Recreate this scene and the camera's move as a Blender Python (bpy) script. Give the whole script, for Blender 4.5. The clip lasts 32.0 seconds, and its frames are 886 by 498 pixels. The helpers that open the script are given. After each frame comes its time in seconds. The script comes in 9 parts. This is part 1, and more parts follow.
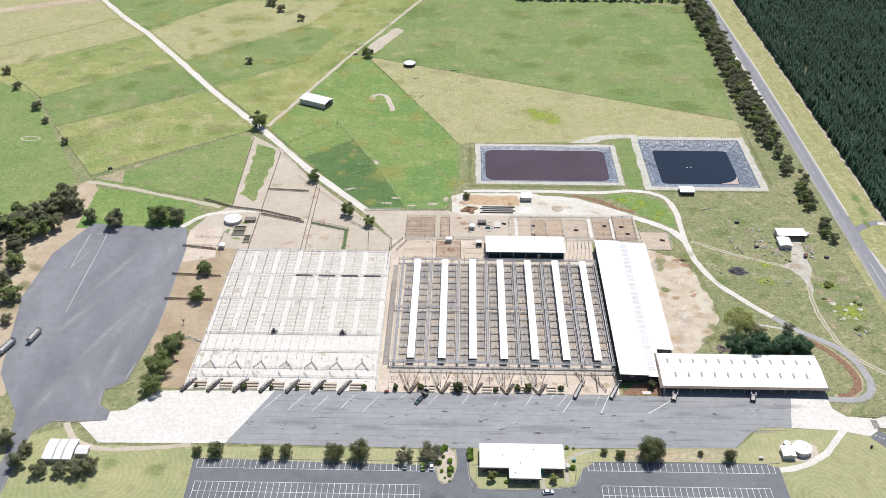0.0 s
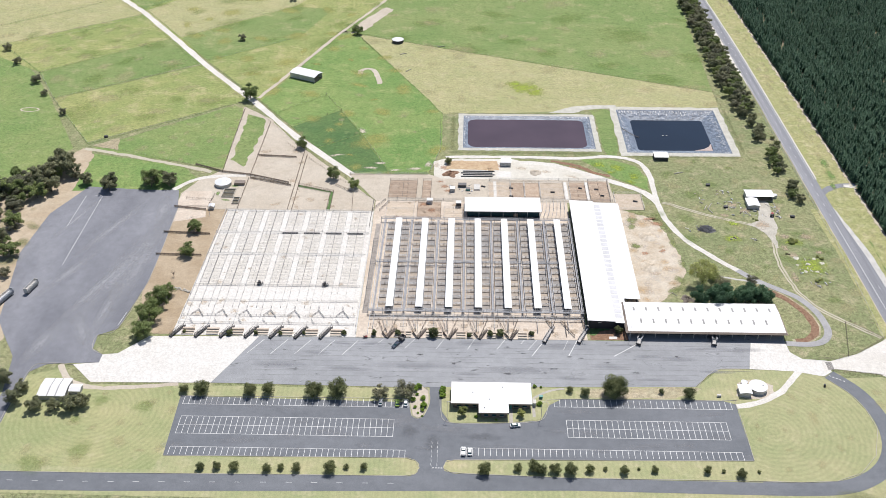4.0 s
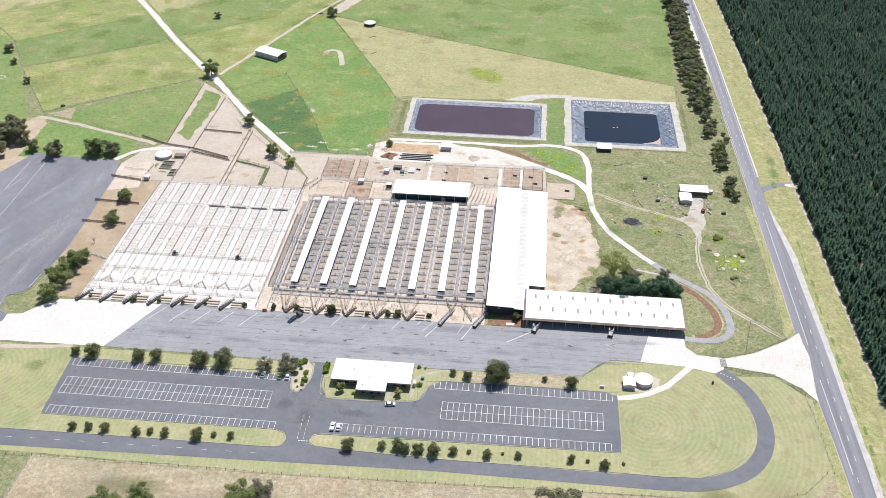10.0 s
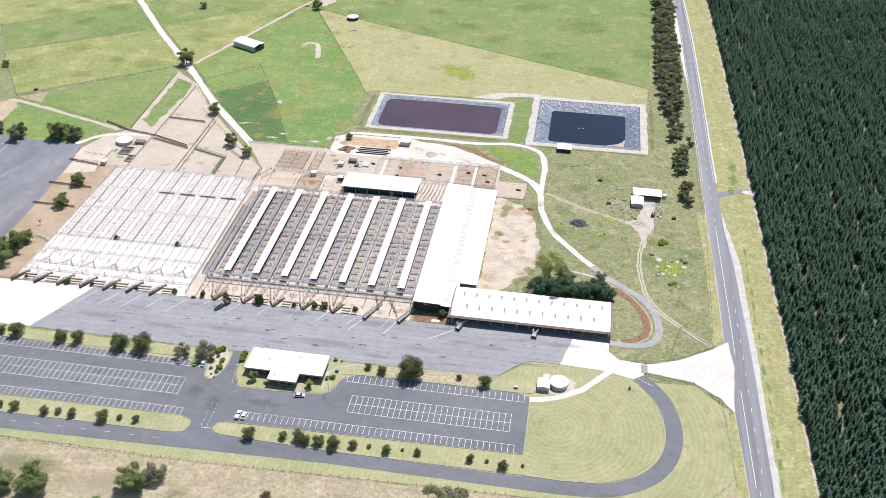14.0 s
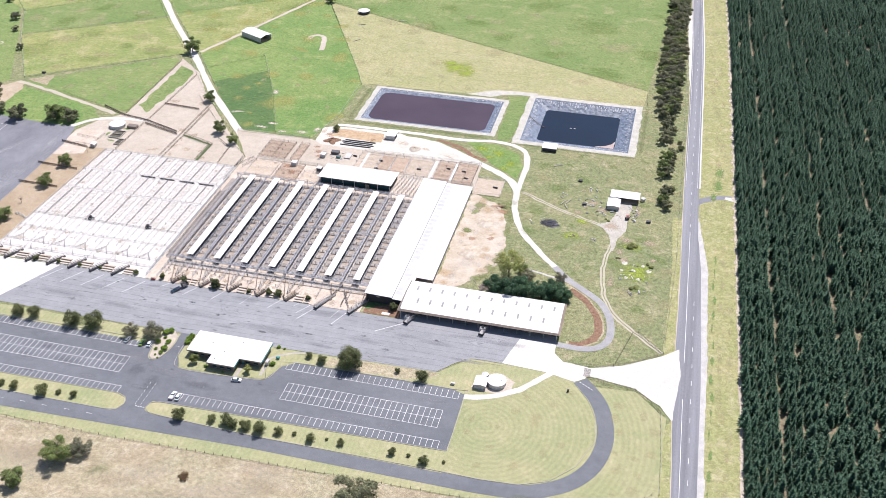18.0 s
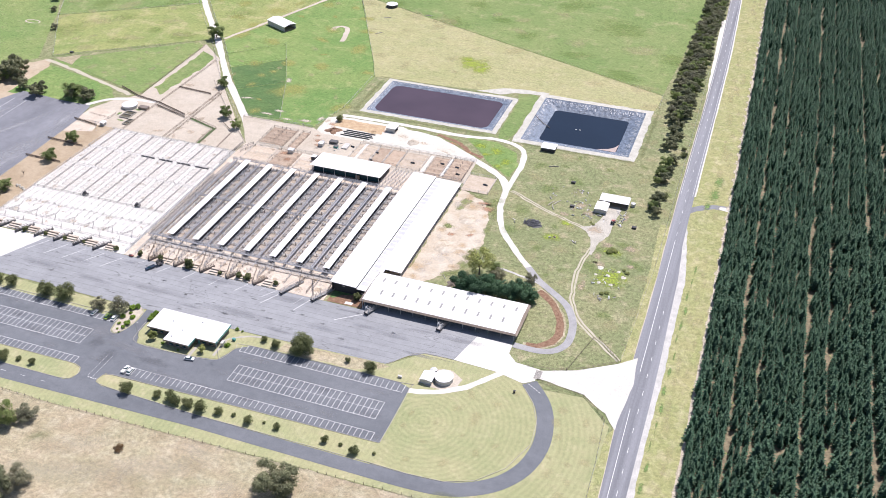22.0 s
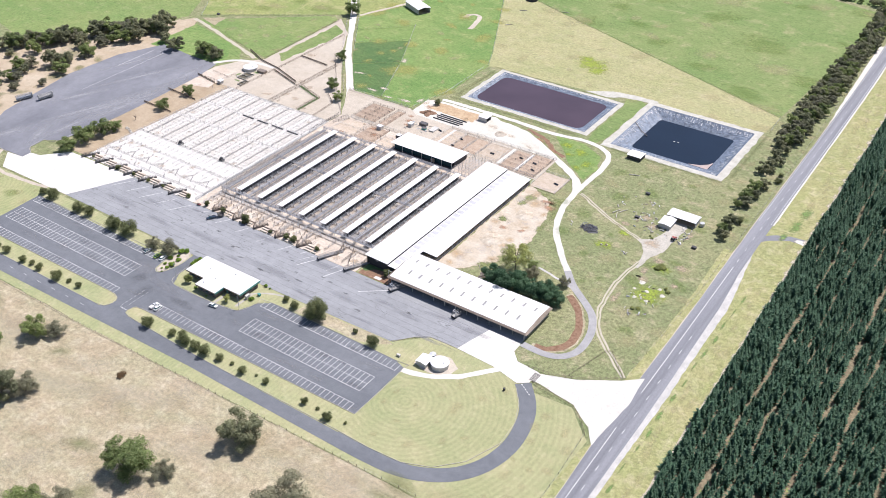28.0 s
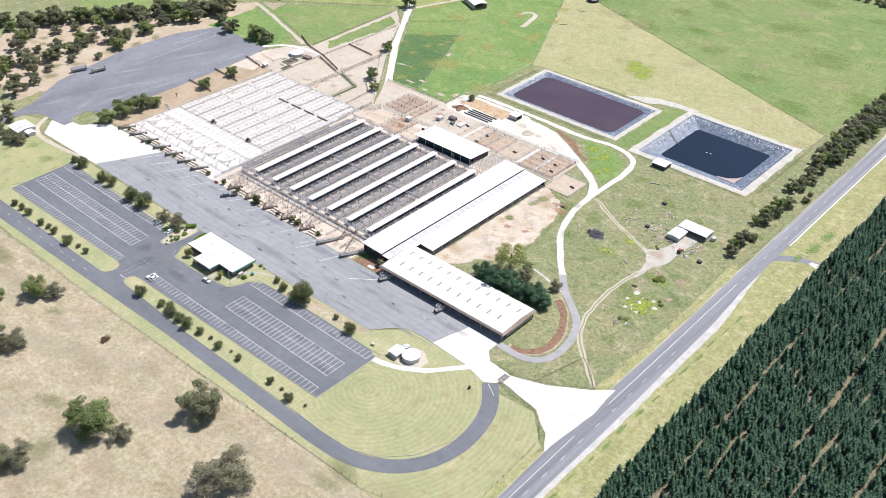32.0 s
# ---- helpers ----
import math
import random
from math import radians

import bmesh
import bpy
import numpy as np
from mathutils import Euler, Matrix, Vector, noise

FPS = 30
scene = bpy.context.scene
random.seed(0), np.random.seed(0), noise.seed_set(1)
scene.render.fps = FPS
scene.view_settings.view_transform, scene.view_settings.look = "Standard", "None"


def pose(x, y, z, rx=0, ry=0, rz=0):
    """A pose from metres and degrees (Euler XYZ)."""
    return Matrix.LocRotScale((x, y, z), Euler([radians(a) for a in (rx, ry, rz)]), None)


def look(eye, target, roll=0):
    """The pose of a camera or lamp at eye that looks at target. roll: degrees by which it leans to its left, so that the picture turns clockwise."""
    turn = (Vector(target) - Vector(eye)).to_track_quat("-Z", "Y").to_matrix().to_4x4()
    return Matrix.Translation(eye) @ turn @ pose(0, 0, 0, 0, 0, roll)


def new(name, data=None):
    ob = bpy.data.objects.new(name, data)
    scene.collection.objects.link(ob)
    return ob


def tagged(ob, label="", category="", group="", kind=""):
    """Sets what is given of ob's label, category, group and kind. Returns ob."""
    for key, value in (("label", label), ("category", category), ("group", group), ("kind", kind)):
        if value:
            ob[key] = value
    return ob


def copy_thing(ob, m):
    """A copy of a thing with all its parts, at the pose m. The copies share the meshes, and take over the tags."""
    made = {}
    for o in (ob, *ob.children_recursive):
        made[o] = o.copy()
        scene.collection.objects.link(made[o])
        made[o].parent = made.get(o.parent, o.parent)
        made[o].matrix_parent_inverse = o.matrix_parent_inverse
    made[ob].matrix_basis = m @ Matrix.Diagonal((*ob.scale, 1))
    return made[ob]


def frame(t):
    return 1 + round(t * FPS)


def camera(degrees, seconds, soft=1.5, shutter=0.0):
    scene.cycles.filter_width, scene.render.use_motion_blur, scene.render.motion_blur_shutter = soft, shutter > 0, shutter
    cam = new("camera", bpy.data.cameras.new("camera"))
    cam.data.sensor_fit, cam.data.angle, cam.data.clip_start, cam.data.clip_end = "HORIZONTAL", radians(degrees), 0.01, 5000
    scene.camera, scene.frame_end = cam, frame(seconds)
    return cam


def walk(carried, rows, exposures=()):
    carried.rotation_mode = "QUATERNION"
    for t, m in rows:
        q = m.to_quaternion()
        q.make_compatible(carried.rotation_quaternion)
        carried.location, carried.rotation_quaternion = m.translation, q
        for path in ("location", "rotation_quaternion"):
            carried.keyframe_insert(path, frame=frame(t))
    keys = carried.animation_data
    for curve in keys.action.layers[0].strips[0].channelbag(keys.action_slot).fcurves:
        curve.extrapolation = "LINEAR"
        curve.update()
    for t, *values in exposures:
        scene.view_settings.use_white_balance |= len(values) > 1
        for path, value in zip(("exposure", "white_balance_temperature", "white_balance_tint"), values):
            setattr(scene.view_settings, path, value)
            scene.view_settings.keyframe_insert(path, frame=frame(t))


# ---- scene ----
cam = camera(48.8, 32.0, soft=0.6)
METRES, EYE, TILT, LEAN, TURN = 430.0, 314.2, -90.29, 1.18, 0.4
ROWS = [
    (0.0, 0.0, 0.0, 0.0, -1.27, 56.24, -0.85),
    (0.5, 0.001, 0.0034, -0.0137, -1.26, 56.38, -0.81),
    (1.0, 0.0021, 0.007, -0.0271, -1.25, 56.45, -0.8),
    (1.5, 0.0042, 0.0098, -0.04, -1.19, 56.42, -0.77),
    (2.0, 0.0067, 0.011, -0.05, -1.19, 56.35, -0.73),
    (2.5, 0.0116, 0.0127, -0.059, -1.14, 56.35, -0.74),
    (3.0, 0.017, 0.0136, -0.0656, -1.14, 56.31, -0.85),
    (3.5, 0.0249, 0.0145, -0.071, -1.11, 56.28, -0.94),
    (5.5, 0.072, 0.0185, -0.0809, -1.11, 56.17, -1.76),
    (6.0, 0.0857, 0.0191, -0.0818, -1.17, 56.14, -2.01),
    (6.5, 0.101, 0.0197, -0.0822, -1.17, 56.09, -2.24),
    (7.0, 0.1149, 0.0203, -0.0821, -1.23, 56.04, -2.66),
    (7.5, 0.1309, 0.021, -0.0817, -1.24, 56.0, -3.27),
    (8.0, 0.1463, 0.0213, -0.0807, -1.27, 55.95, -3.89),
    (8.5, 0.1625, 0.0217, -0.0796, -1.33, 55.93, -4.39),
    (9.0, 0.1791, 0.0222, -0.0785, -1.41, 55.91, -4.7),
    (9.5, 0.1951, 0.0223, -0.0765, -1.53, 55.88, -4.99),
    (10.0, 0.2116, 0.0231, -0.0753, -1.59, 55.89, -5.23),
    (10.5, 0.2279, 0.0239, -0.0734, -1.65, 55.9, -5.5),
    (11.0, 0.2437, 0.0239, -0.0714, -1.71, 55.88, -5.74),
    (11.5, 0.2598, 0.0243, -0.0694, -1.78, 55.89, -6.01),
    (12.0, 0.2763, 0.0248, -0.0673, -1.82, 55.9, -6.36),
    (12.5, 0.2926, 0.0253, -0.0651, -1.87, 55.91, -6.81),
    (13.0, 0.3093, 0.0259, -0.0627, -1.88, 55.91, -7.39),
    (13.5, 0.3257, 0.0264, -0.0602, -1.93, 55.92, -8.02),
    (14.0, 0.3427, 0.0269, -0.0573, -1.96, 55.92, -8.56),
    (14.5, 0.3589, 0.0273, -0.0546, -1.98, 55.92, -9.06),
    (16.5, 0.425, 0.0306, -0.0426, -1.82, 55.95, -11.28),
    (17.0, 0.4412, 0.031, -0.0393, -1.78, 55.94, -11.82),
    (17.5, 0.4573, 0.0315, -0.0358, -1.75, 55.94, -12.44),
    (18.0, 0.4733, 0.0321, -0.032, -1.73, 55.93, -13.37),
    (18.5, 0.4893, 0.0326, -0.028, -1.73, 55.91, -14.3),
    (19.0, 0.5056, 0.0331, -0.0237, -1.71, 55.9, -15.08),
    (19.5, 0.5218, 0.0335, -0.0192, -1.7, 55.89, -15.74),
    (20.0, 0.5378, 0.0341, -0.0146, -1.71, 55.9, -16.29),
    (20.5, 0.5537, 0.0347, -0.0098, -1.7, 55.91, -16.87),
    (21.0, 0.5693, 0.0352, -0.005, -1.7, 55.91, -17.51),
    (21.5, 0.5851, 0.0356, 0.0003, -1.71, 55.91, -18.37),
    (22.0, 0.601, 0.0363, 0.0057, -1.7, 55.91, -19.26),
    (22.5, 0.6167, 0.0368, 0.0115, -1.7, 55.91, -20.11),
    (23.0, 0.6327, 0.0375, 0.0174, -1.69, 55.91, -20.88),
    (23.5, 0.648, 0.0383, 0.0234, -1.7, 55.91, -21.62),
    (24.0, 0.6635, 0.0388, 0.0298, -1.69, 55.91, -22.36),
    (24.5, 0.6781, 0.0397, 0.0359, -1.72, 55.91, -23.42),
    (25.0, 0.6922, 0.0404, 0.0421, -1.76, 55.91, -25.4),
    (25.5, 0.7076, 0.0407, 0.0495, -1.78, 55.89, -27.37),
    (27.5, 0.7673, 0.0427, 0.0799, -1.8, 55.9, -32.69),
    (28.0, 0.7815, 0.0428, 0.089, -1.82, 55.91, -34.01),
    (28.5, 0.7958, 0.0431, 0.0982, -1.82, 55.9, -35.22),
    (29.0, 0.8096, 0.0432, 0.1078, -1.84, 55.89, -36.24),
    (29.5, 0.8228, 0.0436, 0.1172, -1.89, 55.92, -37.29),
    (30.0, 0.836, 0.0437, 0.1273, -1.92, 55.92, -38.56),
    (30.5, 0.8496, 0.0438, 0.1382, -1.89, 55.88, -39.51),
    (31.0, 0.8617, 0.044, 0.1484, -1.93, 55.89, -40.29),
    (31.5, 0.8744, 0.0442, 0.1596, -1.91, 55.86, -41.14),
    (32.0, 0.8865, 0.0444, 0.1705, -1.91, 55.84, -41.81),
]
walk(cam, [(t, pose(0, 0, EYE, TILT, LEAN, TURN) @ pose(METRES * x, METRES * y, METRES * z, 90 + pitch, roll, yaw)) for t, x, y, z, yaw, pitch, roll in ROWS], ((0.0, -0.07, 6450, 11), (9.0, 0.04, 6380, 13), (14.0, 0.10, 6350, 15), (19.0, 0.2, 6290, 18), (25.0, 0.2, 6290, 18), (32.0, 0.18, 6290, 14)))

# ---- world and light ----
world = bpy.data.worlds.new("World")
scene.world = world
world.use_nodes = True
SUN_TO = Vector((0.17, 0.52, 1.0)).normalized()
wn = world.node_tree.nodes
sky = wn.new("ShaderNodeTexSky")
sky.sky_type = "NISHITA"
sky.sun_disc = False
sky.sun_elevation = math.asin(SUN_TO.z)
sky.sun_rotation = math.atan2(SUN_TO.x, SUN_TO.y)
wn["Background"].inputs[1].default_value = 0.10
world.node_tree.links.new(sky.outputs[0], wn["Background"].inputs[0])
sun = new("sun", bpy.data.lights.new("sun", "SUN"))
sun.data.energy, sun.data.angle, sun.data.color = 5.0, radians(0.53), (1.0, 0.96, 0.91)
sun.matrix_world = look(SUN_TO * 500, (0, 0, 0))


# ---- materials ----
def nodes_of(name):
    m = bpy.data.materials.new(name)
    m.use_nodes = True
    return m, m.node_tree.nodes, m.node_tree.links, m.node_tree.nodes["Principled BSDF"]


def noise_node(n, l, src, scale, detail=4.0, rough=0.6, stretch=None):
    t = n.new("ShaderNodeTexNoise")
    t.inputs["Scale"].default_value, t.inputs["Detail"].default_value, t.inputs["Roughness"].default_value = scale, detail, rough
    if stretch:
        mp = n.new("ShaderNodeMapping")
        mp.inputs["Scale"].default_value = stretch
        l.new(src, mp.inputs[0])
        src = mp.outputs[0]
    l.new(src, t.inputs["Vector"])
    return t.outputs["Fac"]


def ramp(n, l, fac, lo, hi, a=0.0, b=1.0):
    r = n.new("ShaderNodeMapRange")
    r.inputs[1].default_value, r.inputs[2].default_value, r.inputs[3].default_value, r.inputs[4].default_value = lo, hi, a, b
    l.new(fac, r.inputs[0])
    return r.outputs[0]


def mix(n, l, fac, a, b, kind="MIX"):
    m = n.new("ShaderNodeMix")
    m.data_type, m.blend_type = "RGBA", kind
    for sock, v in ((m.inputs[0], fac), (m.inputs[6], a), (m.inputs[7], b)):
        if isinstance(v, bpy.types.NodeSocket):
            l.new(v, sock)
        elif isinstance(v, (int, float)):
            sock.default_value = v if sock.type == "VALUE" else (v, v, v, 1)
        else:
            sock.default_value = (*v, 1)
    return m.outputs[2]


def finish(n, l, bsdf, col, rough, metal, bump, fac, dist=0.05):
    l.new(col, bsdf.inputs["Base Color"])
    bsdf.inputs["Roughness"].default_value, bsdf.inputs["Metallic"].default_value = rough, metal
    if bump:
        b = n.new("ShaderNodeBump")
        b.inputs["Strength"].default_value, b.inputs["Distance"].default_value = bump, dist
        l.new(fac, b.inputs["Height"])
        l.new(b.outputs[0], bsdf.inputs["Normal"])


def plain(name, c, rough=0.7, metal=0.0, c2=None, s1=0.6, s2=8.0, bump=0.0, rnd=0.0, stretch=None, vary=0.25):
    """A surface of one colour, uneven at two scales, with a little difference from object to object."""
    m, n, l, p = nodes_of(name)
    tc = n.new("ShaderNodeTexCoord").outputs["Object"]
    f1 = noise_node(n, l, tc, s1, 5, 0.65, stretch)
    f2 = noise_node(n, l, tc, s2, 3)
    col = mix(n, l, ramp(n, l, f1, 0.35, 0.65), c, c2 or tuple(v * 0.8 for v in c))
    col = mix(n, l, 1.0, col, mix(n, l, ramp(n, l, f2, 0.3, 0.7), (1 - vary,) * 3, (1 + vary * 0.6,) * 3), "MULTIPLY")
    if rnd:
        oi = n.new("ShaderNodeObjectInfo")
        col = mix(n, l, 1.0, col, mix(n, l, oi.outputs["Random"], (1 - rnd,) * 3, (1 + rnd,) * 3), "MULTIPLY")
    finish(n, l, p, col, rough, metal, bump, f2)
    return m


def faded(c, k=0.10):
    """Sun-bleached: a colour drawn towards its own grey."""
    g = 0.3 * c[0] + 0.6 * c[1] + 0.1 * c[2]
    return tuple(v + (g - v) * k for v in c)


def grassy(name, a, b, dry, s=0.02, dry_lo=0.55, dry_hi=0.72, tuft=0.35, stretch=None, rings=None, rows=0.0, rough=1.0):
    """Grass: broad patches, middling blotches, dry places and fine tufts; rings: centre of round mowing lines; rows: spacing of straight ones."""
    m, n, l, p = nodes_of(name)
    a, b, dry = (faded(c) for c in (a, b, dry))
    tc = n.new("ShaderNodeTexCoord").outputs["Object"]
    big = noise_node(n, l, tc, s, 5, 0.6, stretch)
    mid = noise_node(n, l, tc, s * 5.7, 6, 0.7)
    fine = noise_node(n, l, tc, 0.55, 8, 0.85)
    grit = noise_node(n, l, tc, 2.2, 4, 0.8)
    drift = noise_node(n, l, tc, 0.06, 7, 0.75, (0.6, 1.0, 1.0))
    speck = noise_node(n, l, tc, 0.22, 6, 0.8)
    col = mix(n, l, ramp(n, l, big, 0.38, 0.62), a, b)
    col = mix(n, l, ramp(n, l, speck, 0.5, 0.66, 0.0, 0.2 if rings or rows else 0.75 * rough), col, tuple(v * 0.72 for v in a))
    col = mix(n, l, ramp(n, l, mid, dry_lo, dry_hi), col, dry)
    col = mix(n, l, 1.0, col, mix(n, l, ramp(n, l, fine, 0.4, 0.6), (1 - tuft * 1.2,) * 3, (1 + tuft,) * 3), "MULTIPLY")
    k = 0.26 * rough * (0.3 if rings or rows else 0.75)
    col = mix(n, l, 1.0, col, mix(n, l, ramp(n, l, grit, 0.35, 0.65), (1 - k, 1 - k, 1 - k), (1 + k, 1 + k, 1 + k * 0.9)), "MULTIPLY")
    col = mix(n, l, 1.0, col, mix(n, l, ramp(n, l, drift, 0.35, 0.65), (0.90, 0.95, 0.90), (1.09, 1.04, 1.06)), "MULTIPLY")
    if rings or rows:
        mp = n.new("ShaderNodeMapping")
        mp.inputs["Location"].default_value = tuple(-v for v in rings) if rings else (0, 0, 0)
        l.new(tc, mp.inputs[0])
        w = n.new("ShaderNodeTexWave")
        w.wave_type, w.rings_direction = ("RINGS", "Z") if rings else ("BANDS", "X")
        w.inputs["Scale"].default_value = 0.314 / (2.4 if rings else rows)
        w.inputs["Distortion"].default_value, w.inputs["Detail"].default_value, w.inputs["Detail Scale"].default_value = 1.6, 4.0, 0.25
        l.new(mp.outputs[0], w.inputs[0])
        col = mix(n, l, 1.0, col, mix(n, l, w.outputs["Fac"], (0.935, 0.945, 0.915) if rings else (0.965, 0.97, 0.96), (1.04, 1.035, 1.025)), "MULTIPLY")
    finish(n, l, p, col, 0.95, 0.0, 0.2 if rings or rows else 0.45, fine, 0.25)
    p.inputs["Specular IOR Level"].default_value = 0.15
    return m


def paved(name, a, b, s1=0.05, crack=0.0, streak=None, rough=0.85, fine=3.0):
    """Asphalt or concrete: worn patches, tyre streaks, fine grain and dark cracks."""
    m, n, l, p = nodes_of(name)
    tc = n.new("ShaderNodeTexCoord").outputs["Object"]
    f1 = noise_node(n, l, tc, s1, 6, 0.65, streak)
    f2 = noise_node(n, l, tc, s1 * 7, 6, 0.7)
    f3 = noise_node(n, l, tc, fine, 4, 0.7)
    col = mix(n, l, ramp(n, l, f1, 0.35, 0.68), a, b)
    col = mix(n, l, 1.0, col, mix(n, l, ramp(n, l, f2, 0.3, 0.7), (0.88,) * 3, (1.1,) * 3), "MULTIPLY")
    col = mix(n, l, 1.0, col, mix(n, l, ramp(n, l, f3, 0.32, 0.68), (0.84,) * 3, (1.13,) * 3), "MULTIPLY")
    if crack:
        seams = noise_node(n, l, tc, 0.09, 3, 0.5, (0.12, 1.0, 1.0))
        line = n.new("ShaderNodeMath")
        line.operation = "PINGPONG"
        line.inputs[1].default_value = 0.05
        l.new(seams, line.inputs[0])
        patch = noise_node(n, l, tc, 0.06, 4, 0.6)
        near = ramp(n, l, line.outputs[0], 0.0, 0.0035, 1.0, 0.0)
        gate = ramp(n, l, patch, 0.5, 0.6)
        both = n.new("ShaderNodeMath")
        both.operation = "MULTIPLY"
        l.new(near, both.inputs[0])
        l.new(gate, both.inputs[1])
        col = mix(n, l, ramp(n, l, both.outputs[0], 0, 1, 0, crack), col, tuple(v * 0.35 for v in a))
    finish(n, l, p, col, rough, 0.0, 0.25, f3)
    return m


def roofing(name, c, along="X", pitch=0.9, rough=0.45):
    """Painted ribbed steel sheet, lightly weathered along the fall."""
    m, n, l, p = nodes_of(name)
    tc = n.new("ShaderNodeTexCoord").outputs["Object"]
    w = n.new("ShaderNodeTexWave")
    w.bands_direction = along
    w.inputs["Scale"].default_value = 0.314 / pitch
    l.new(tc, w.inputs[0])
    f1 = noise_node(n, l, tc, 0.12, 5, 0.6, (0.2, 1, 1) if along == "Y" else (1, 0.2, 1))
    col = mix(n, l, ramp(n, l, f1, 0.3, 0.7), c, tuple(v * 0.9 for v in c))
    finish(n, l, p, col, rough, 0.0, 0.3, w.outputs["Fac"], 0.03)
    return m


def foliage(name, a, b, rough=0.65):
    """Leaves: two greens, differing from leaf to leaf and from clump to clump, with some light passing through."""
    m, n, l, p = nodes_of(name)
    g = n.new("ShaderNodeNewGeometry")
    tc = n.new("ShaderNodeTexCoord").outputs["Object"]
    oi = n.new("ShaderNodeObjectInfo")
    col = mix(n, l, g.outputs["Random Per Island"], a, b)
    col = mix(n, l, 1.0, col, mix(n, l, ramp(n, l, noise_node(n, l, tc, 0.25, 2), 0.3, 0.7), (0.7,) * 3, (1.25,) * 3), "MULTIPLY")
    col = mix(n, l, 1.0, col, mix(n, l, oi.outputs["Random"], (0.8, 0.82, 0.8), (1.2, 1.15, 1.1)), "MULTIPLY")
    l.new(col, p.inputs["Base Color"])
    p.inputs["Roughness"].default_value = rough
    p.inputs["Specular IOR Level"].default_value = 0.25
    tl = n.new("ShaderNodeBsdfTranslucent")
    l.new(col, tl.inputs[0])
    ms = n.new("ShaderNodeMixShader")
    ms.inputs[0].default_value = 0.36
    l.new(p.outputs[0], ms.inputs[1])
    l.new(tl.outputs[0], ms.inputs[2])
    l.new(ms.outputs[0], n["Material Output"].inputs[0])
    return m


def worn(name, a, b, strength=0.8, grain=0.35, rough=0.95, spread=0.75, smooth=False):
    """A patch of wear, stain or other growth that fades out raggedly towards its rim (the UV map's unit circle)."""
    m, n, l, p = nodes_of(name)
    geo = n.new("ShaderNodeNewGeometry").outputs["Position"]
    uv = n.new("ShaderNodeTexCoord").outputs["UV"]
    d = n.new("ShaderNodeVectorMath")
    d.operation = "LENGTH"
    l.new(uv, d.inputs[0])
    f1 = noise_node(n, l, geo, grain, 7, 0.75)
    f2 = noise_node(n, l, geo, grain * 5, 5, 0.75)
    wob = n.new("ShaderNodeMath")
    wob.operation = "MULTIPLY_ADD"
    wob.inputs[1].default_value, wob.inputs[2].default_value = 1.9 * spread, -0.95 * spread
    l.new(f1, wob.inputs[0])
    add = n.new("ShaderNodeMath")
    l.new(d.outputs["Value"], add.inputs[0])
    l.new(wob.outputs[0], add.inputs[1])
    rim = ramp(n, l, d.outputs["Value"], 0.8, 1.0, 1.0, 0.0)
    tuft = noise_node(n, l, geo, 0.8, 8, 0.85)
    brk = n.new("ShaderNodeMath")
    brk.operation = "MULTIPLY_ADD"
    brk.inputs[1].default_value = 2.4
    l.new(tuft, brk.inputs[0])
    l.new(ramp(n, l, add.outputs[0], 0.2, 0.95, -0.8, -1.7), brk.inputs[2])
    fac = n.new("ShaderNodeMath")
    fac.operation = "MULTIPLY"
    if smooth:
        soft = n.new("ShaderNodeMath")
        soft.operation = "MULTIPLY"
        l.new(ramp(n, l, add.outputs[0], 0.0, 1.0, strength, 0.0), soft.inputs[0])
        l.new(ramp(n, l, tuft, 0.2, 0.6, 0.55, 1.0), soft.inputs[1])
        l.new(soft.outputs[0], fac.inputs[0])
    else:
        l.new(ramp(n, l, brk.outputs[0], 0.0, 0.5, 0.0, strength), fac.inputs[0])
    l.new(rim, fac.inputs[1])
    col = mix(n, l, ramp(n, l, f2, 0.3, 0.7), a, b)
    col = mix(n, l, 1.0, col, mix(n, l, ramp(n, l, tuft, 0.4, 0.6), (0.8,) * 3, (1.15,) * 3), "MULTIPLY")
    finish(n, l, p, col, rough, 0.0, 0.3, f2, 0.1)
    p.inputs["Specular IOR Level"].default_value = 0.15
    tr = n.new("ShaderNodeBsdfTransparent")
    ms = n.new("ShaderNodeMixShader")
    l.new(fac.outputs[0], ms.inputs[0])
    l.new(tr.outputs[0], ms.inputs[1])
    l.new(p.outputs[0], ms.inputs[2])
    l.new(ms.outputs[0], n["Material Output"].inputs[0])
    return m


W_GREEN = worn("patchy_green_growth", (0.145, 0.235, 0.05), (0.20, 0.275, 0.075), 0.34, 0.10)
W_LIME = worn("patchy_weeds", (0.235, 0.335, 0.05), (0.37, 0.42, 0.075), 0.85, 0.22)
W_CREEP_GREEN = worn("lush_green_growth", (0.15, 0.26, 0.085), (0.21, 0.30, 0.10), 0.85, 0.15)
W_CREEP = worn("creeping_grass", (0.19, 0.235, 0.095), (0.26, 0.27, 0.12), 0.9, 0.15)
W_STRAW = worn("patchy_straw", (0.42, 0.38, 0.20), (0.48, 0.43, 0.26), 0.36, 0.10)
W_YELLOW = worn("patchy_yellow_grass", (0.34, 0.35, 0.10), (0.40, 0.38, 0.14), 0.6, 0.08)
W_DULL = worn("patchy_dull_grass", (0.20, 0.225, 0.10), (0.26, 0.265, 0.135), 0.6, 0.07, 0.95, 0.7, True)
W_RUST = worn("rusty_dead_grass", (0.40, 0.305, 0.185), (0.45, 0.36, 0.24), 0.22, 0.14, 0.95, 0.6, True)
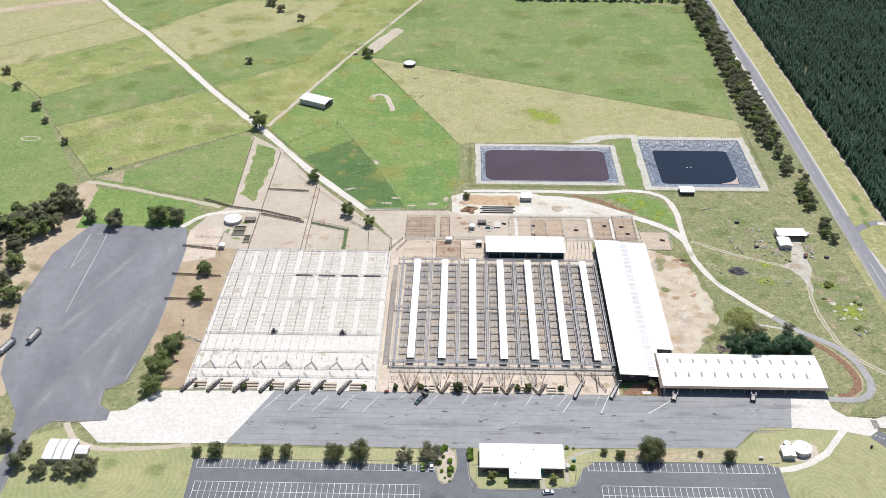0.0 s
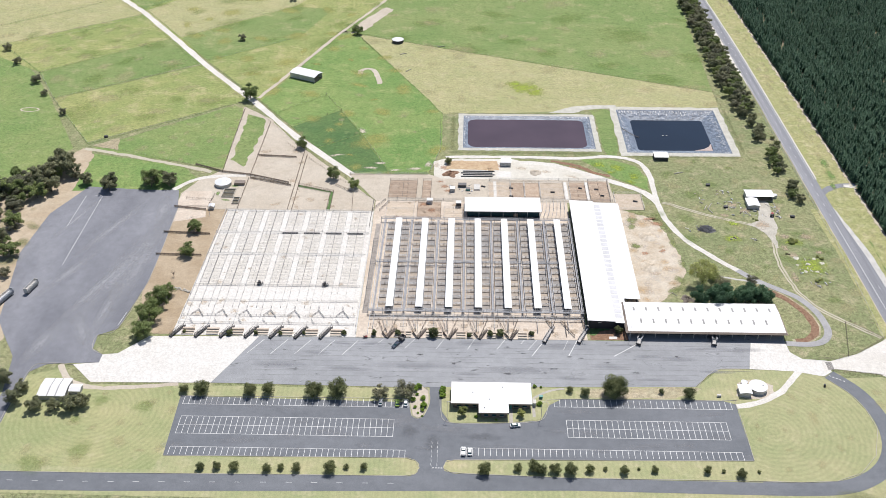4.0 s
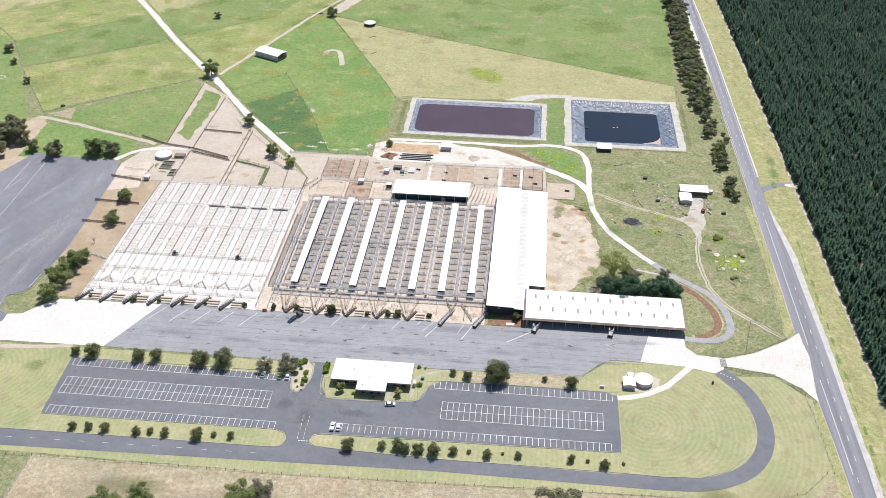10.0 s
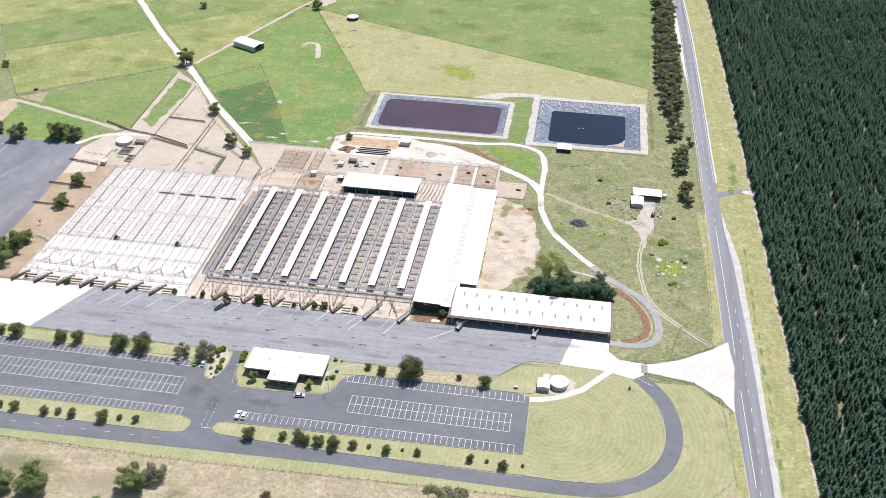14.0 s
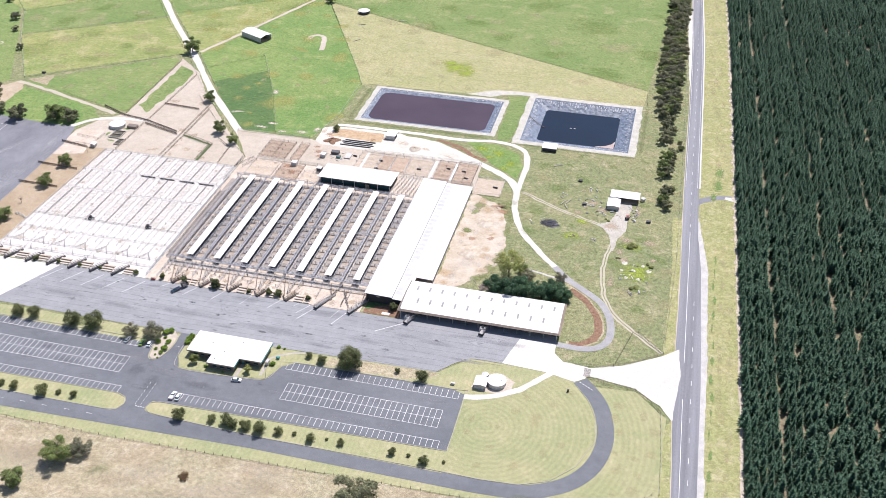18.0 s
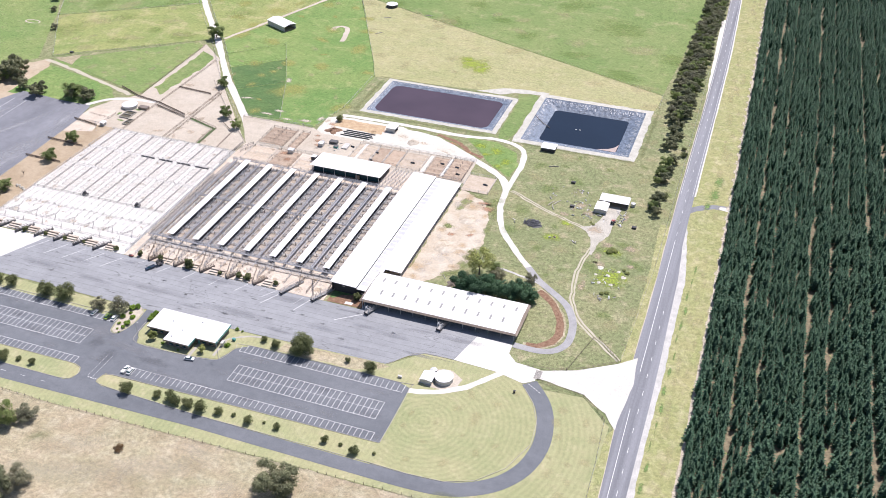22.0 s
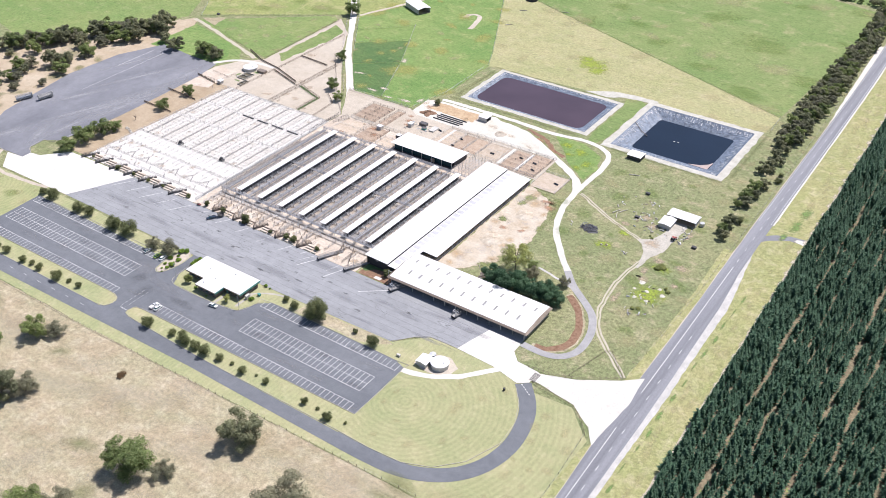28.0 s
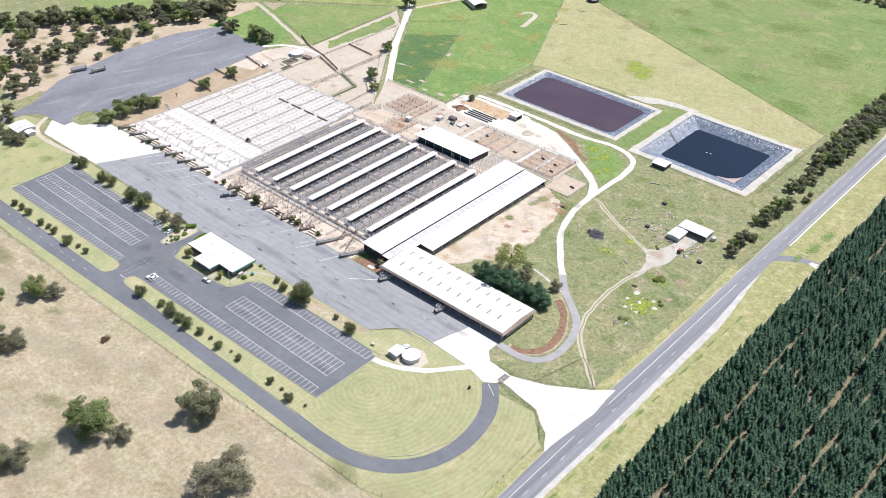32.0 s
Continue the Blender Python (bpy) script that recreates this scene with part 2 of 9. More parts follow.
W_PALE = worn("faded_grass", (0.49, 0.45, 0.33), (0.53, 0.47, 0.35), 0.42, 0.12, 0.95, 0.7, True)
W_EARTH = worn("bare_earth_wear", (0.42, 0.32, 0.22), (0.54, 0.45, 0.34), 0.7, 0.25)
W_SAND = worn("bare_sand_wear", (0.56, 0.49, 0.38), (0.62, 0.56, 0.46), 0.9, 0.22)
W_RED = worn("red_earth_wear", (0.36, 0.19, 0.11), (0.48, 0.30, 0.20), 0.8, 0.30)
W_ORANGE = worn("orange_earth_wear", (0.55, 0.39, 0.22), (0.60, 0.46, 0.29), 0.6, 0.14, 0.95, 0.7, True)
W_CHALK = worn("chalky_wear", (0.62, 0.57, 0.49), (0.67, 0.62, 0.55), 0.45, 0.2)
W_TAN = worn("tan_stain", (0.50, 0.39, 0.27), (0.58, 0.48, 0.36), 0.45, 0.25)
W_OIL = worn("oil_stain", (0.075, 0.075, 0.078), (0.11, 0.11, 0.112), 0.55, 0.5)
W_SWEEP = worn("swept_asphalt", (0.35, 0.355, 0.375), (0.40, 0.405, 0.425), 0.75, 0.09, 0.8, 0.35, True)
W_GREY = worn("polished_asphalt", (0.27, 0.275, 0.29), (0.31, 0.315, 0.33), 0.5, 0.12, 0.8, 0.6, True)
W_DARK = worn("dark_asphalt_wear", (0.11, 0.112, 0.12), (0.14, 0.142, 0.15), 0.3, 0.2)


MOWN = grassy("mown_grass", (0.315, 0.335, 0.165), (0.37, 0.36, 0.19), (0.46, 0.41, 0.26), 0.03, 0.52, 0.75, 0.09, rows=2.2)
LAWN = grassy("ring_mown_grass", (0.31, 0.325, 0.16), (0.37, 0.358, 0.192), (0.44, 0.40, 0.24), 0.03, 0.55, 0.78, 0.09, rings=(152.0, 283.0, 0.0))
LAWN_WEST = grassy("arc_mown_grass", (0.30, 0.325, 0.15), (0.36, 0.355, 0.175), (0.44, 0.40, 0.24), 0.03, 0.55, 0.78, 0.09, rings=(-152.0, 288.0, 0.0))
OLIVE = grassy("rough_grass", (0.205, 0.235, 0.105), (0.26, 0.265, 0.13), (0.37, 0.33, 0.20), 0.02, 0.52, 0.7, 0.32)
FAR_GREEN = grassy("far_pasture", (0.17, 0.25, 0.075), (0.22, 0.275, 0.095), (0.32, 0.32, 0.15), 0.012, 0.53, 0.72, 0.22)
MEADOW = grassy("green_meadow", (0.17, 0.26, 0.075), (0.22, 0.28, 0.09), (0.30, 0.32, 0.14), 0.02, 0.53, 0.72, 0.22)
VIVID = grassy("lush_pasture", (0.148, 0.258, 0.066), (0.212, 0.292, 0.085), (0.29, 0.33, 0.12), 0.016, 0.52, 0.70, 0.22)
DEEP = grassy("dense_pasture", (0.085, 0.165, 0.055), (0.115, 0.19, 0.06), (0.24, 0.29, 0.12), 0.03, 0.58, 0.75, 0.22)
PALE = grassy("grazed_pasture", (0.34, 0.34, 0.155), (0.38, 0.36, 0.18), (0.42, 0.38, 0.22), 0.02, 0.5, 0.75, 0.2)
YELLOW = grassy("yellowing_pasture", (0.225, 0.285, 0.085), (0.30, 0.318, 0.11), (0.42, 0.375, 0.19), 0.012, 0.5, 0.72, 0.22)
DRY = grassy("dry_pasture", (0.40, 0.343, 0.223), (0.352, 0.295, 0.188), (0.47, 0.418, 0.30), 0.025, 0.47, 0.75, 0.24, (1, 2.2, 1), rough=0.9)
VERGE = grassy("roadside_grass", (0.335, 0.326, 0.145), (0.305, 0.32, 0.125), (0.47, 0.42, 0.25), 0.03, 0.5, 0.72, 0.22, (3, 0.6, 1))
SAND = paved("pale_sand", (0.445, 0.385, 0.305), (0.515, 0.46, 0.38), 0.04, rough=0.95, fine=1.2)
EARTH = paved("brown_earth", (0.40, 0.318, 0.22), (0.49, 0.415, 0.31), 0.05, rough=0.95, fine=1.2)
BROWN_GROUND = paved("trodden_brown_ground", (0.335, 0.255, 0.165), (0.44, 0.355, 0.25), 0.06, rough=0.95, fine=1.2)
CLAY = paved("pale_clay", (0.455, 0.375, 0.275), (0.585, 0.53, 0.44), 0.12, rough=0.95, fine=0.8)
RED_EARTH = paved("red_earth", (0.165, 0.088, 0.052), (0.315, 0.20, 0.13), 0.7, rough=0.95, fine=1.5)
LITTER = paved("pine_litter", (0.145, 0.117, 0.075), (0.285, 0.237, 0.15), 0.5, rough=0.95, fine=1.2)
YARD = paved("cream_gravel", (0.55, 0.52, 0.445), (0.635, 0.61, 0.545), 0.05, rough=0.95, fine=1.3)
GRAVEL = paved("white_gravel", (0.57, 0.54, 0.485), (0.66, 0.635, 0.585), 0.08, rough=0.95, fine=1.5)
CONCRETE = paved("pale_concrete", (0.60, 0.575, 0.53), (0.66, 0.64, 0.60), 0.06, rough=0.85, fine=1.0)
DIRTY_CONCRETE = paved("stained_concrete", (0.495, 0.41, 0.325), (0.62, 0.545, 0.455), 0.09, rough=0.9, fine=0.9)
APRON = paved("worn_asphalt", (0.258, 0.265, 0.274), (0.308, 0.315, 0.324), 0.03, crack=0.9, streak=(0.5, 1.6, 1))
ASPHALT = paved("dark_asphalt", (0.126, 0.136, 0.150), (0.168, 0.178, 0.193), 0.035, streak=(0.6, 1.4, 1))
TARMAC = paved("lorry_park_asphalt", (0.155, 0.16, 0.18), (0.235, 0.24, 0.262), 0.03, streak=(1.3, 0.5, 1))
ROAD = paved("road_asphalt", (0.165, 0.17, 0.186), (0.275, 0.28, 0.30), 0.16, streak=(1.6, 0.03, 1))
PAINT = plain("white_paint", (0.80, 0.80, 0.78), 0.6, s1=0.7, s2=3.0, vary=0.12)
WASHED = paved("washed_concrete", (0.56, 0.53, 0.475), (0.65, 0.62, 0.57), 0.13, rough=0.9, fine=0.8)
KERB = plain("kerb_concrete", (0.46, 0.43, 0.37), 0.85, s1=0.4)
ROOF_Y = roofing("white_roof_sheet", (0.73, 0.73, 0.72), "X")
ROOF_X = roofing("white_roof_sheet_across", (0.72, 0.72, 0.71), "Y")
ROOF_OLD = roofing("galvanised_roof_sheet", (0.66, 0.67, 0.68), "X")
SEAM = plain("bitumen_seam", (0.115, 0.115, 0.12), 0.8)
BITUMEN = paved("pale_bitumen", (0.30, 0.295, 0.295), (0.37, 0.365, 0.36), 0.06)
DUST = paved("dusty_wheel_track", (0.42, 0.385, 0.29), (0.50, 0.46, 0.36), 0.15, rough=0.95)
DUST_GREY = paved("grey_dust", (0.40, 0.375, 0.315), (0.52, 0.49, 0.425), 0.2, rough=0.95, fine=1.4)
SKYLIGHT = plain("fibreglass_sheet", (0.33, 0.325, 0.315), 0.85, s1=0.5)
FASCIA = plain("taupe_fascia", (0.33, 0.265, 0.21), 0.6, s1=0.3)
TEAL = plain("teal_fascia", (0.10, 0.33, 0.29), 0.5, s1=0.3)
WALL_DARK = plain("dark_sheet_wall", (0.055, 0.055, 0.06), 0.7, s1=0.3)
WALL_BRICK = plain("grey_brick_wall", (0.20, 0.165, 0.145), 0.9, s1=0.5, s2=5.0)
WALL_PALE = plain("pale_sheet_wall", (0.60, 0.58, 0.54), 0.7, s1=0.3)
GREY_STEEL = plain("grey_rail", (0.40, 0.39, 0.38), 0.6, 0.2, s1=0.8, rnd=0.15)
PEN_STEEL = plain("blue_grey_pipe", (0.46, 0.47, 0.49), 0.55, 0.15, s1=0.8, rnd=0.2)
BROWN_RAIL = plain("rusty_rail", (0.20, 0.165, 0.14), 0.7, 0.15, s1=0.8, rnd=0.25)
SKY_PALE = plain("white_fibreglass_sheet", (0.56, 0.56, 0.575), 0.4, s1=0.2, vary=0.12)
CREST = paved("grey_gravel_crest", (0.415, 0.40, 0.34), (0.56, 0.545, 0.485), 0.25, rough=0.95, fine=1.8)
SHOULDER = paved("road_gravel", (0.42, 0.41, 0.385), (0.57, 0.555, 0.52), 0.2, rough=0.95, fine=1.8)
STEEL = plain("galvanised_pipe", (0.56, 0.57, 0.58), 0.55, 0.15, s1=0.8, rnd=0.12)
DARK_STEEL = plain("weathered_steel", (0.13, 0.125, 0.125), 0.6, 0.3, s1=0.8, rnd=0.2)
WHITE_STEEL = plain("white_washed_rail", (0.60, 0.585, 0.555), 0.6, 0.1, s1=0.8, rnd=0.12)
TIMBER = plain("weathered_timber", (0.23, 0.18, 0.14), 0.9, s1=1.5, rnd=0.25)
GLASS_DARK = plain("dark_window_glass", (0.025, 0.07, 0.08), 0.08, s1=0.3)
# Liner folds: the sun's glint on the plastic is painted as a pale colour.
LINER_GLINT = plain("liner_fold_glint", (0.62, 0.63, 0.64), 0.6, s1=0.8, vary=0.3)
LINER = plain("grey_pond_liner", (0.085, 0.115, 0.16), 0.5, c2=(0.235, 0.28, 0.345), s1=0.35, s2=1.3, bump=0.9, vary=0.5)
BARK = plain("grey_bark", (0.20, 0.17, 0.14), 0.95, s1=1.5, s2=6.0)
GUM = foliage("gum_leaves", (0.160, 0.220, 0.078), (0.325, 0.385, 0.155))
GUM_DARK = foliage("dark_gum_leaves", (0.160, 0.180, 0.105), (0.315, 0.325, 0.195))
GUM_GREY = foliage("grey_gum_leaves", (0.175, 0.180, 0.120), (0.300, 0.300, 0.205))
LUSH = foliage("deep_green_leaves", (0.066, 0.145, 0.080), (0.135, 0.235, 0.13))
RUST_LEAF = foliage("dead_brown_leaves", (0.16, 0.10, 0.05), (0.26, 0.18, 0.10))
LIME = foliage("fresh_leaves", (0.25, 0.30, 0.095), (0.46, 0.48, 0.19))
SHRUB = foliage("shrub_leaves", (0.135, 0.165, 0.072), (0.265, 0.285, 0.135))
HEDGE = foliage("hedge_leaves", (0.19, 0.32, 0.045), (0.32, 0.46, 0.09))
PINE = foliage("pine_needles", (0.041, 0.102, 0.064), (0.106, 0.194, 0.120))


def water(name, c, rough=0.06):
    m, n, l, p = nodes_of(name)
    tc = n.new("ShaderNodeTexCoord").outputs["Object"]
    f = noise_node(n, l, tc, 0.9, 4, 0.6)
    g = noise_node(n, l, tc, 0.03, 3, 0.5)
    finish(n, l, p, mix(n, l, ramp(n, l, g, 0.35, 0.65), c, tuple(v * 0.8 for v in c)), rough, 0.0, 0.08, f, 0.04)
    return m


WATER_BROWN = water("brown_pond_water", (0.075, 0.048, 0.060), 0.2)
WATER_BLUE = water("dark_pond_water", (0.008, 0.016, 0.030))


# ---- building helpers ----
def mesh_of(name, bm, material):
    me = bpy.data.meshes.new(name)
    bm.to_mesh(me)
    bm.free()
    me.materials.append(material)
    return me


def part(name, bm, material, parent, label=""):
    ob = new(name, mesh_of(name, bm, material))
    ob.parent = parent
    return tagged(ob, label)


def put(name, me, parent, m=None, label=""):
    """An object of its own on a mesh that is shared."""
    ob = new(name, me)
    ob.parent = parent
    if m is not None:
        ob.matrix_basis = m
    return tagged(ob, label)


def thing(name, label, category, m=None, group="", kind=""):
    ob = new(name)
    ob.empty_display_size = 0.5
    if m is not None:
        ob.matrix_basis = m
    return tagged(ob, label, category, group, kind)


def box(bm, x0, x1, y0, y1, z0, z1, top=None):
    """A box; top: heights of the upper face's corners in the order x0y0, x1y0, x1y1, x0y1."""
    t = top or (z1,) * 4
    v = [bm.verts.new(p) for p in ((x0, y0, z0), (x1, y0, z0), (x1, y1, z0), (x0, y1, z0), (x0, y0, t[0]), (x1, y0, t[1]), (x1, y1, t[2]), (x0, y1, t[3]))]
    for f in ((3, 2, 1, 0), (4, 5, 6, 7), (0, 1, 5, 4), (1, 2, 6, 5), (2, 3, 7, 6), (3, 0, 4, 7)):
        bm.faces.new([v[i] for i in f])


def boxes(*dims):
    bm = bmesh.new()
    for d in dims:
        box(bm, *d)
    return bm


def slab(bm, pts, lo, hi):
    """A prism over the outline pts; lo and hi: heights, or functions of x and y."""
    low = lo if callable(lo) else (lambda x, y: lo)
    high = hi if callable(hi) else (lambda x, y: hi)
    a = [bm.verts.new((x, y, low(x, y))) for x, y in pts]
    b = [bm.verts.new((x, y, high(x, y))) for x, y in pts]
    bm.faces.new(a[::-1])
    bm.faces.new(b)
    for i in range(len(pts)):
        j = (i + 1) % len(pts)
        bm.faces.new((a[i], a[j], b[j], b[i]))


def tube(bm, pts, radii, sides=6):
    """A round tapered tube along pts."""
    rings = []
    for i, p in enumerate(pts):
        p = Vector(p)
        d = (Vector(pts[min(i + 1, len(pts) - 1)]) - Vector(pts[max(i - 1, 0)])).normalized()
        u = d.orthogonal().normalized()
        w = d.cross(u)
        rings.append([bm.verts.new(p + radii[i] * (u * math.cos(k * math.tau / sides) + w * math.sin(k * math.tau / sides))) for k in range(sides)])
    for a, b in zip(rings, rings[1:]):
        for k in range(sides):
            bm.faces.new((a[k], a[(k + 1) % sides], b[(k + 1) % sides], b[k]))
    bm.faces.new(rings[0][::-1])
    bm.faces.new(rings[-1])


def curve_pts(pts, step=2.5, closed=False):
    """A smooth line through pts."""
    out, n = [], len(pts)
    for i in range(n if closed else n - 1):
        p0, p1, p2, p3 = [Vector(pts[(i + k) % n] if closed else pts[min(max(i + k, 0), n - 1)]) for k in (-1, 0, 1, 2)]
        m = max(1, round((p2 - p1).length / step))
        for j in range(m):
            t = j / m
            out.append(tuple(0.5 * (2 * p1 + (p2 - p0) * t + (2 * p0 - 5 * p1 + 4 * p2 - p3) * t * t + (3 * p1 - p0 - 3 * p2 + p3) * t ** 3)))
    return out if closed else out + [tuple(pts[-1])]


def ragged(pts, amount, step=1.6):
    """An outline whose edges wander."""
    out = []
    for i, a in enumerate(pts):
        a, b = Vector(a), Vector(pts[(i + 1) % len(pts)])
        m = max(1, round((b - a).length / step))
        m = min(m, 260)
        for j in range(m):
            p = a.lerp(b, j / m)
            k = noise.noise_vector((p.x * 0.13, p.y * 0.13, 3.1)) * amount + noise.noise_vector((p.x * 0.45, p.y * 0.45, 7.7)) * amount * 0.55
            out.append((p.x + k.x, p.y + k.y))
    return out


def sheet(name, pts, z, material, label="", category="", rough=0.0, parent=None):
    """A piece of the ground: a flat sheet with a given outline."""
    if rough:
        pts = ragged(pts, rough)
    bm = bmesh.new()
    f = bm.faces.new([bm.verts.new((x, y, z)) for x, y in pts])
    f.normal_update()
    if f.normal.z < 0:
        f.normal_flip()
    bmesh.ops.triangulate(bm, faces=[f])
    ob = new(name, mesh_of(name, bm, material))
    if parent:
        ob.parent = parent
        return ob
    return tagged(ob, label, category, kind="structure")


def ribbon(pts, left, right):
    """The outline of a band along pts, left and right of it."""
    a, b = [], []
    for i, p in enumerate(pts):
        d = Vector(pts[min(i + 1, len(pts) - 1)]) - Vector(pts[max(i - 1, 0)])
        q = Vector((-d.y, d.x)).normalized()
        a.append((p[0] + q.x * left, p[1] + q.y * left))
        b.append((p[0] - q.x * right, p[1] - q.y * right))
    return a + b[::-1]


def strip(name, pts, left, right, z, material, label="", category="", height=0.0, wander=0.0, parent=None):
    """A band along pts, such as a road, a painted line or (with a height) a kerb."""
    bm = bmesh.new()
    out = ribbon(pts, left, right)
    n = len(pts)
    if wander:
        out = [(x + noise.noise((x * 0.2, y * 0.2, 1.0)) * wander, y + noise.noise((x * 0.2, y * 0.2, 5.0)) * wander) for x, y in out]
    low = [bm.verts.new((x, y, z)) for x, y in out]
    if height:
        high = [bm.verts.new((x, y, z + height)) for x, y in out]
        for i in range(n - 1):
            j = 2 * n - 1 - i
            bm.faces.new((high[i], high[j], high[j - 1], high[i + 1]))
            bm.faces.new((low[i + 1], low[i], high[i], high[i + 1]))
            bm.faces.new((low[j], low[j - 1], high[j - 1], high[j]))
        bm.faces.new((low[0], low[-1], high[-1], high[0]))
        bm.faces.new((low[n], low[n - 1], high[n - 1], high[n]))
    else:
        for i in range(n - 1):
            j = 2 * n - 1 - i
            bm.faces.new((low[i], low[j], low[j - 1], low[i + 1]))
    bmesh.ops.recalc_face_normals(bm, faces=bm.faces)
    if not height:
        for f in bm.faces:
            if f.normal.z < 0:
                f.normal_flip()
    ob = new(name, mesh_of(name, bm, material))
    if parent:
        ob.parent = parent
        return ob
    return tagged(ob, label, category, kind="structure")


def mottle(name, label, spots, material, z):
    """Worn or overgrown patches on one piece of ground. spots: x, y, half length, half width, turn in degrees."""
    n = 20
    a = np.arange(n) * math.tau / n
    ring = np.stack([np.cos(a), np.sin(a)], 1)
    verts, tris, uvs = [], [], []
    for i, (x, y, rx, ry, turn) in enumerate(spots):
        c, s = math.cos(radians(turn)), math.sin(radians(turn))
        p = ring * (rx, ry)
        b = len(verts)
        zz = z + 0.0007 * i
        verts.append((x, y, zz))
        verts += [(x + u * c - v * s, y + u * s + v * c, zz) for u, v in p]
        for k in range(n):
            q = (k + 1) % n
            tris.append((b, b + 1 + k, b + 1 + q))
            uvs += [(0, 0), tuple(ring[k]), tuple(ring[q])]
    me = bpy.data.meshes.new(name)
    me.from_pydata(verts, [], tris)
    lay = me.uv_layers.new(name="UVMap")
    lay.data.foreach_set("uv", np.array(uvs, dtype=np.float32).ravel())
    me.materials.append(material)
    return tagged(new(name, me), label, "ground patch", kind="stuff")


def inside(x, y, poly):
    hit = False
    for (x0, y0), (x1, y1) in zip(poly, poly[1:] + poly[:1]):
        if (y0 > y) != (y1 > y) and x < (x1 - x0) * (y - y0) / (y1 - y0) + x0:
            hit = not hit
    return hit


def scatter(poly, n, lo, hi, seed, aspect=(0.4, 1.0), turn=(0, 180)):
    """n patches at random inside an outline."""
    r = random.Random(seed)
    xs, ys = [p[0] for p in poly], [p[1] for p in poly]
    out = []
    for _ in range(n * 12):
        x, y = r.uniform(min(xs), max(xs)), r.uniform(min(ys), max(ys))
        s = r.uniform(lo, hi)
        if len(out) < n and inside(x, y, poly) and all(math.hypot(x - o[0], y - o[1]) > 0.72 * (s + o[2]) for o in out):
            out.append((x, y, s, s * r.uniform(*aspect), r.uniform(*turn)))
    return out


# ---- ground ----
PONDS = {"west": (13.0, 101.0, 543.0, 591.0), "east": (121.2, 190.0, 538.8, 602.8)}


def ground_sheet():
    xs = [-4500, -900, -300, 13, 101, 121.2, 190, 300, 900, 4500]
    ys = [-4000, -300, 200, 538.8, 543, 591, 602.8, 900, 1500, 4500]
    bm = bmesh.new()
    v = {(i, j): bm.verts.new((x, y, 0)) for i, x in enumerate(xs) for j, y in enumerate(ys)}
    for i in range(len(xs) - 1):
        for j in range(len(ys) - 1):
            cx, cy = (xs[i] + xs[i + 1]) / 2, (ys[j] + ys[j + 1]) / 2
            if not any(a < cx < b and c < cy < d for a, b, c, d in PONDS.values()):
                bm.faces.new((v[i, j], v[i + 1, j], v[i + 1, j + 1], v[i, j + 1]))
    tagged(new("ground", mesh_of("ground", bm, OLIVE)), "rough olive-green grass reaching to the horizon", "ground", kind="structure")


ground_sheet()

ROAD_LINE = [(237.5, 60), (236.0, 180), (234.6, 265), (233.5, 293), (232.6, 320), (232.2, 350), (232.1, 400), (231.1, 456), (230.3, 506), (229.8, 560), (229.3, 620), (228.6, 680), (227.8, 726), (226.2, 780), (223.8, 850), (219, 1000), (204, 1500)]
EDGE_LINE = [(259.5, 60), (258.5, 200), (258.0, 328), (256.5, 450), (255, 561), (253, 679), (250, 839), (245, 1000), (230, 1500)]
LANE_LINE = [(-424, 990), (-324, 858), (-298, 822), (-270, 789), (-226, 728), (-188, 674), (-152, 627), (-139, 611), (-100, 556), (-57, 505), (-32, 472)]

LANE_PTS = [tuple(Vector(a).lerp(Vector(b), k / 8)) for a, b in zip(LANE_LINE, LANE_LINE[1:]) for k in range(8)] + [LANE_LINE[-1]]

# pastures
sheet("pasture_dry", [(-106, 238), (-106.7, 217), (-110, -250), (228, -250), (226.5, 263), (224.5, 300), (212, 243), (150, 242), (0, 238.5)], 0.03, DRY, "dry straw-coloured pasture in front of the drive", "pasture", 0.5)
sheet("pasture_lush", [(-134, 612), (-118, 660), (-92, 742), (-78, 744), (-13, 617), (-2, 593), (-1, 545), (-9, 508), (-54, 507), (-98, 560)], 0.03, VIVID, "lush green pasture beside the lane", "pasture", 0.6)
sheet("pasture_dense", [(-106, 571), (-74, 598), (-57, 562), (-83, 540)], 0.05, DEEP, "dense dark green fenced plots", "pasture", 0.5)
sheet("pasture_far_plot", [(-83, 540), (-57, 562), (-35, 511), (-56, 508)], 0.05, DEEP, "dark green plot with bare patches beside the lane", "pasture", 0.5)
sheet("pasture_pale", [(-77, 741), (-15, 716), (196, 633), (195, 608), (100, 606), (73, 598), (8, 593), (-2, 593), (-13, 617)], 0.03, PALE, "pale grazed pasture behind the ponds", "pasture", 0.5)
sheet("pasture_far", [(-90, 752), (-77, 742), (-15, 717), (196, 634), (206, 860), (150, 872), (-42, 880)], 0.03, FAR_GREEN, "wide green pasture behind the ponds", "pasture", 0.5)
sheet("pasture_beyond", [(-320, 880), (-42, 882), (206, 872), (200, 1400), (-600, 1500)], 0.024, FAR_GREEN, "distant green pasture", "pasture", 0.5)
sheet("pasture_green_mid", [(-286, 613), (-193, 678), (-229, 730), (-314, 658)], 0.03, FAR_GREEN, "green pasture beside the lane", "pasture", 0.5)
sheet("pasture_yellow_near", [(-240, 545), (-150, 609), (-142, 612), (-190, 676), (-286, 612)], 0.04, YELLOW, "yellow-green pasture with faint tracks", "pasture", 0.5)
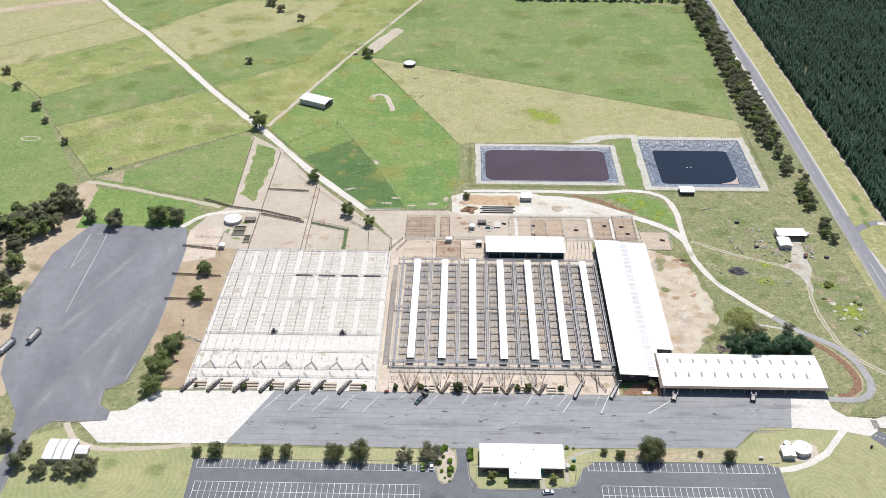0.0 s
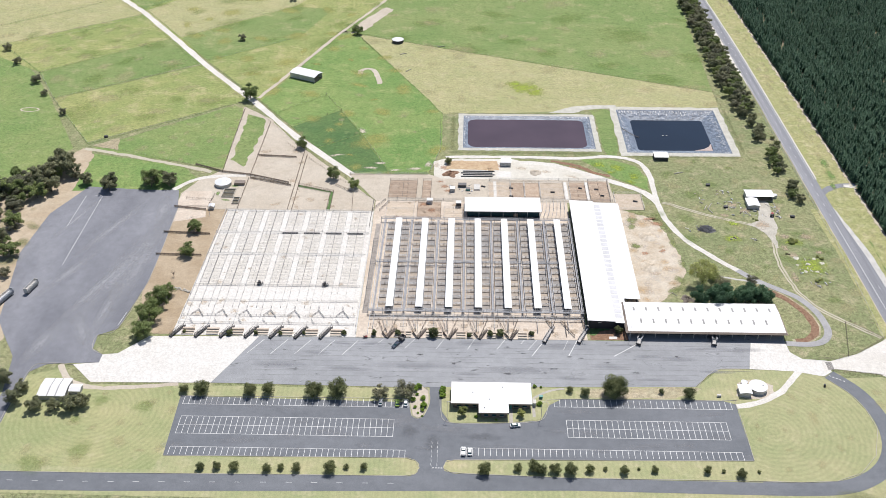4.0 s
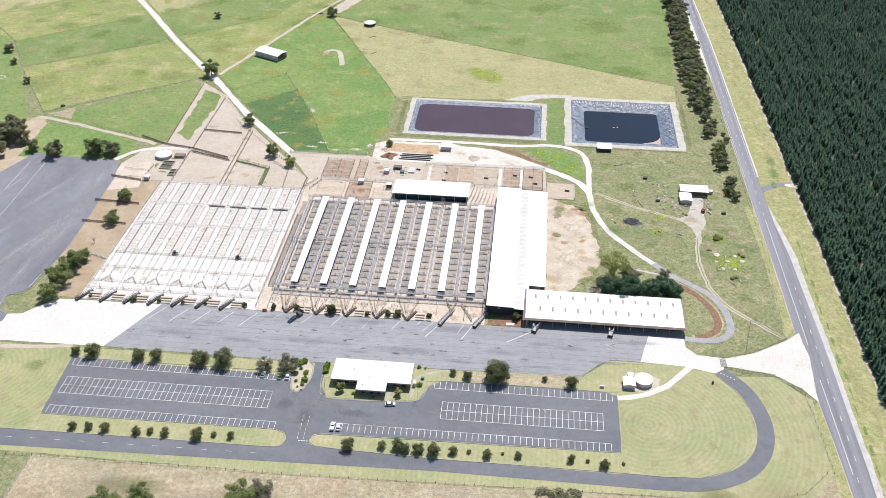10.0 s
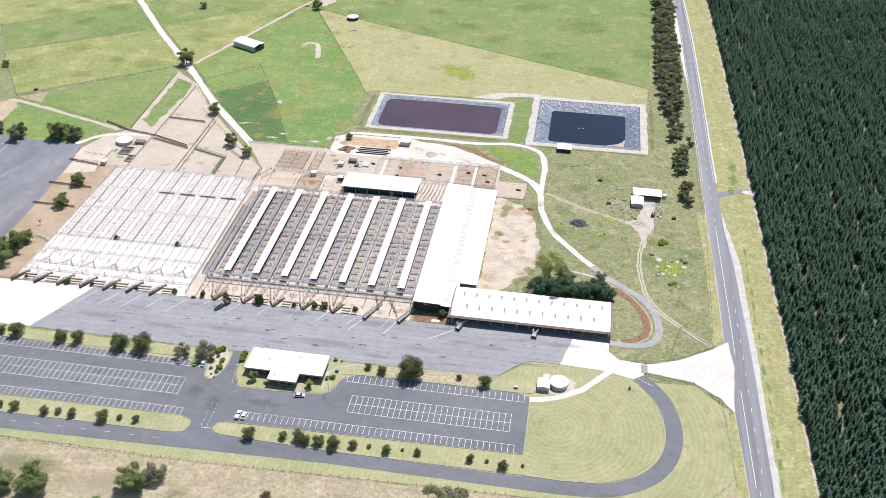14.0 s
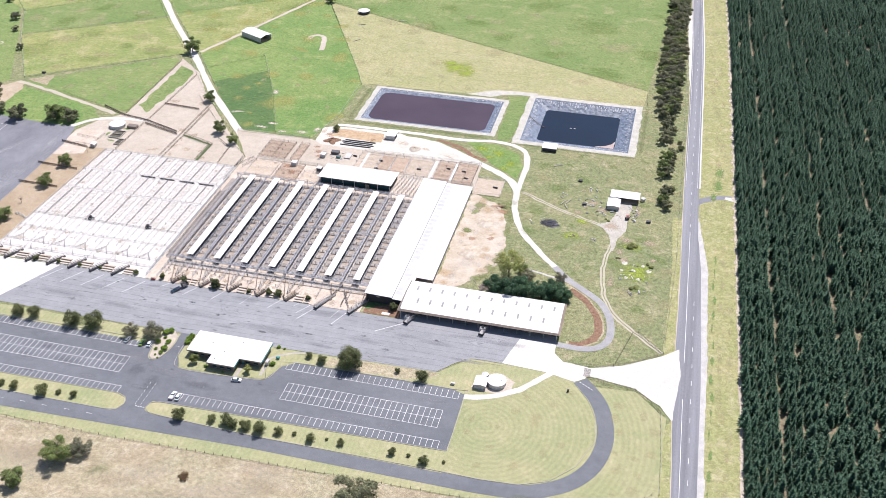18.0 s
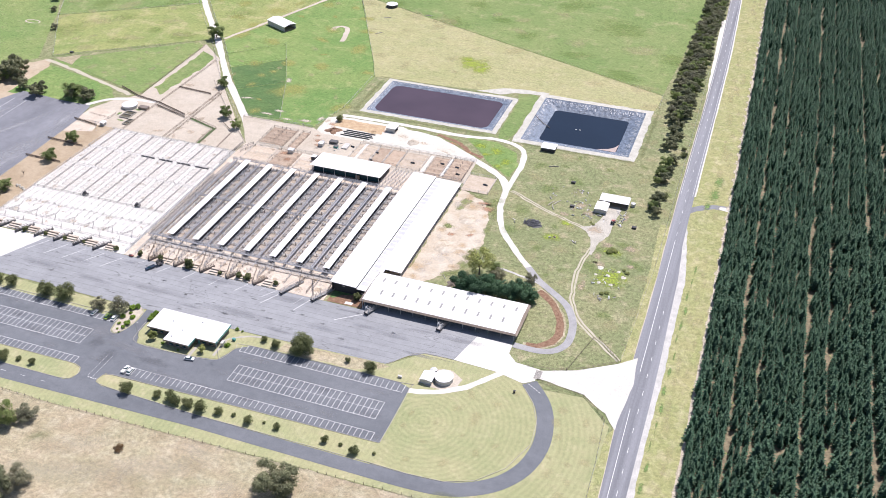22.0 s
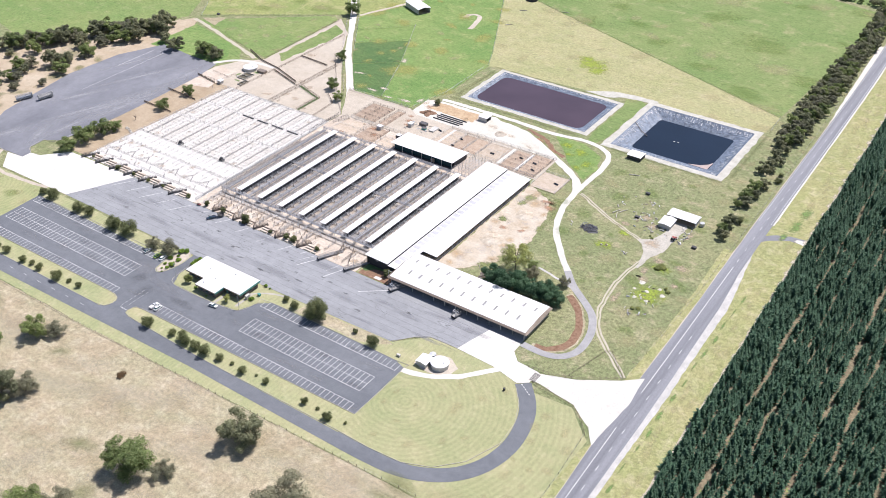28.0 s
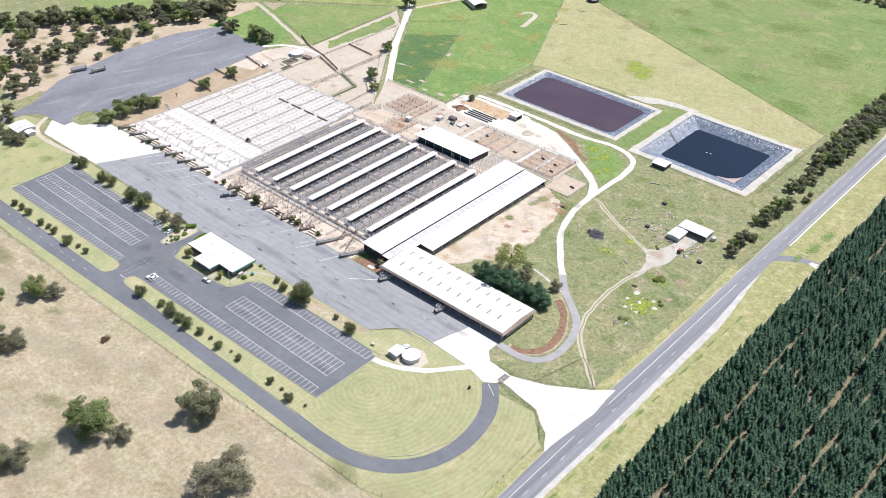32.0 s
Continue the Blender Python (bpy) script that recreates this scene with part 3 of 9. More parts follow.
sheet("pasture_west", [(-317, 657), (-362, 711), (-420, 700), (-600, 500), (-300, 430), (-246, 537), (-288, 612)], 0.03, MEADOW, "green pasture beyond the trees", "pasture", 0.5)
sheet("pasture_yellow_far", [(-314, 659), (-228, 729), (-267, 784), (-380, 703)], 0.04, YELLOW, "yellow-green far pasture beside the lane", "pasture", 0.5)
sheet("pasture_north_west", [(-380, 704), (-267, 786), (-330, 868), (-700, 900), (-700, 600)], 0.02, PALE, "far tan pasture with dry patches", "pasture", 0.5)
sheet("pasture_east_of_lane", [(-134, 612), (-92, 747), (-70, 795), (-38, 875), (-345, 880), (-272, 790)], 0.036, YELLOW, "yellow-green pasture across the lane", "pasture", 0.5)
sheet("pasture_tan_east", [(-270, 790), (-222, 731), (-139, 805), (-108, 868), (-212, 866)], 0.045, PALE, "dry tan pasture across the lane", "pasture", 0.5)
sheet("pasture_green_east", [(-221, 730), (-189, 684), (-124, 734), (-104, 800), (-139, 804)], 0.045, FAR_GREEN, "green pasture across the lane", "pasture", 0.5)
sheet("pasture_green_north", [(-330, 866), (-272, 797), (-217, 861), (-150, 935), (-380, 960)], 0.045, FAR_GREEN, "green pasture beyond the fence", "pasture", 0.5)
sheet("pasture_green_corner", [(-235, 536), (-152, 604), (-142, 597), (-140, 512), (-168, 519)], 0.05, MEADOW, "green corner pasture beside the sand yards", "pasture", 0.5)
sheet("grass_behind_lorry_park", [(-232, 530), (-168, 515), (-154, 499), (-168, 486), (-228, 488)], 0.05, MEADOW, "green grass behind the lorry park", "grass", 0.5)
sheet("lawn_west", [(-191, 256), (-116, 253.5), (-114, 262), (-115.4, 299), (-119, 306), (-166, 304.5), (-176, 317), (-190, 312)], 0.055, LAWN_WEST, "mown grass with curved lines beside the cottage", "lawn", 0.3)
sheet("lawn_east", [(206, 272), (208, 285), (206, 300), (201, 313), (197, 318.5), (212, 319.5), (225.5, 306), (225.5, 263), (211.5, 246), (188, 246), (196, 258)], 0.055, LAWN, "mown grass with curved lines beside the drive", "lawn", 0.3)
sheet("verge_east", [(x + 4, y) for x, y in ROAD_LINE] + EDGE_LINE[::-1], 0.03, VERGE, "pale mown roadside verge before the pines", "verge")
sheet("forest_floor", EDGE_LINE + [(600, 1500), (600, 60)], 0.04, LITTER, "brown pine litter under the plantation", "forest floor", 1.5)
sheet("verge_west", [(226, 120), (225.5, 265), (226, 300), (228, 306), (232, 306), (234, 60)], 0.05, VERGE, "mown roadside verge", "verge", 0.4)
sheet("verge_west_north", [(222.5, 348), (223, 420), (221, 470), (228, 470), (229, 352)], 0.05, VERGE, "mown roadside verge", "verge", 0.5)
sheet("grass_front", [(-360, 241), (-360, 300), (-192, 312), (-173, 306), (-118, 306.5), (-10, 307), (124, 311), (137, 324), (171, 323.5), (190, 318), (212, 320), (226, 306), (226, 262), (212, 243), (150, 242.5), (0, 238.5)], 0.045, MOWN, "mown yellow-green grass round the car parks", "lawn", 0.4)

sheet("park_paddock", [(-228.8, 529.2), (-212.4, 525.6), (-176.7, 514.8), (-164, 497), (-160.5, 484), (-193, 482), (-228, 482), (-228.2, 511.2)], 0.064, VIVID, "lush green paddock behind the lorry park", "pasture", 0.5)
strip("paddock_headland", curve_pts([(-237.7, 536.4), (-214, 529.8), (-191.5, 522.6), (-169.5, 515.4), (-146.5, 507.4)], 4), 1.5, 1.7, 0.072, DUST, "dry straw strip along a paddock fence", "grass", wander=1.2)
sheet("weedy_corner", [(-235, 540.5), (-219.4, 552), (-215.1, 534.6)], 0.07, DRY, "dead brown weeds in the paddock corner", "grass", 0.8)

# lanes and tracks
strip("lane", LANE_PTS, 2.4, 2.4, 0.09, GRAVEL, "straight white gravel lane between pastures", "lane", wander=0.8)
strip("lane_branch", curve_pts([(-137, 616), (-118, 668), (-91, 744), (-70, 795), (-38, 876), (20, 1000)], 5), 1.4, 1.4, 0.08, SAND, "pale gravel track past the barn", "track", wander=1.0)
sheet("lane_crossing_earth", [(-82, 742), (-70, 752), (-50, 800), (-58, 805), (-78, 765)], 0.07, SAND, "bare earth at the track's gate", "earth", 1.5)
strip("site_track", curve_pts([(2, 529.5), (10, 530.5), (52, 531), (84, 530), (109, 533), (126, 526), (131, 508), (131, 484), (132, 462), (139, 438), (152, 419), (159, 410.6), (165.2, 403.6)], 3), 1.7, 1.7, 0.09, GRAVEL, "white gravel track round the yards", "track", wander=0.6)
strip("yard_track", curve_pts([(50, 524), (73, 520), (104, 502), (124, 488), (131, 474)], 3), 2.1, 2.1, 0.105, GRAVEL, "white gravel track leaving the yards", "track", wander=0.8)
strip("bitumen_track", curve_pts([(163.5, 405.6), (172, 396), (185, 385.5), (191, 379.2), (195.8, 368.5), (197.2, 357), (195.6, 350), (191.3, 345.2), (184.5, 343.2), (173.4, 343.6)], 2), 1.85, 1.85, 0.10, BITUMEN, "grey bitumen track curving behind the shed", "track")
strip("foot_track", curve_pts([(150, 399.6), (156.8, 398.3), (163.4, 396.7), (169.7, 394.9), (174, 392.6)], 2), 0.7, 0.7, 0.078, SHOULDER, "narrow pale gravel path to the trees", "path", wander=0.6)
for name, label, pts in (("dirt_track", "faint pair of wheel tracks to the tractor shed", [(222, 349), (208, 361.5), (198.4, 371.2), (193.8, 379.4), (190.8, 387.5), (189.2, 398), (188, 411), (188.6, 424), (191, 438), (192.6, 448), (193.4, 468)]), ("dirt_track_west", "faint pair of wheel tracks across the grass", [(134, 476), (155, 464), (179, 453), (194, 449)])):
    smooth = curve_pts(pts, 3)
    for off in (-0.75, 0.75):
        strip(name, ribbon(smooth, off, 0)[:len(smooth)], 0.48, 0.48, 0.07, DUST, label, "track", wander=0.7)
sheet("tractor_yard", [(180, 452.6), (183.6, 449.6), (187.2, 444), (189.4, 437), (189.6, 428), (191.2, 428), (192.6, 436), (194.6, 443), (196.4, 450), (197.2, 458), (197.6, 470), (197, 480), (190, 480), (189.6, 466), (187.6, 458.4), (184.4, 454.8)], 0.08, DUST_GREY, "bare pale earth before the tractor shed", "earth", 1.2)

strip("tank_gravel_track", curve_pts([(-166, 484), (-155, 497), (-140, 502), (-124, 503)], 3), 1.6, 1.6, 0.095, GRAVEL, "pale gravel track past the round tank", "track", wander=0.7)
strip("far_road", [(-760, 742), (-437, 828), (-400, 845), (-350, 868), (-200, 935)], 5, 5, 0.06, EARTH, "far brown earth road across the pastures", "road", wander=1.5)
strip("far_road_edge", [(-760, 732), (-437, 818), (-400, 835), (-350, 858), (-200, 925)], 2, 2, 0.055, DRY, "dry grass beside the far road", "verge", wander=1.5)

# main road
strip("road", curve_pts(ROAD_LINE, 12), 4.3, 4.3, 0.10, ROAD, "grey two-lane country road", "road")
sheet("road_turning_lane", [(236, 190), (239.4, 225), (240.2, 265), (240.0, 330), (239.6, 353), (238.7, 385), (237.8, 421), (236.0, 447), (232, 478)], 0.11, ROAD, "widened asphalt at the entrance", "road")
sheet("road_shoulder", [(239.2, 150), (242, 190), (243, 265), (242.4, 300), (242.6, 340), (241.9, 385), (241.4, 422), (238.4, 448), (234.6, 478), (233, 470), (236, 420), (237, 190)], 0.075, SHOULDER, "white gravel shoulder", "shoulder", 0.5)
strip("road_shoulder_west", [(x - 4.4, y) for x, y in curve_pts(ROAD_LINE, 12)], 0.3, 0.5, 0.07, SAND, "thin pale gravel shoulder", "shoulder", wander=0.5)
strip("road_shoulder_far", [(x + 4.6, y) for x, y in curve_pts(ROAD_LINE[8:], 12)], 0.5, 0.5, 0.07, GRAVEL, "thin pale gravel shoulder", "shoulder", wander=0.5)
sheet("entrance_apron", [(186, 322), (191, 325), (212, 321.5), (219, 316), (222.8, 313.4), (228.6, 305), (231, 335), (229.5, 354), (221.7, 346.8), (205, 336), (190, 330.5), (187, 331)], 0.13, GRAVEL, "white gravel entrance from the road", "driveway", 0.3)
strip("side_road_stub", curve_pts([(233, 488), (239, 494), (246.5, 498), (257, 499)], 3), 2.6, 2.0, 0.09, ROAD, "short side road into the pines", "road", wander=0.8)
sheet("side_road_gravel", [(249, 497), (254, 495.6), (257, 497.6), (256, 501), (250, 500)], 0.12, GRAVEL, "white gravel gateway into the pines", "gateway", 0.8)

sheet("road_shoulder_north", [(224.4, 640), (222.0, 690), (220.4, 730), (218.4, 792), (221.8, 792), (223.3, 735), (224.5, 690)], 0.08, GRAVEL, "white gravel shoulder under the roadside trees", "shoulder", 0.5)

# yards and aprons
sheet("lorry_park", [(-191, 262), (-191, 314), (-184, 320), (-160, 321.6), (-160, 327.5), (-166, 331.5), (-167, 342), (-158.5, 347.6), (-154.2, 390), (-157, 461), (-162, 484), (-186, 484), (-219, 487), (-232, 455), (-234, 413), (-221, 352), (-203, 325), (-198, 300), (-197, 262)], 0.11, TARMAC, "broad worn grey asphalt lorry park", "asphalt", 0.25)
sheet("earth_under_gums", [(-214, 340), (-226, 413), (-226, 456), (-214, 484), (-228, 490), (-229, 530), (-240, 537), (-262, 500), (-300, 440), (-330, 380), (-300, 330), (-215, 318)], 0.06, EARTH, "bare brown earth under the trees", "earth", 3.0)
sheet("apron", [(-103, 308.5), (-86.5, 343.2), (96, 343.6), (156, 343.4), (151, 324), (137, 323.5), (130, 318.8), (123, 310.8), (6, 308), (-10, 307.5)], 0.11, APRON, "worn grey asphalt apron with seams and cracks", "asphalt")
sheet("dock_apron", [(96.4, 343.2), (173.1, 343.0), (173.1, 349.6), (96.4, 349.6)], 0.104, APRON, "worn asphalt under the shed's front", "asphalt")
sheet("concrete_apron_west", [(-160, 327.5), (-160, 321.6), (-172, 320), (-159.5, 307.6), (-103, 308.5), (-86.5, 343.2), (-141, 342), (-153, 328.5)], 0.12, CONCRETE, "bright pale concrete apron", "concrete", 0.15)
sheet("concrete_apron_east", [(156, 343.4), (151, 324), (171, 323), (185, 319.6), (189.5, 323), (189.5, 331), (178, 332), (173.5, 337), (173.2, 343)], 0.12, CONCRETE, "bright pale concrete apron beside the shed", "concrete", 0.15)
sheet("sheep_yard_floor", [(-130.5, 343.5), (-127, 462), (-39.5, 462), (-38.5, 343.5)], 0.12, CONCRETE, "bright concrete floor of the sheep yards", "concrete")
sheet("cattle_yard_floor", [(-38.4, 343.6), (-39.4, 474), (76.3, 474), (76.3, 343.7)], 0.12, DIRTY_CONCRETE, "stained concrete floor of the cattle yards", "concrete")
sheet("north_yard_floor", [(-60, 507), (-39.4, 474.1), (106, 474.1), (104, 501), (0, 502), (-8, 507)], 0.11, SAND, "pale sandy floor of the back yards", "earth", 0.4)
sheet("white_yard", [(-6, 524), (2, 528), (45, 528), (67, 521), (90, 510), (104, 500), (-5, 500)], 0.098, YARD, "bright bare gravel yard", "gravel", 1.0)
sheet("sand_yards", [(-140, 510), (-121, 508), (-120, 579), (-100, 549), (-40, 474), (-40, 462.2), (-158, 462), (-160, 480), (-152, 497)], 0.07, SAND, "pale sand holding yards beside the lane", "sand", 0.4)
sheet("sand_wedge", [(-144, 602), (-140, 510), (-121, 506), (-119, 580)], 0.065, SAND, "pale sand wedge between the fences", "sand", 0.5)
sheet("green_wedge", [(-139, 590), (-137, 522), (-128, 514), (-123, 570), (-127, 583)], 0.085, FAR_GREEN, "green grass on the sand wedge", "grass", 2.0)
sheet("brown_strip", [(-159, 461.9), (-126.6, 461.9), (-129.6, 344), (-143, 344), (-150, 352), (-156, 385)], 0.075, BROWN_GROUND, "bare brown earth beside the sheep yards", "earth", 0.4)
sheet("concrete_strip_north", [(-160, 463.6), (-140, 460.2), (-138.4, 453.2), (-159.2, 446.8)], 0.09, DIRTY_CONCRETE, "pale concrete pad", "concrete", 0.2)
sheet("clay_yard", [(106, 468), (124, 458), (131, 440), (136, 411), (133, 396), (125, 384), (112, 371.5), (106, 371.5)], 0.07, CLAY, "bare pinkish clay ground behind the shed", "earth", 1.6)
sheet("green_bank", [(89, 529), (109, 529), (124, 520), (129, 506), (128, 490), (112, 502)], 0.08, VIVID, "bright green weedy bank between tracks", "grass", 0.8)
strip("red_bank", curve_pts([(70, 526), (85, 521), (96, 512), (106, 507)], 3), 1.5, 1.5, 0.085, RED_EARTH, "red-brown earth bank", "earth", wander=1.5)
strip("bed_straw", curve_pts([(173, 388.8), (181.6, 382.8), (188.6, 372.4), (192.0, 360.5), (190.0, 350.4), (183.5, 345.8), (178, 345.4)], 2), 1.9, 2.2, 0.076, DRY, "pale dead grass round the bark bed", "grass", wander=1.2)
strip("red_kerb_bed", curve_pts([(173.8, 388), (181.4, 382), (188, 372), (191.4, 360.5), (189.6, 351), (183.5, 346.4), (179, 346)], 2), 1.6, 1.9, 0.085, RED_EARTH, "red-brown bark bed beside the track", "garden bed", wander=0.8)
strip("bare_bend", curve_pts([(-67, 661), (-66, 668), (-61, 670.5), (-56.5, 667), (-53, 656), (-50, 643)], 2), 1.9, 1.9, 0.06, SAND, "pale bent bare patch in the pasture", "earth", wander=1.0)
strip("stone_ring", [(-297 + 6.5 * math.cos(k * math.tau / 24), 594 + 3.2 * math.sin(k * math.tau / 24)) for k in range(25)], 0.45, 0.45, 0.06, SAND, "pale bare ring in the pasture", "earth", wander=0.6)

# drive and car parks
sheet("drive_west", [(-420, 236), (-420, 242), (-300, 248.5), (-193, 251.5), (-139, 251.5), (-60, 252.3), (-6.8, 252.6), (-3.8, 254.5), (-3.0, 257), (-3.1, 259.5), (-4.6, 261.8), (-8.6, 263.3), (13, 263.3), (8.6, 262.3), (7.1, 258.5), (7.6, 256), (11.4, 254.6), (16, 254.4), (60, 253), (147, 252.6), (149, 245.6), (60, 246.3), (-20, 244.2), (-134, 241.6), (-300, 240)], 0.09, ASPHALT, "narrow dark asphalt drive along the front", "road")
strip("drive_loop", curve_pts([(140, 249.4), (156, 249.3), (171, 250.4), (182, 254), (192, 261), (199, 271.5), (202, 285), (200.5, 299), (196, 310.5), (187.5, 321)], 2), 3.6, 3.6, 0.095, ASPHALT, "curving dark asphalt drive", "road")
sheet("loop_lawn", curve_pts([(140, 253.5), (156, 253), (172, 254.3), (184, 260.5), (194.5, 273), (198, 290), (195, 305), (186, 318.5), (173, 321), (163, 309), (151, 300.5), (139.5, 297), (139.8, 265)], 3, True), 0.06, LAWN, "round lawn with curved mowing lines", "lawn")
sheet("car_park", [(-114.8, 299.2), (-113.2, 261.9), (-9, 263.2), (7.6, 262), (139.4, 264.8), (139, 299.5), (133, 301.8), (60, 301), (54.5, 297), (50, 287), (33, 284.8), (9.5, 284.6), (5.5, 292), (5, 308.2), (-0.5, 307.8), (0, 297), (-2.5, 288.5), (-5, 286.8), (-8, 288.5), (-9.5, 297.5)], 0.10, ASPHALT, "dark asphalt car park with painted bays", "car park")
strip("tank_track", curve_pts([(137, 297.6), (150, 301), (162, 308.8), (174, 323)], 2), 1.5, 1.5, 0.085, GRAVEL, "white gravel path to the water tank", "path", wander=0.5)
strip("house_track", curve_pts([(-178, 320), (-170, 309), (-158, 304), (-140, 304.5), (-118, 307.6)], 3), 1.4, 1.4, 0.07, SAND, "worn wheel track over the grass", "track", wander=0.8)

# ---- ponds ----
def rounded(x, y, rect, r):
    """Draws a point of a rectangle's rim onto the same rectangle with round corners."""
    a, b, c, d = rect
    qx, qy = min(max(x, a + r), b - r), min(max(y, c + r), d - r)
    vx, vy = x - qx, y - qy
    if vx and vy and r:
        s = r / math.hypot(vx, vy)
        return qx + vx * s, qy + vy * s
    return x, y


def pond(name, rect, foot, depth, crest, material, label, corner=6.0):
    """A lined pond: a gravel crest, liner slopes with folds, and water at its depth. foot: slope widths west, east, south, north."""
    x0, x1, y0, y1 = rect
    p = thing(name, label, "pond", kind="structure")
    w, e, s, n = foot
    rows = 9
    bm = bmesh.new()
    loops = []
    for k in range(rows + 1):
        t = k / rows
        a, b, c, d = x0 + w * t * 1.15, x1 - e * t * 1.15, y0 + s * t * 1.15, y1 - n * t * 1.15
        z = -depth * 1.15 * t
        ring = []
        for q, (pa, pb) in enumerate((((a, c), (b, c)), ((b, c), (b, d)), ((b, d), (a, d)), ((a, d), (a, c)))):
            m = 44 if q % 2 == 0 else 30
            for j in range(m):
                f = j / m
                x, y = pa[0] + (pb[0] - pa[0]) * f, pa[1] + (pb[1] - pa[1]) * f
                x, y = rounded(x, y, (a, b, c, d), corner * t)
                bulge = noise.noise((x * 0.55, y * 0.55, k * 0.3)) * 0.28 * math.sin(math.pi * t) + (0.06 if k else 0.12)
                ring.append(bm.verts.new((x, y, z + bulge)))
        loops.append(ring)
    for r1, r2 in zip(loops, loops[1:]):
        for i in range(len(r1)):
            j = (i + 1) % len(r1)
            bm.faces.new((r1[i], r1[j], r2[j], r2[i]))
    part("liner", bm, LINER, p, "wrinkled grey plastic liner")
    bm = bmesh.new()
    out = ragged([(x0 + w, y0 + s), (x1 - e, y0 + s), (x1 - e, y1 - n), (x0 + w, y1 - n)], 0.5)
    out = [rounded(x, y, (x0 + w, x1 - e, y0 + s, y1 - n), corner * 0.87) for x, y in out]
    f = bm.faces.new([bm.verts.new((x, y, -depth)) for x, y in out])
    f.normal_update()
    if f.normal.z < 0:
        f.normal_flip()
    bmesh.ops.triangulate(bm, faces=[f])
    part("water", bm, material, p, "still water")
    bm = bmesh.new()
    a = ragged([(x0 - crest, y0 - crest), (x1 + crest, y0 - crest), (x1 + crest, y1 + crest), (x0 - crest, y1 + crest)], 0.8)
    inner = [(min(max(x, x0), x1), min(max(y, y0), y1)) for x, y in a]
    va = [bm.verts.new((x, y, 0.06)) for x, y in a]
    vb = [bm.verts.new((x, y, 0.14)) for x, y in inner]
    for i in range(len(a)):
        j = (i + 1) % len(a)
        bm.faces.new((va[i], va[j], vb[j], vb[i]))
    part("crest", bm, CREST, p, "pale grey gravel crest")
    # Small pale quads on the upper slopes: folds and weights with painted sun glints.
    bags = random.Random(name)
    bm = bmesh.new()
    for px, py, qx, qy, ix, iy, run in ((x0, y0, x1, y0, 0, 1, s), (x1, y0, x1, y1, -1, 0, e), (x1, y1, x0, y1, 0, -1, n), (x0, y1, x0, y0, 1, 0, w)):
        L = math.hypot(qx - px, qy - py)
        ux, uy = (qx - px) / L, (qy - py) / L
        for k in range(int(L / 0.95)):
            f, g = 1.2 + k * 0.95 + bags.uniform(-0.5, 0.5), bags.uniform(0.04, 0.2 if k % 2 else 0.42) * run + 0.2
            if f > L - 1.2:
                continue
            long, half = bags.uniform(0.05, 0.22) * run + 0.25, bags.uniform(0.08, 0.26)
            pts = []
            for da, db in ((-half, 0), (half, 0), (half + bags.uniform(-0.2, 0.2), long), (-half + bags.uniform(-0.2, 0.2), long)):
                z = -depth * (g + db) / run + 0.34
                pts.append(bm.verts.new((px + ux * (f + da) + ix * (g + db), py + uy * (f + da) + iy * (g + db), z)))
            bm.faces.new(pts)
    tagged(part("liner_fold", bm, LINER_GLINT, p, "folds and weights along the liner's top, with sun glints as pale colour"), kind="stuff")
    return p


pond("pond_west", PONDS["west"], (3.0, 4.6, 3.4, 3.4), 1.1, 3.4, WATER_BROWN, "lined pond of brown water nearly full to its rim")
pond("pond_east", PONDS["east"], (9.0, 9.2, 10.6, 8.0), 4.0, 4.6, WATER_BLUE, "deep lined pond of dark water", 3.0)
sheet("pond_bank", [(101, 604), (104, 604), (113, 604), (117, 600), (116, 545), (113, 532), (108, 535), (105.5, 545), (105.5, 590)], 0.05, FAR_GREEN, "green grass strip between the ponds", "grass", 0.5)
sheet("pond_track", [(73, 597), (90, 607), (104, 610), (122, 610), (122, 605), (112, 604.5), (100, 602), (90, 596)], 0.075, CREST, "pale gravel track behind the ponds", "track", 0.8)
sheet("pond_front_bank", [(5, 534), (88, 535), (106, 530), (100, 527), (84, 532.5), (5, 530)], 0.06, OLIVE, "rough grass bank before the pond", "grass", 0.6)

# ---- pine plantation ----
def from_arrays(name, verts, tris, material):
    """One mesh from arrays of points and triangles."""
    me = bpy.data.meshes.new(name)
    me.vertices.add(len(verts))
    me.vertices.foreach_set("co", np.asarray(verts, dtype=np.float32).ravel())
    me.loops.add(len(tris) * 3)
    me.loops.foreach_set("vertex_index", np.asarray(tris, dtype=np.int32).ravel())
    me.polygons.add(len(tris))
    me.polygons.foreach_set("loop_start", np.arange(0, len(tris) * 3, 3, dtype=np.int32))
    me.update(calc_edges=True)
    me.materials.append(material)
    return me


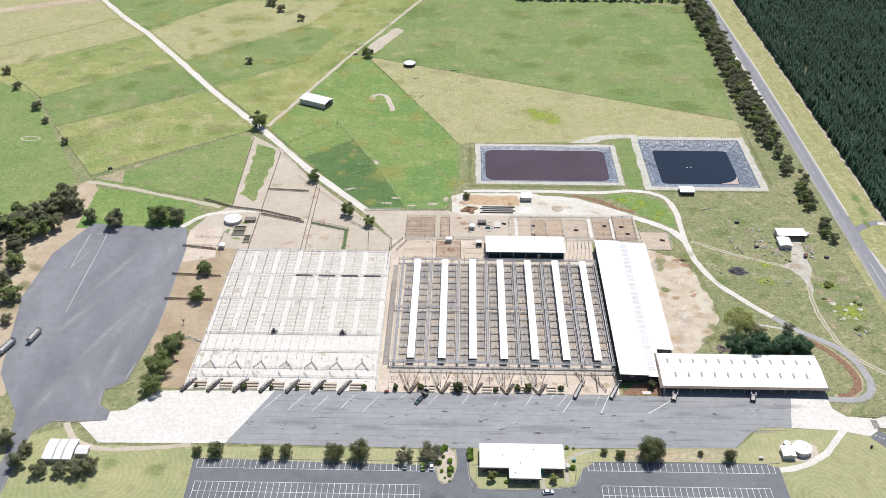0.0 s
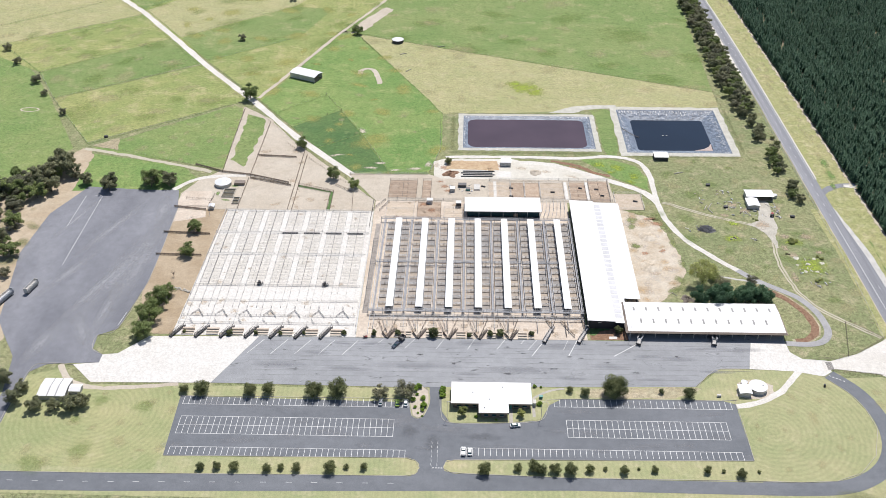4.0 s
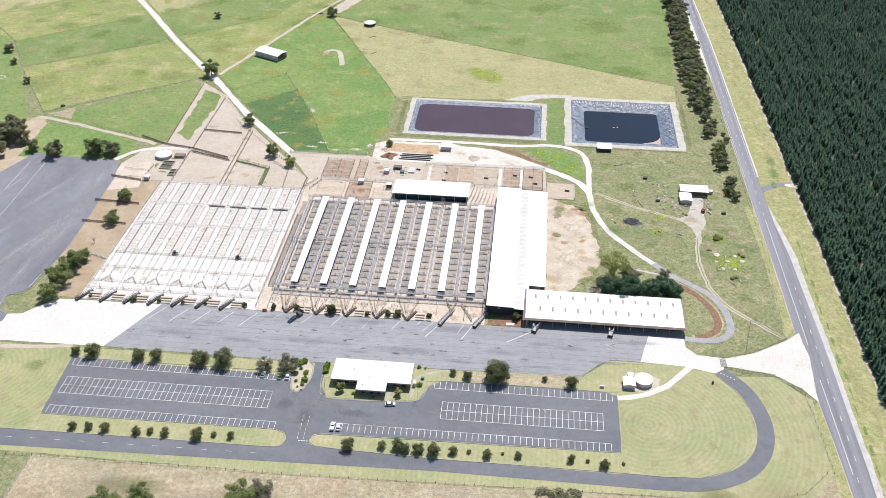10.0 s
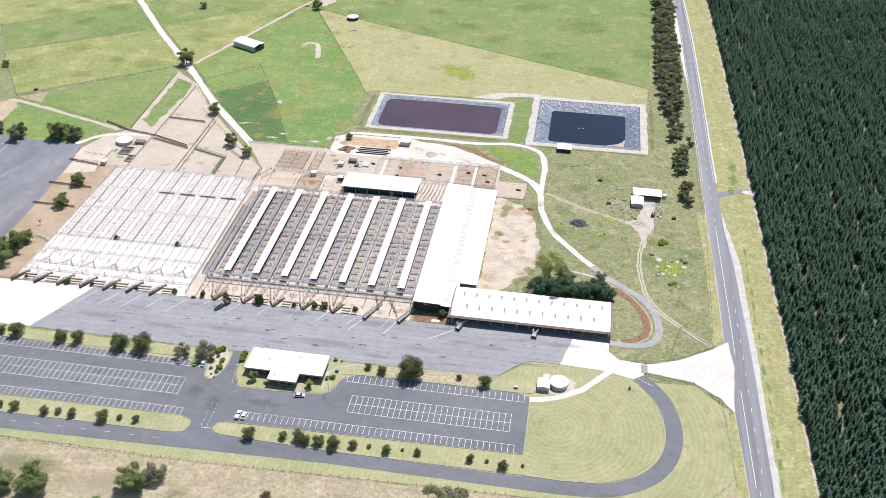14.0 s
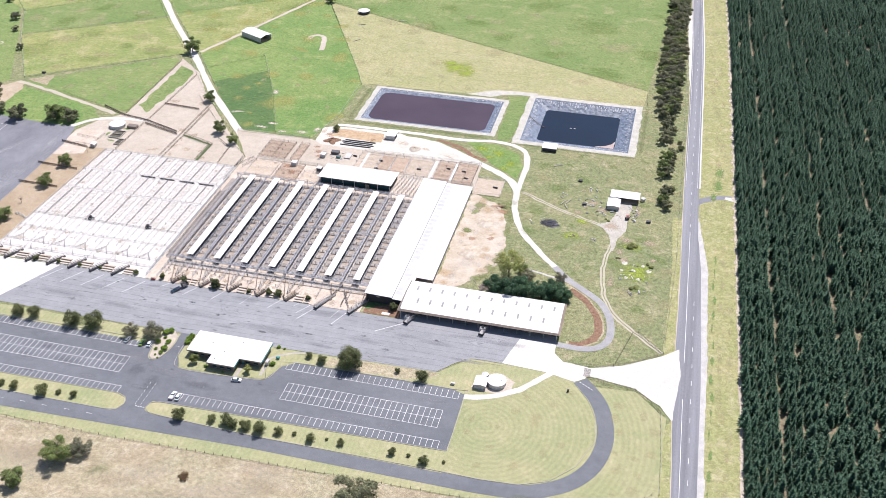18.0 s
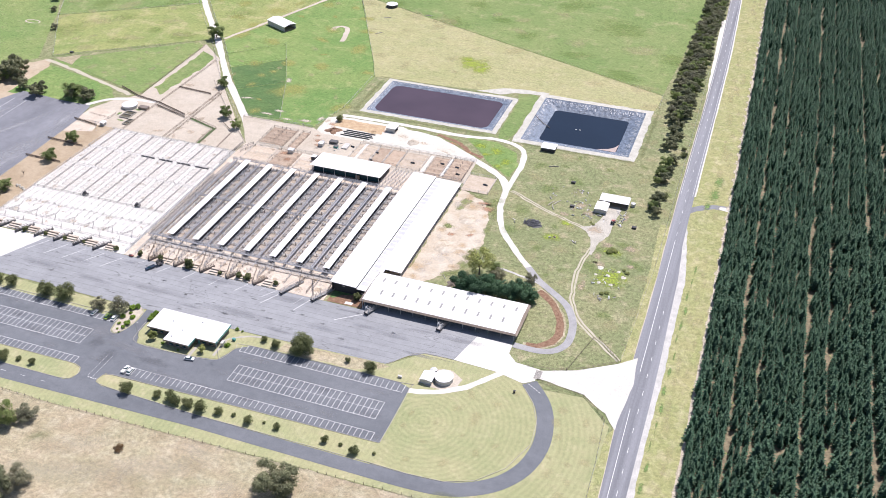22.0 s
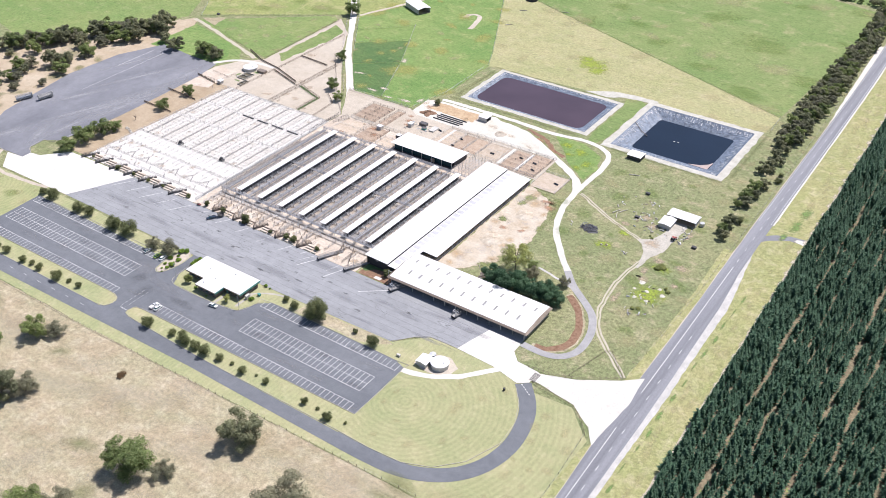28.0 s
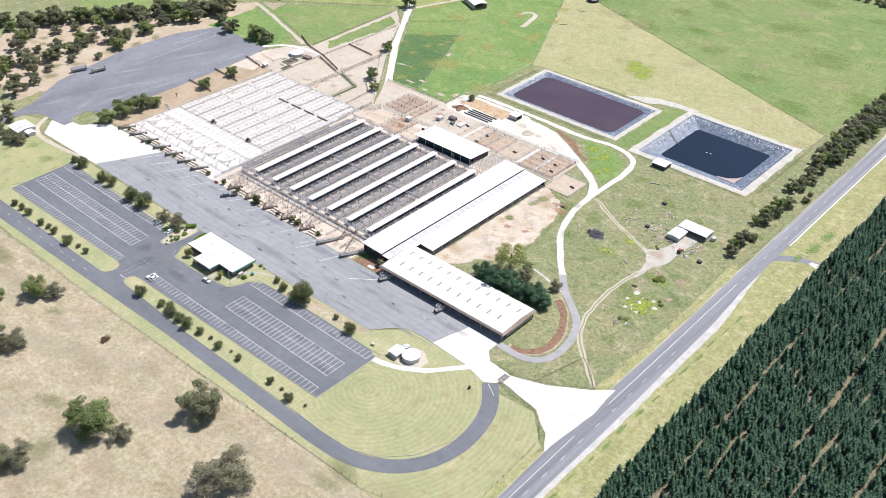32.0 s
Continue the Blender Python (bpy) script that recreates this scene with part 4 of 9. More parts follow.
def pine_form(rng):
    """A young pine: whorls of broad upturned boughs in bunches round a dark core, with a leader."""
    v, f = [], []
    for k in range(9):
        t = k / 8
        z, r = 0.12 + 0.76 * t, 0.222 * (1 - t) ** 0.6 + 0.04
        boughs = 8 if k < 6 else 6
        for j in range(boughs):
            a = math.tau * (j + 0.5 * (k % 2)) / boughs + rng.uniform(-0.4, 0.4)
            rr, w = r * rng.uniform(0.6, 1.25), r * rng.uniform(0.26, 0.44)
            c, s = math.cos(a), math.sin(a)
            b, q, zz = len(v), 0.2 * rr, z + rng.uniform(-0.04, 0.04)
            lift = rng.uniform(-0.02, 0.075)
            v += [(q * c - w * s, q * s + w * c, zz + rng.uniform(-0.02, 0.03)), (q * c + w * s, q * s - w * c, zz + rng.uniform(-0.02, 0.03)), (rr * c, rr * s, zz + lift)]
            f.append((b, b + 2, b + 1))
    b = len(v)
    v += [(0.13 * math.cos(q), 0.13 * math.sin(q), 0.10) for q in np.arange(5) * math.tau / 5] + [(0, 0, 0.98)]
    f += [(b + q, b + (q + 1) % 5, b + 5) for q in range(5)]
    return np.array(v), np.array(f)


def plantation():
    rng = np.random.default_rng(11)
    forms = [pine_form(rng) for _ in range(7)]
    spots = []
    row = 0
    u = 0.6
    while u < 170:
        y = 215.0
        gap = row % 3 == 2
        while y < 960:
            y += rng.uniform(2.0, 3.0)
            thin = 0.4 * noise.noise((row * 3.7, y * 0.03, 4.0)) + 0.9 * noise.noise((row * 1.9, y * 0.11, 9.0))
            if (gap and thin > 0.34) or thin > 0.8 or rng.random() < (0.12 if gap else 0.06):
                continue
            edge = np.interp(y, [200, 328, 450, 561, 679, 839, 1000], [258.5, 258, 256.5, 255, 253, 250, 245])
            if 496 < y < 502 and u < 4:
                continue
            spots.append((edge + u + 0.9 + min(1, u * 0.2) * 1.3 * noise.noise((y * 0.035, row * 0.41, 3.0)) + rng.normal(0, 0.42), y, rng.uniform(6.4, 10.8) * (0.95 + 0.25 * noise.noise((u * 0.05, y * 0.03, 0)))))
        u += (3.3, 3.9, 4.5)[row // 3 * 2 % 3] if row % 3 == 1 else 2.8
        row += 1
    spots = np.array(spots)
    kinds = rng.integers(0, len(forms), len(spots))
    vs, ts, base = [], [], 0
    for k, (v, f) in enumerate(forms):
        s = spots[kinds == k]
        a = rng.uniform(0, math.tau, len(s))
        c, si = np.cos(a)[:, None], np.sin(a)[:, None]
        wide = (s[:, 2] * rng.uniform(0.75, 1.2, len(s)))[:, None]
        x = (v[:, 0] * c - v[:, 1] * si) * wide + s[:, :1]
        y = (v[:, 0] * si + v[:, 1] * c) * wide + s[:, 1:2]
        z = v[:, 2] * s[:, 2:3]
        vs.append(np.stack([x, y, z], -1).reshape(-1, 3))
        ts.append((f[None] + (np.arange(len(s)) * len(v))[:, None, None] + base).reshape(-1, 3))
        base += len(s) * len(v)
    ob = new("pine_plantation", from_arrays("pine_plantation", np.concatenate(vs), np.concatenate(ts), PINE))
    tagged(ob, "dense dark green pine plantation in rows beside the road", "pine forest", kind="stuff")


plantation()
strip("pine_firebreak", [(x - 0.6, y) for x, y in curve_pts(EDGE_LINE[:8], 6)], 0.75, 0.6, 0.088, SAND, "thin line of bare sand along the pines", "earth", wander=0.7)


def forest_tufts():
    """Low tufts of yellow-green grass on the litter between the rows."""
    rng = np.random.default_rng(19)
    n = 5200
    y = rng.uniform(215, 820, n)
    x = np.interp(y, [200, 328, 450, 561, 679, 839], [258.5, 258, 256.5, 255, 253, 250]) + rng.uniform(1, 120, n)
    keep = np.array([noise.noise((a * 0.13, b * 0.06, 2.0)) > 0.0 for a, b in zip(x, y)])
    x, y = x[keep], y[keep]
    n = len(x)
    a = rng.uniform(0, math.tau, (n, 1)) + np.arange(3) * math.tau / 3
    r = rng.uniform(0.25, 0.75, (n, 1))
    foot = np.stack([x[:, None] + r * np.cos(a), y[:, None] + 1.6 * r * np.sin(a), np.full((n, 3), 0.05)], -1)
    tip = np.stack([x, y, rng.uniform(0.3, 0.9, n)], -1)[:, None]
    b = np.arange(n)[:, None] * 4
    tris = np.concatenate([np.concatenate([b, b + 1, b + 3], 1), np.concatenate([b + 1, b + 2, b + 3], 1), np.concatenate([b + 2, b, b + 3], 1)])
    ob = new("forest_tufts", from_arrays("forest_tufts", np.concatenate([foot, tip], 1).reshape(-1, 3), tris, LIME))
    tagged(ob, "yellow-green grass tufts on the litter between pine rows", "grass", kind="stuff")


forest_tufts()


# ---- trees ----
def leaf_cards(name, clumps, per, size, material, rng, flat=0.3):
    """A crown of leaf sprays over the upper shells of clumps (centre, radius)."""
    n = per * len(clumps)
    cen = np.repeat(np.array([c for c, r in clumps]), per, axis=0)
    rad = np.repeat(np.array([r for c, r in clumps]), per)
    d = rng.normal(size=(n, 3))
    d[:, 2] += 0.45
    d /= np.linalg.norm(d, axis=1)[:, None]
    p = cen + d * (rad * rng.uniform(0.62, 1.10, n))[:, None] * np.array([1, 1, 0.8])
    nrm = d + np.array([0, 0, 0.3]) + rng.normal(scale=0.5, size=(n, 3))
    nrm /= np.linalg.norm(nrm, axis=1)[:, None]
    u = np.cross(nrm, rng.normal(size=(n, 3)))
    u /= np.linalg.norm(u, axis=1)[:, None]
    w = np.cross(nrm, u)
    s = (size * rng.uniform(0.55, 1.4, n))[:, None]
    q = np.stack([p - u * s, p - w * s * 0.7, p + u * s, p + w * s * 0.7], 1)
    q[:, 1::2] += (nrm * s * flat)[:, None]
    verts = q.reshape(-1, 3)
    i = np.arange(n) * 4
    tris = np.concatenate([np.stack([i, i + 1, i + 2], 1), np.stack([i, i + 2, i + 3], 1)])
    return from_arrays(name, verts, tris, material)


def make_tree(name, label, seed, height, wide, masses, subs, per, size, leaf, low=0.2, dense=0.5, bare=0, category="tree"):
    """A tree: tapered trunk, forked limbs that each carry a leafy mass, and every mass a bunch of smaller clumps. low: height of the crown's foot; dense: how far the masses close up."""
    rng = np.random.default_rng(seed)
    t = thing(name, label, category)
    rad = wide / 2
    zc, zh = height * (low + 1) / 2, height * (1 - low) / 2
    groups, cl = [], []
    for k in range(masses + 1):
        a = k * 2.4 + rng.uniform(-0.5, 0.5)
        el = -0.85 + 1.7 * (k + 0.5) / masses + rng.uniform(-0.1, 0.1)
        r = rad * rng.uniform(0.36, 0.50) * (0.85 + 0.3 * dense)
        reach = (rad - 0.8 * r) * rng.uniform(0.8, 1.05) * math.sqrt(max(0.08, 1 - (el * 0.8) ** 2))
        c = np.array((reach * math.cos(a), reach * math.sin(a), zc + (zh - r * 0.55) * el))
        if k == masses:
            c, r, el = np.array((0.0, 0.0, zc)), rad * 0.5, 0.0
        groups.append((c, r))
        for j in range(subs):
            d = rng.normal(size=3)
            d[2] = d[2] + 0.25 if el < 0.2 else abs(d[2]) - 0.2
            d /= np.linalg.norm(d)
            cl.append((tuple(c + d * r * rng.uniform(0.5, 0.8) * np.array((1, 1, 0.8))), r * rng.uniform(0.38, 0.56) * (1.0 + 0.25 * max(0.0, dense - 0.6))))
    bm = bmesh.new()
    top = zc + zh * 0.2
    lean = rng.uniform(-0.05, 0.05, 2) * height
    tr = max(0.10, height * 0.026)
    tube(bm, [(0, 0, -0.1), (lean[0] * 0.3, lean[1] * 0.3, height * 0.2), (lean[0], lean[1], top)], [tr * 1.25, tr, tr * 0.45], 7)
    part("trunk", bm, BARK, t, "rough grey trunk")
    bm = bmesh.new()
    for (x, y, z), r in groups:
        f = rng.uniform(0.25, 0.6)
        z0 = height * 0.2 + (min(z, top) - height * 0.2) * f
        sx, sy = lean[0] * z0 / top, lean[1] * z0 / top
        tube(bm, [(sx, sy, z0), ((sx + x) / 2, (sy + y) / 2, (z0 + z) / 2 + r * 0.1), (x, y, z)], [tr * 0.45, tr * 0.3, tr * 0.1], 5)
    for k in range(bare):
        a, rr = rng.uniform(0, math.tau), rad * rng.uniform(0.6, 1.05)
        tube(bm, [(0, 0, height * 0.3), (rr * 0.5 * math.cos(a), rr * 0.5 * math.sin(a), zc), (rr * math.cos(a), rr * math.sin(a), zc + zh * rng.uniform(-0.2, 0.9))], [tr * 0.4, tr * 0.25, tr * 0.06], 4)
    part("branch_frame", bm, BARK, t, "bare forking branches")
    put("crown", leaf_cards("crown", cl, per, size, leaf, rng), t, None, "leafy crown with gaps")
    return t


class Planter:
    """Plants copies of a few forms of one kind of tree, the first copies being the forms themselves."""

    def __init__(self, forms, wide, seed):
        self.forms, self.wide, self.rng, self.k, self.used = forms, wide, random.Random(seed), 0, set()

    def plant(self, x, y, dia, tall=1.0, group="", label=""):
        i = self.k % len(self.forms)
        self.k += 1
        s = dia / self.wide
        m = Matrix.LocRotScale((x, y, 0), Euler((0, 0, self.rng.uniform(0, math.tau))), (s, s, s * tall * self.rng.uniform(0.92, 1.08)))
        if i in self.used:
            ob = copy_thing(self.forms[i], Matrix.Identity(4))
            ob.matrix_basis = m
        else:
            self.used.add(i)
            ob = self.forms[i]
            ob.matrix_basis = m
        return tagged(ob, label, "", group)


GUMS = Planter([make_tree("gum_tree", "spreading gum tree with olive-green leaves", 20 + i, 11, 12, 9, 8, 125, 0.205, GUM, 0.03, 0.4, 3) for i in range(3)], 11, 1)
DARK_GUMS = Planter([make_tree("gum_tree", "dense dark gum tree", 30 + i, 11, 11, 9, 8, 115, 0.205, GUM_DARK, 0.02, 0.5, 2) for i in range(3)], 10, 2)
GREY_GUMS = Planter([make_tree("gum_tree", "sparse grey-green gum tree with bare limbs", 40 + i, 10, 12, 9, 8, 105, 0.185, GUM_GREY, 0.02, 0.45, 10) for i in range(2)], 11, 3)
ROAD_GUMS = Planter([make_tree("gum_tree", "dense olive gum tree beside the road", 33 + i, 10, 11, 8, 6, 83, 0.31, GUM_DARK, 0.0, 0.6) for i in range(3)], 11, 12)
BELT_GUMS = Planter([make_tree("gum_tree", "olive-green gum tree", 23 + i, 11, 12, 8, 6, 83, 0.33, GUM, 0.06, 0.5) for i in range(3)], 12, 13)
BELT_DARK = Planter([make_tree("gum_tree", "dark gum tree", 36 + i, 11, 11, 8, 6, 83, 0.31, GUM_DARK, 0.04, 0.6) for i in range(3)], 11, 14)
BELT_GREY = Planter([make_tree("gum_tree", "grey-green gum tree", 43 + i, 10, 12, 8, 6, 76, 0.30, GUM_GREY, 0.06, 0.5, 6) for i in range(2)], 12, 15)
ROUND = Planter([make_tree("round_tree", "small round dark green tree", 50 + i, 4.1, 5, 8, 7, 84, 0.125, SHRUB, 0.0, 1.3) for i in range(3)], 4.4, 4)
BIG_ROUND = Planter([make_tree("round_tree", "large dense round gum tree", 55, 10, 11, 13, 9, 150, 0.20, SHRUB, 0.0, 1.5)], 11.4, 9)
LUSHES = Planter([make_tree("broadleaf_tree", "dense deep green tree behind the shed", 60 + i, 9, 9, 8, 7, 130, 0.21, LUSH, 0.0, 1.3) for i in range(2)], 8.2, 5)
LIMES = Planter([make_tree("garden_tree", "small fresh green garden tree", 70 + i, 4.4, 4, 7, 6, 90, 0.15, LIME, 0.15, 1.1) for i in range(2)], 4, 6)
BUSHES = Planter([make_tree("bush", "low rounded green bush", 80 + i, 1.9, 2.2, 7, 5, 80, 0.115, SHRUB, 0.0, 1.4, category="bush") for i in range(2)], 2.2, 7)
THICKET = Planter([make_tree("bush", "low green thicket", 88 + i, 1.0, 2.2, 6, 5, 60, 0.12, LIME, 0.0, 1.0, category="bush") for i in range(2)], 2.2, 10)
CLIPPED = Planter([make_tree("bush", "clipped bright green bush", 84 + i, 1.5, 2.2, 7, 6, 120, 0.10, HEDGE, 0.0, 1.6, category="bush") for i in range(2)], 2.2, 8)

for x, y, d in ((-113.7, 302, 4.5), (-105.3, 301.8, 7), (-83.1, 301.5, 6), (-74.6, 302, 6), (-53.4, 301.2, 8), (-42.1, 301.4, 8.8), (71.2, 304.3, 4.4), (64.3, 306, 3), (106.5, 306.3, 2.4), (118.6, 303.8, 5.8)):
    ROUND.plant(x, y, d * 0.93, 1.12, "trees behind the car parks", "round dark green tree between apron and car park")
for x, y, d in ((-22.6, 301.0, 7.5), (-11.8, 301.5, 9.5)):
    GREY_GUMS.plant(x, y, d, 0.85, "trees behind the car parks", "grey-green spreading tree over parked cars")
BIG_ROUND.plant(84.6, 304.6, 11.4, 1.0, "trees behind the car parks", "large dense round gum tree beside the car park")
for x, y, d in ((-95.3, 254.6, 4), (-88.3, 255.2, 3.8), (-81, 255, 5), (-67, 254.4, 4.2), (-61.2, 255.4, 3.2), (-54.6, 254.8, 4.6), (-40.5, 254.6, 6), (-33.7, 256.4, 2.8), (-26.3, 256.4, 3.6), (24.4, 255.2, 6.2), (38.7, 257, 4), (45.4, 257.2, 6), (48.4, 256, 5), (54.2, 256.5, 5.4), (60.7, 255.8, 6.4), (68.8, 257, 4.2), (75.4, 258, 2.2), (83.1, 256.6, 4.6), (89.5, 258.6, 1.6), (96.1, 257.6, 3.4), (118, 257.6, 3.8), (124.9, 258, 2), (131.8, 256, 4.6), (139.7, 258.2, 1.8)):
    ROUND.plant(x, y, d * 0.82, 1.1 if d > 3 else 0.9, "trees along the drive", "small round green tree on the mown strip" if d > 3 else "young shrub on the mown strip")
for x, y, d, k in ((-12.5, 221, 12, 0), (-5.8, 227, 9.5, 1), (10.6, 188, 14, 2), (15.2, 195.5, 12, 1), (87.6, 191, 19, 0), (99.8, 196.5, 9.5, 1), (112.2, 226, 17, 2), (150, 209.5, 22, 1), (75, 152.5, 17, 0), (80.5, 160.5, 14, 1), (-63.4, 211, 13, 0), (-50.6, 213.5, 14, 0), (-22, 206, 9, 0)):
    (GUMS, GREY_GUMS, DARK_GUMS)[k].plant(x, y, d, (0.85, 0.72, 0.85)[k], "trees in the dry pasture", ("big green gum tree in the dry pasture", "grey sparse gum tree in the dry pasture", "dark leafy gum tree in the dry pasture")[k])
row = random.Random(8)
for k in range(84):
    y = 596 + k * 3.3 + row.uniform(-2, 2)
    x = 211.5 - 0.004 * (y - 600) + (-4.6, 0.4, 4.4)[k % 3] + row.uniform(-1.5, 1.5)
    (ROAD_GUMS, BELT_GUMS, ROAD_GUMS, BELT_GREY)[k % 4].plant(x, y, row.uniform(8.0, 12.0), 0.9, "trees along the road", "olive gum tree in the roadside row")
for x, y, d in ((214, 588, 7), (211, 580, 8), (215.5, 573, 6.5), (212.5, 566, 8), (210.5, 558, 8.5), (215, 561, 5)):
    ROAD_GUMS.plant(x, y, d, 0.9, "trees along the road", "olive gum tree in a roadside clump")
for k, (x, y) in enumerate(((217, 541), (213.5, 535), (217, 528), (212.5, 524), (215.5, 517), (212, 513), (215.5, 491), (214, 484), (217, 478))):
    (ROAD_GUMS, BELT_GUMS)[k % 2].plant(x, y, 7.6 + 1.6 * math.sin(k * 2.3), 0.9, "trees along the road", "olive gum tree in a roadside clump")
for x, y, d in ((222, 552, 4), (218, 498, 5), (221, 560, 3)):
    ROUND.plant(x, y, d, 0.8, "shrubs along the road", "dark shrub beside the road")
for i, (x, y) in enumerate(((-327, 375), (-307, 379), (-296, 395), (-292, 408), (-283, 422), (-281, 444), (-247, 437), (-257, 462), (-246, 473), (-240, 481), (-231, 497), (-205, 489), (-180, 491), (-170, 493), (-233, 391), (-222, 322), (-261, 334), (-244, 347), (-240, 357), (-258, 373), (-301, 370), (-274, 367), (-254, 386), (-252, 415), (-268, 398), (-276, 384), (-249, 498), (-242, 512), (-268, 498), (-262, 480), (-290, 360), (-262, 352))):
    (BELT_GUMS, BELT_DARK, BELT_GREY, BELT_DARK)[i % 4].plant(x, y, 11 + 4 * math.sin(i * 1.7), 0.85, "trees beyond the lorry park", "gum tree on bare earth beside the lorry park")
belt = random.Random(4)
for k in range(38):
    t = k / 37
    x, y = -338 + 96 * t + belt.uniform(-5, 5), 378 + 128 * t + belt.uniform(-6, 6)
    (BELT_GUMS, BELT_DARK, BELT_GREY)[k % 3].plant(x, y, belt.uniform(10, 16), 0.85, "trees beyond the lorry park", "gum tree in the belt beyond the lorry park")
for k in range(16):
    x, y = belt.uniform(-266, -238), 340 + k * 9.0 + belt.uniform(-3, 3)
    (BELT_DARK, BELT_GREY, BELT_GUMS)[k % 3].plant(x - (6 if y > 430 else 0), y, belt.uniform(8, 13), 0.85, "trees beyond the lorry park", "gum tree on bare earth beside the lorry park")
for x, y, d in ((-243, 508, 15), (-234, 500, 13), (-250, 492, 14), (-246, 478, 12), (-228, 340, 9), (-236, 330, 11), (-246, 322, 12), (-225, 330, 7)):
    BELT_DARK.plant(x, y, d, 0.9, "trees beyond the lorry park", "big dark gum tree beside the lorry park")
for i, (x, y, d) in enumerate(((-205, 483.5, 11), (-221, 490, 9), (-180, 488, 9), (-169, 488.5, 8.5))):
    BELT_DARK.plant(x, y, d, 0.85, "trees beyond the lorry park", "dark round gum tree at the lorry park's edge")
for x, y, d, k in ((-144, 342.5, 11, 0), (-144, 355, 12, 1), (-143, 367, 11, 1), (-141, 376, 9, 0), (-139.5, 413.5, 9, 0), (-141, 438, 9, 0)):
    GUMS.plant(x, y, d + k, 0.85, "trees beside the sheep yards", "leafy green tree on bare earth beside the sheep yards")
for x, y, d in ((-142, 614, 12), (-94, 541, 8), (-68, 500, 8.5), (-54, 488.5, 7), (-76, 741, 8), (-80, 747, 5)):
    GUMS.plant(x, y, d, 1.0, "trees along the lane", "gum tree beside the gravel lane")
for x, y, d in ((-337, 674, 8), (-309, 640, 9), (-355, 701, 8), (-295, 618, 6), (-270, 587, 6), (-170, 726, 7), (-142, 821, 8), (-163, 843, 9), (-174, 858, 12)):
    BELT_GREY.plant(x, y, d, 0.85, "trees in the far pastures", "lone tree in the far pasture")
for i in range(27):
    (BELT_DARK, BELT_GUMS, BELT_GREY)[i % 3].plant(52 + i * 5.9 + 2 * math.sin(i * 5), 877 + 2 * math.sin(i * 3.1), 7 + 1.6 * math.sin(i * 1.9), 0.8, "far tree row", "dark tree in the far hedgerow")
for x, y, d in ((-189.2, 293.5, 8), (-188.8, 301.5, 6), (-178.6, 289, 7), (-169.7, 289, 6), (-162.4, 289.5, 8), (-157.4, 291.5, 7), (-199, 306, 8)):
    DARK_GUMS.plant(x, y, d, 0.9, "trees round the cottage", "dark tree beside the white-roofed cottage")
for x, y, d in ((137, 375, 9), (145, 374, 10), (153, 375.5, 10), (161, 376.5, 10), (168, 377.5, 9), (172.5, 379, 7), (149, 381, 8), (164, 383, 7)):
    LUSHES.plant(x, y, d, 0.95, "trees behind the shed", "dense deep green tree behind the long shed")
OPEN_GUM = make_tree("gum_tree", "tall open gum tree", 97, 14, 18, 13, 6, 80, 0.24, LIME, 0.3, 0.05, 10)
OPEN_GUM.matrix_basis = Matrix.Translation((141.5, 391, 0))
tagged(OPEN_GUM, "tall open gum tree with bright leaves behind the shed", "tree", "trees behind the shed")
GUMS.plant(148, 397, 6, 0.8, "trees behind the shed", "small gum tree behind the shed")
GREY_GUMS.plant(152, 391, 8, 0.8, "trees behind the shed", "grey-green tree behind the shed")
GREY_GUMS.plant(168, 393.5, 6, 0.9, "trees behind the shed", "bare grey tree beside the track")
for x, y, d in ((14.9, 289.8, 4.2), (41.2, 289.6, 3.6)):
    LIMES.plant(x, y, d, 1.0, "garden trees", "small fresh green tree in the office garden")
for x, y, d in ((-124.3, 345.2, 1.8), (-101.5, 344.6, 3.2), (-88.3, 344.8, 2.4), (-76.2, 344.6, 2.2), (-64.6, 345.2, 2), (-44.4, 345.6, 2.6), (-29.4, 345.6, 3), (-17.7, 346, 3), (0.1, 345.4, 5), (17.7, 345.4, 2.2), (28, 346.2, 3.4), (32.9, 346.4, 3.8), (48.7, 346.8, 2.8), (92.1, 350, 4)):
    BUSHES.plant(x, y, d, 1.1, "shrubs along the yard front", "green shrub at the edge of the apron")
for x, y, d in ((-7.2, 305.6, 3.0), (-5.3, 307.5, 3.0), (-7.8, 298.7, 2.4), (-3.1, 299.8, 2.6), (-2.7, 295.0, 3.0), (-6.6, 294.0, 1.7), (-3.1, 292.0, 1.9), (-5.1, 290.3, 1.2), (-3.1, 288.4, 1.0), (-6.0, 302.4, 1.6), (5.7, 301.6, 2.8), (5.5, 304.1, 2.8), (5.7, 306.2, 2.6), (49.9, 297.1, 2.6), (48.3, 309.0, 1.8), (51.2, 308.7, 1.2), (21, 288.4, 1.6), (30, 286.7, 1.2)):
    CLIPPED.plant(x, y, d, 0.9, "garden shrubs", "clipped green shrub in a garden bed")


# ---- large sheds ----
def posts(parent, spots, z0, z1, material, side=0.25, name="post"):
    me = mesh_of(name, boxes((-side / 2, side / 2, -side / 2, side / 2, 0, z1 - z0)), material)
    for x, y in spots:
        put(name, me, parent, Matrix.Translation((x, y, z0)))


def roof_sheet(parent, pts, fn, material, label, thick=0.18, name="roof"):
    bm = bmesh.new()
    slab(bm, pts, lambda x, y: fn(x, y) - thick, fn)
    return part(name, bm, material, parent, label)


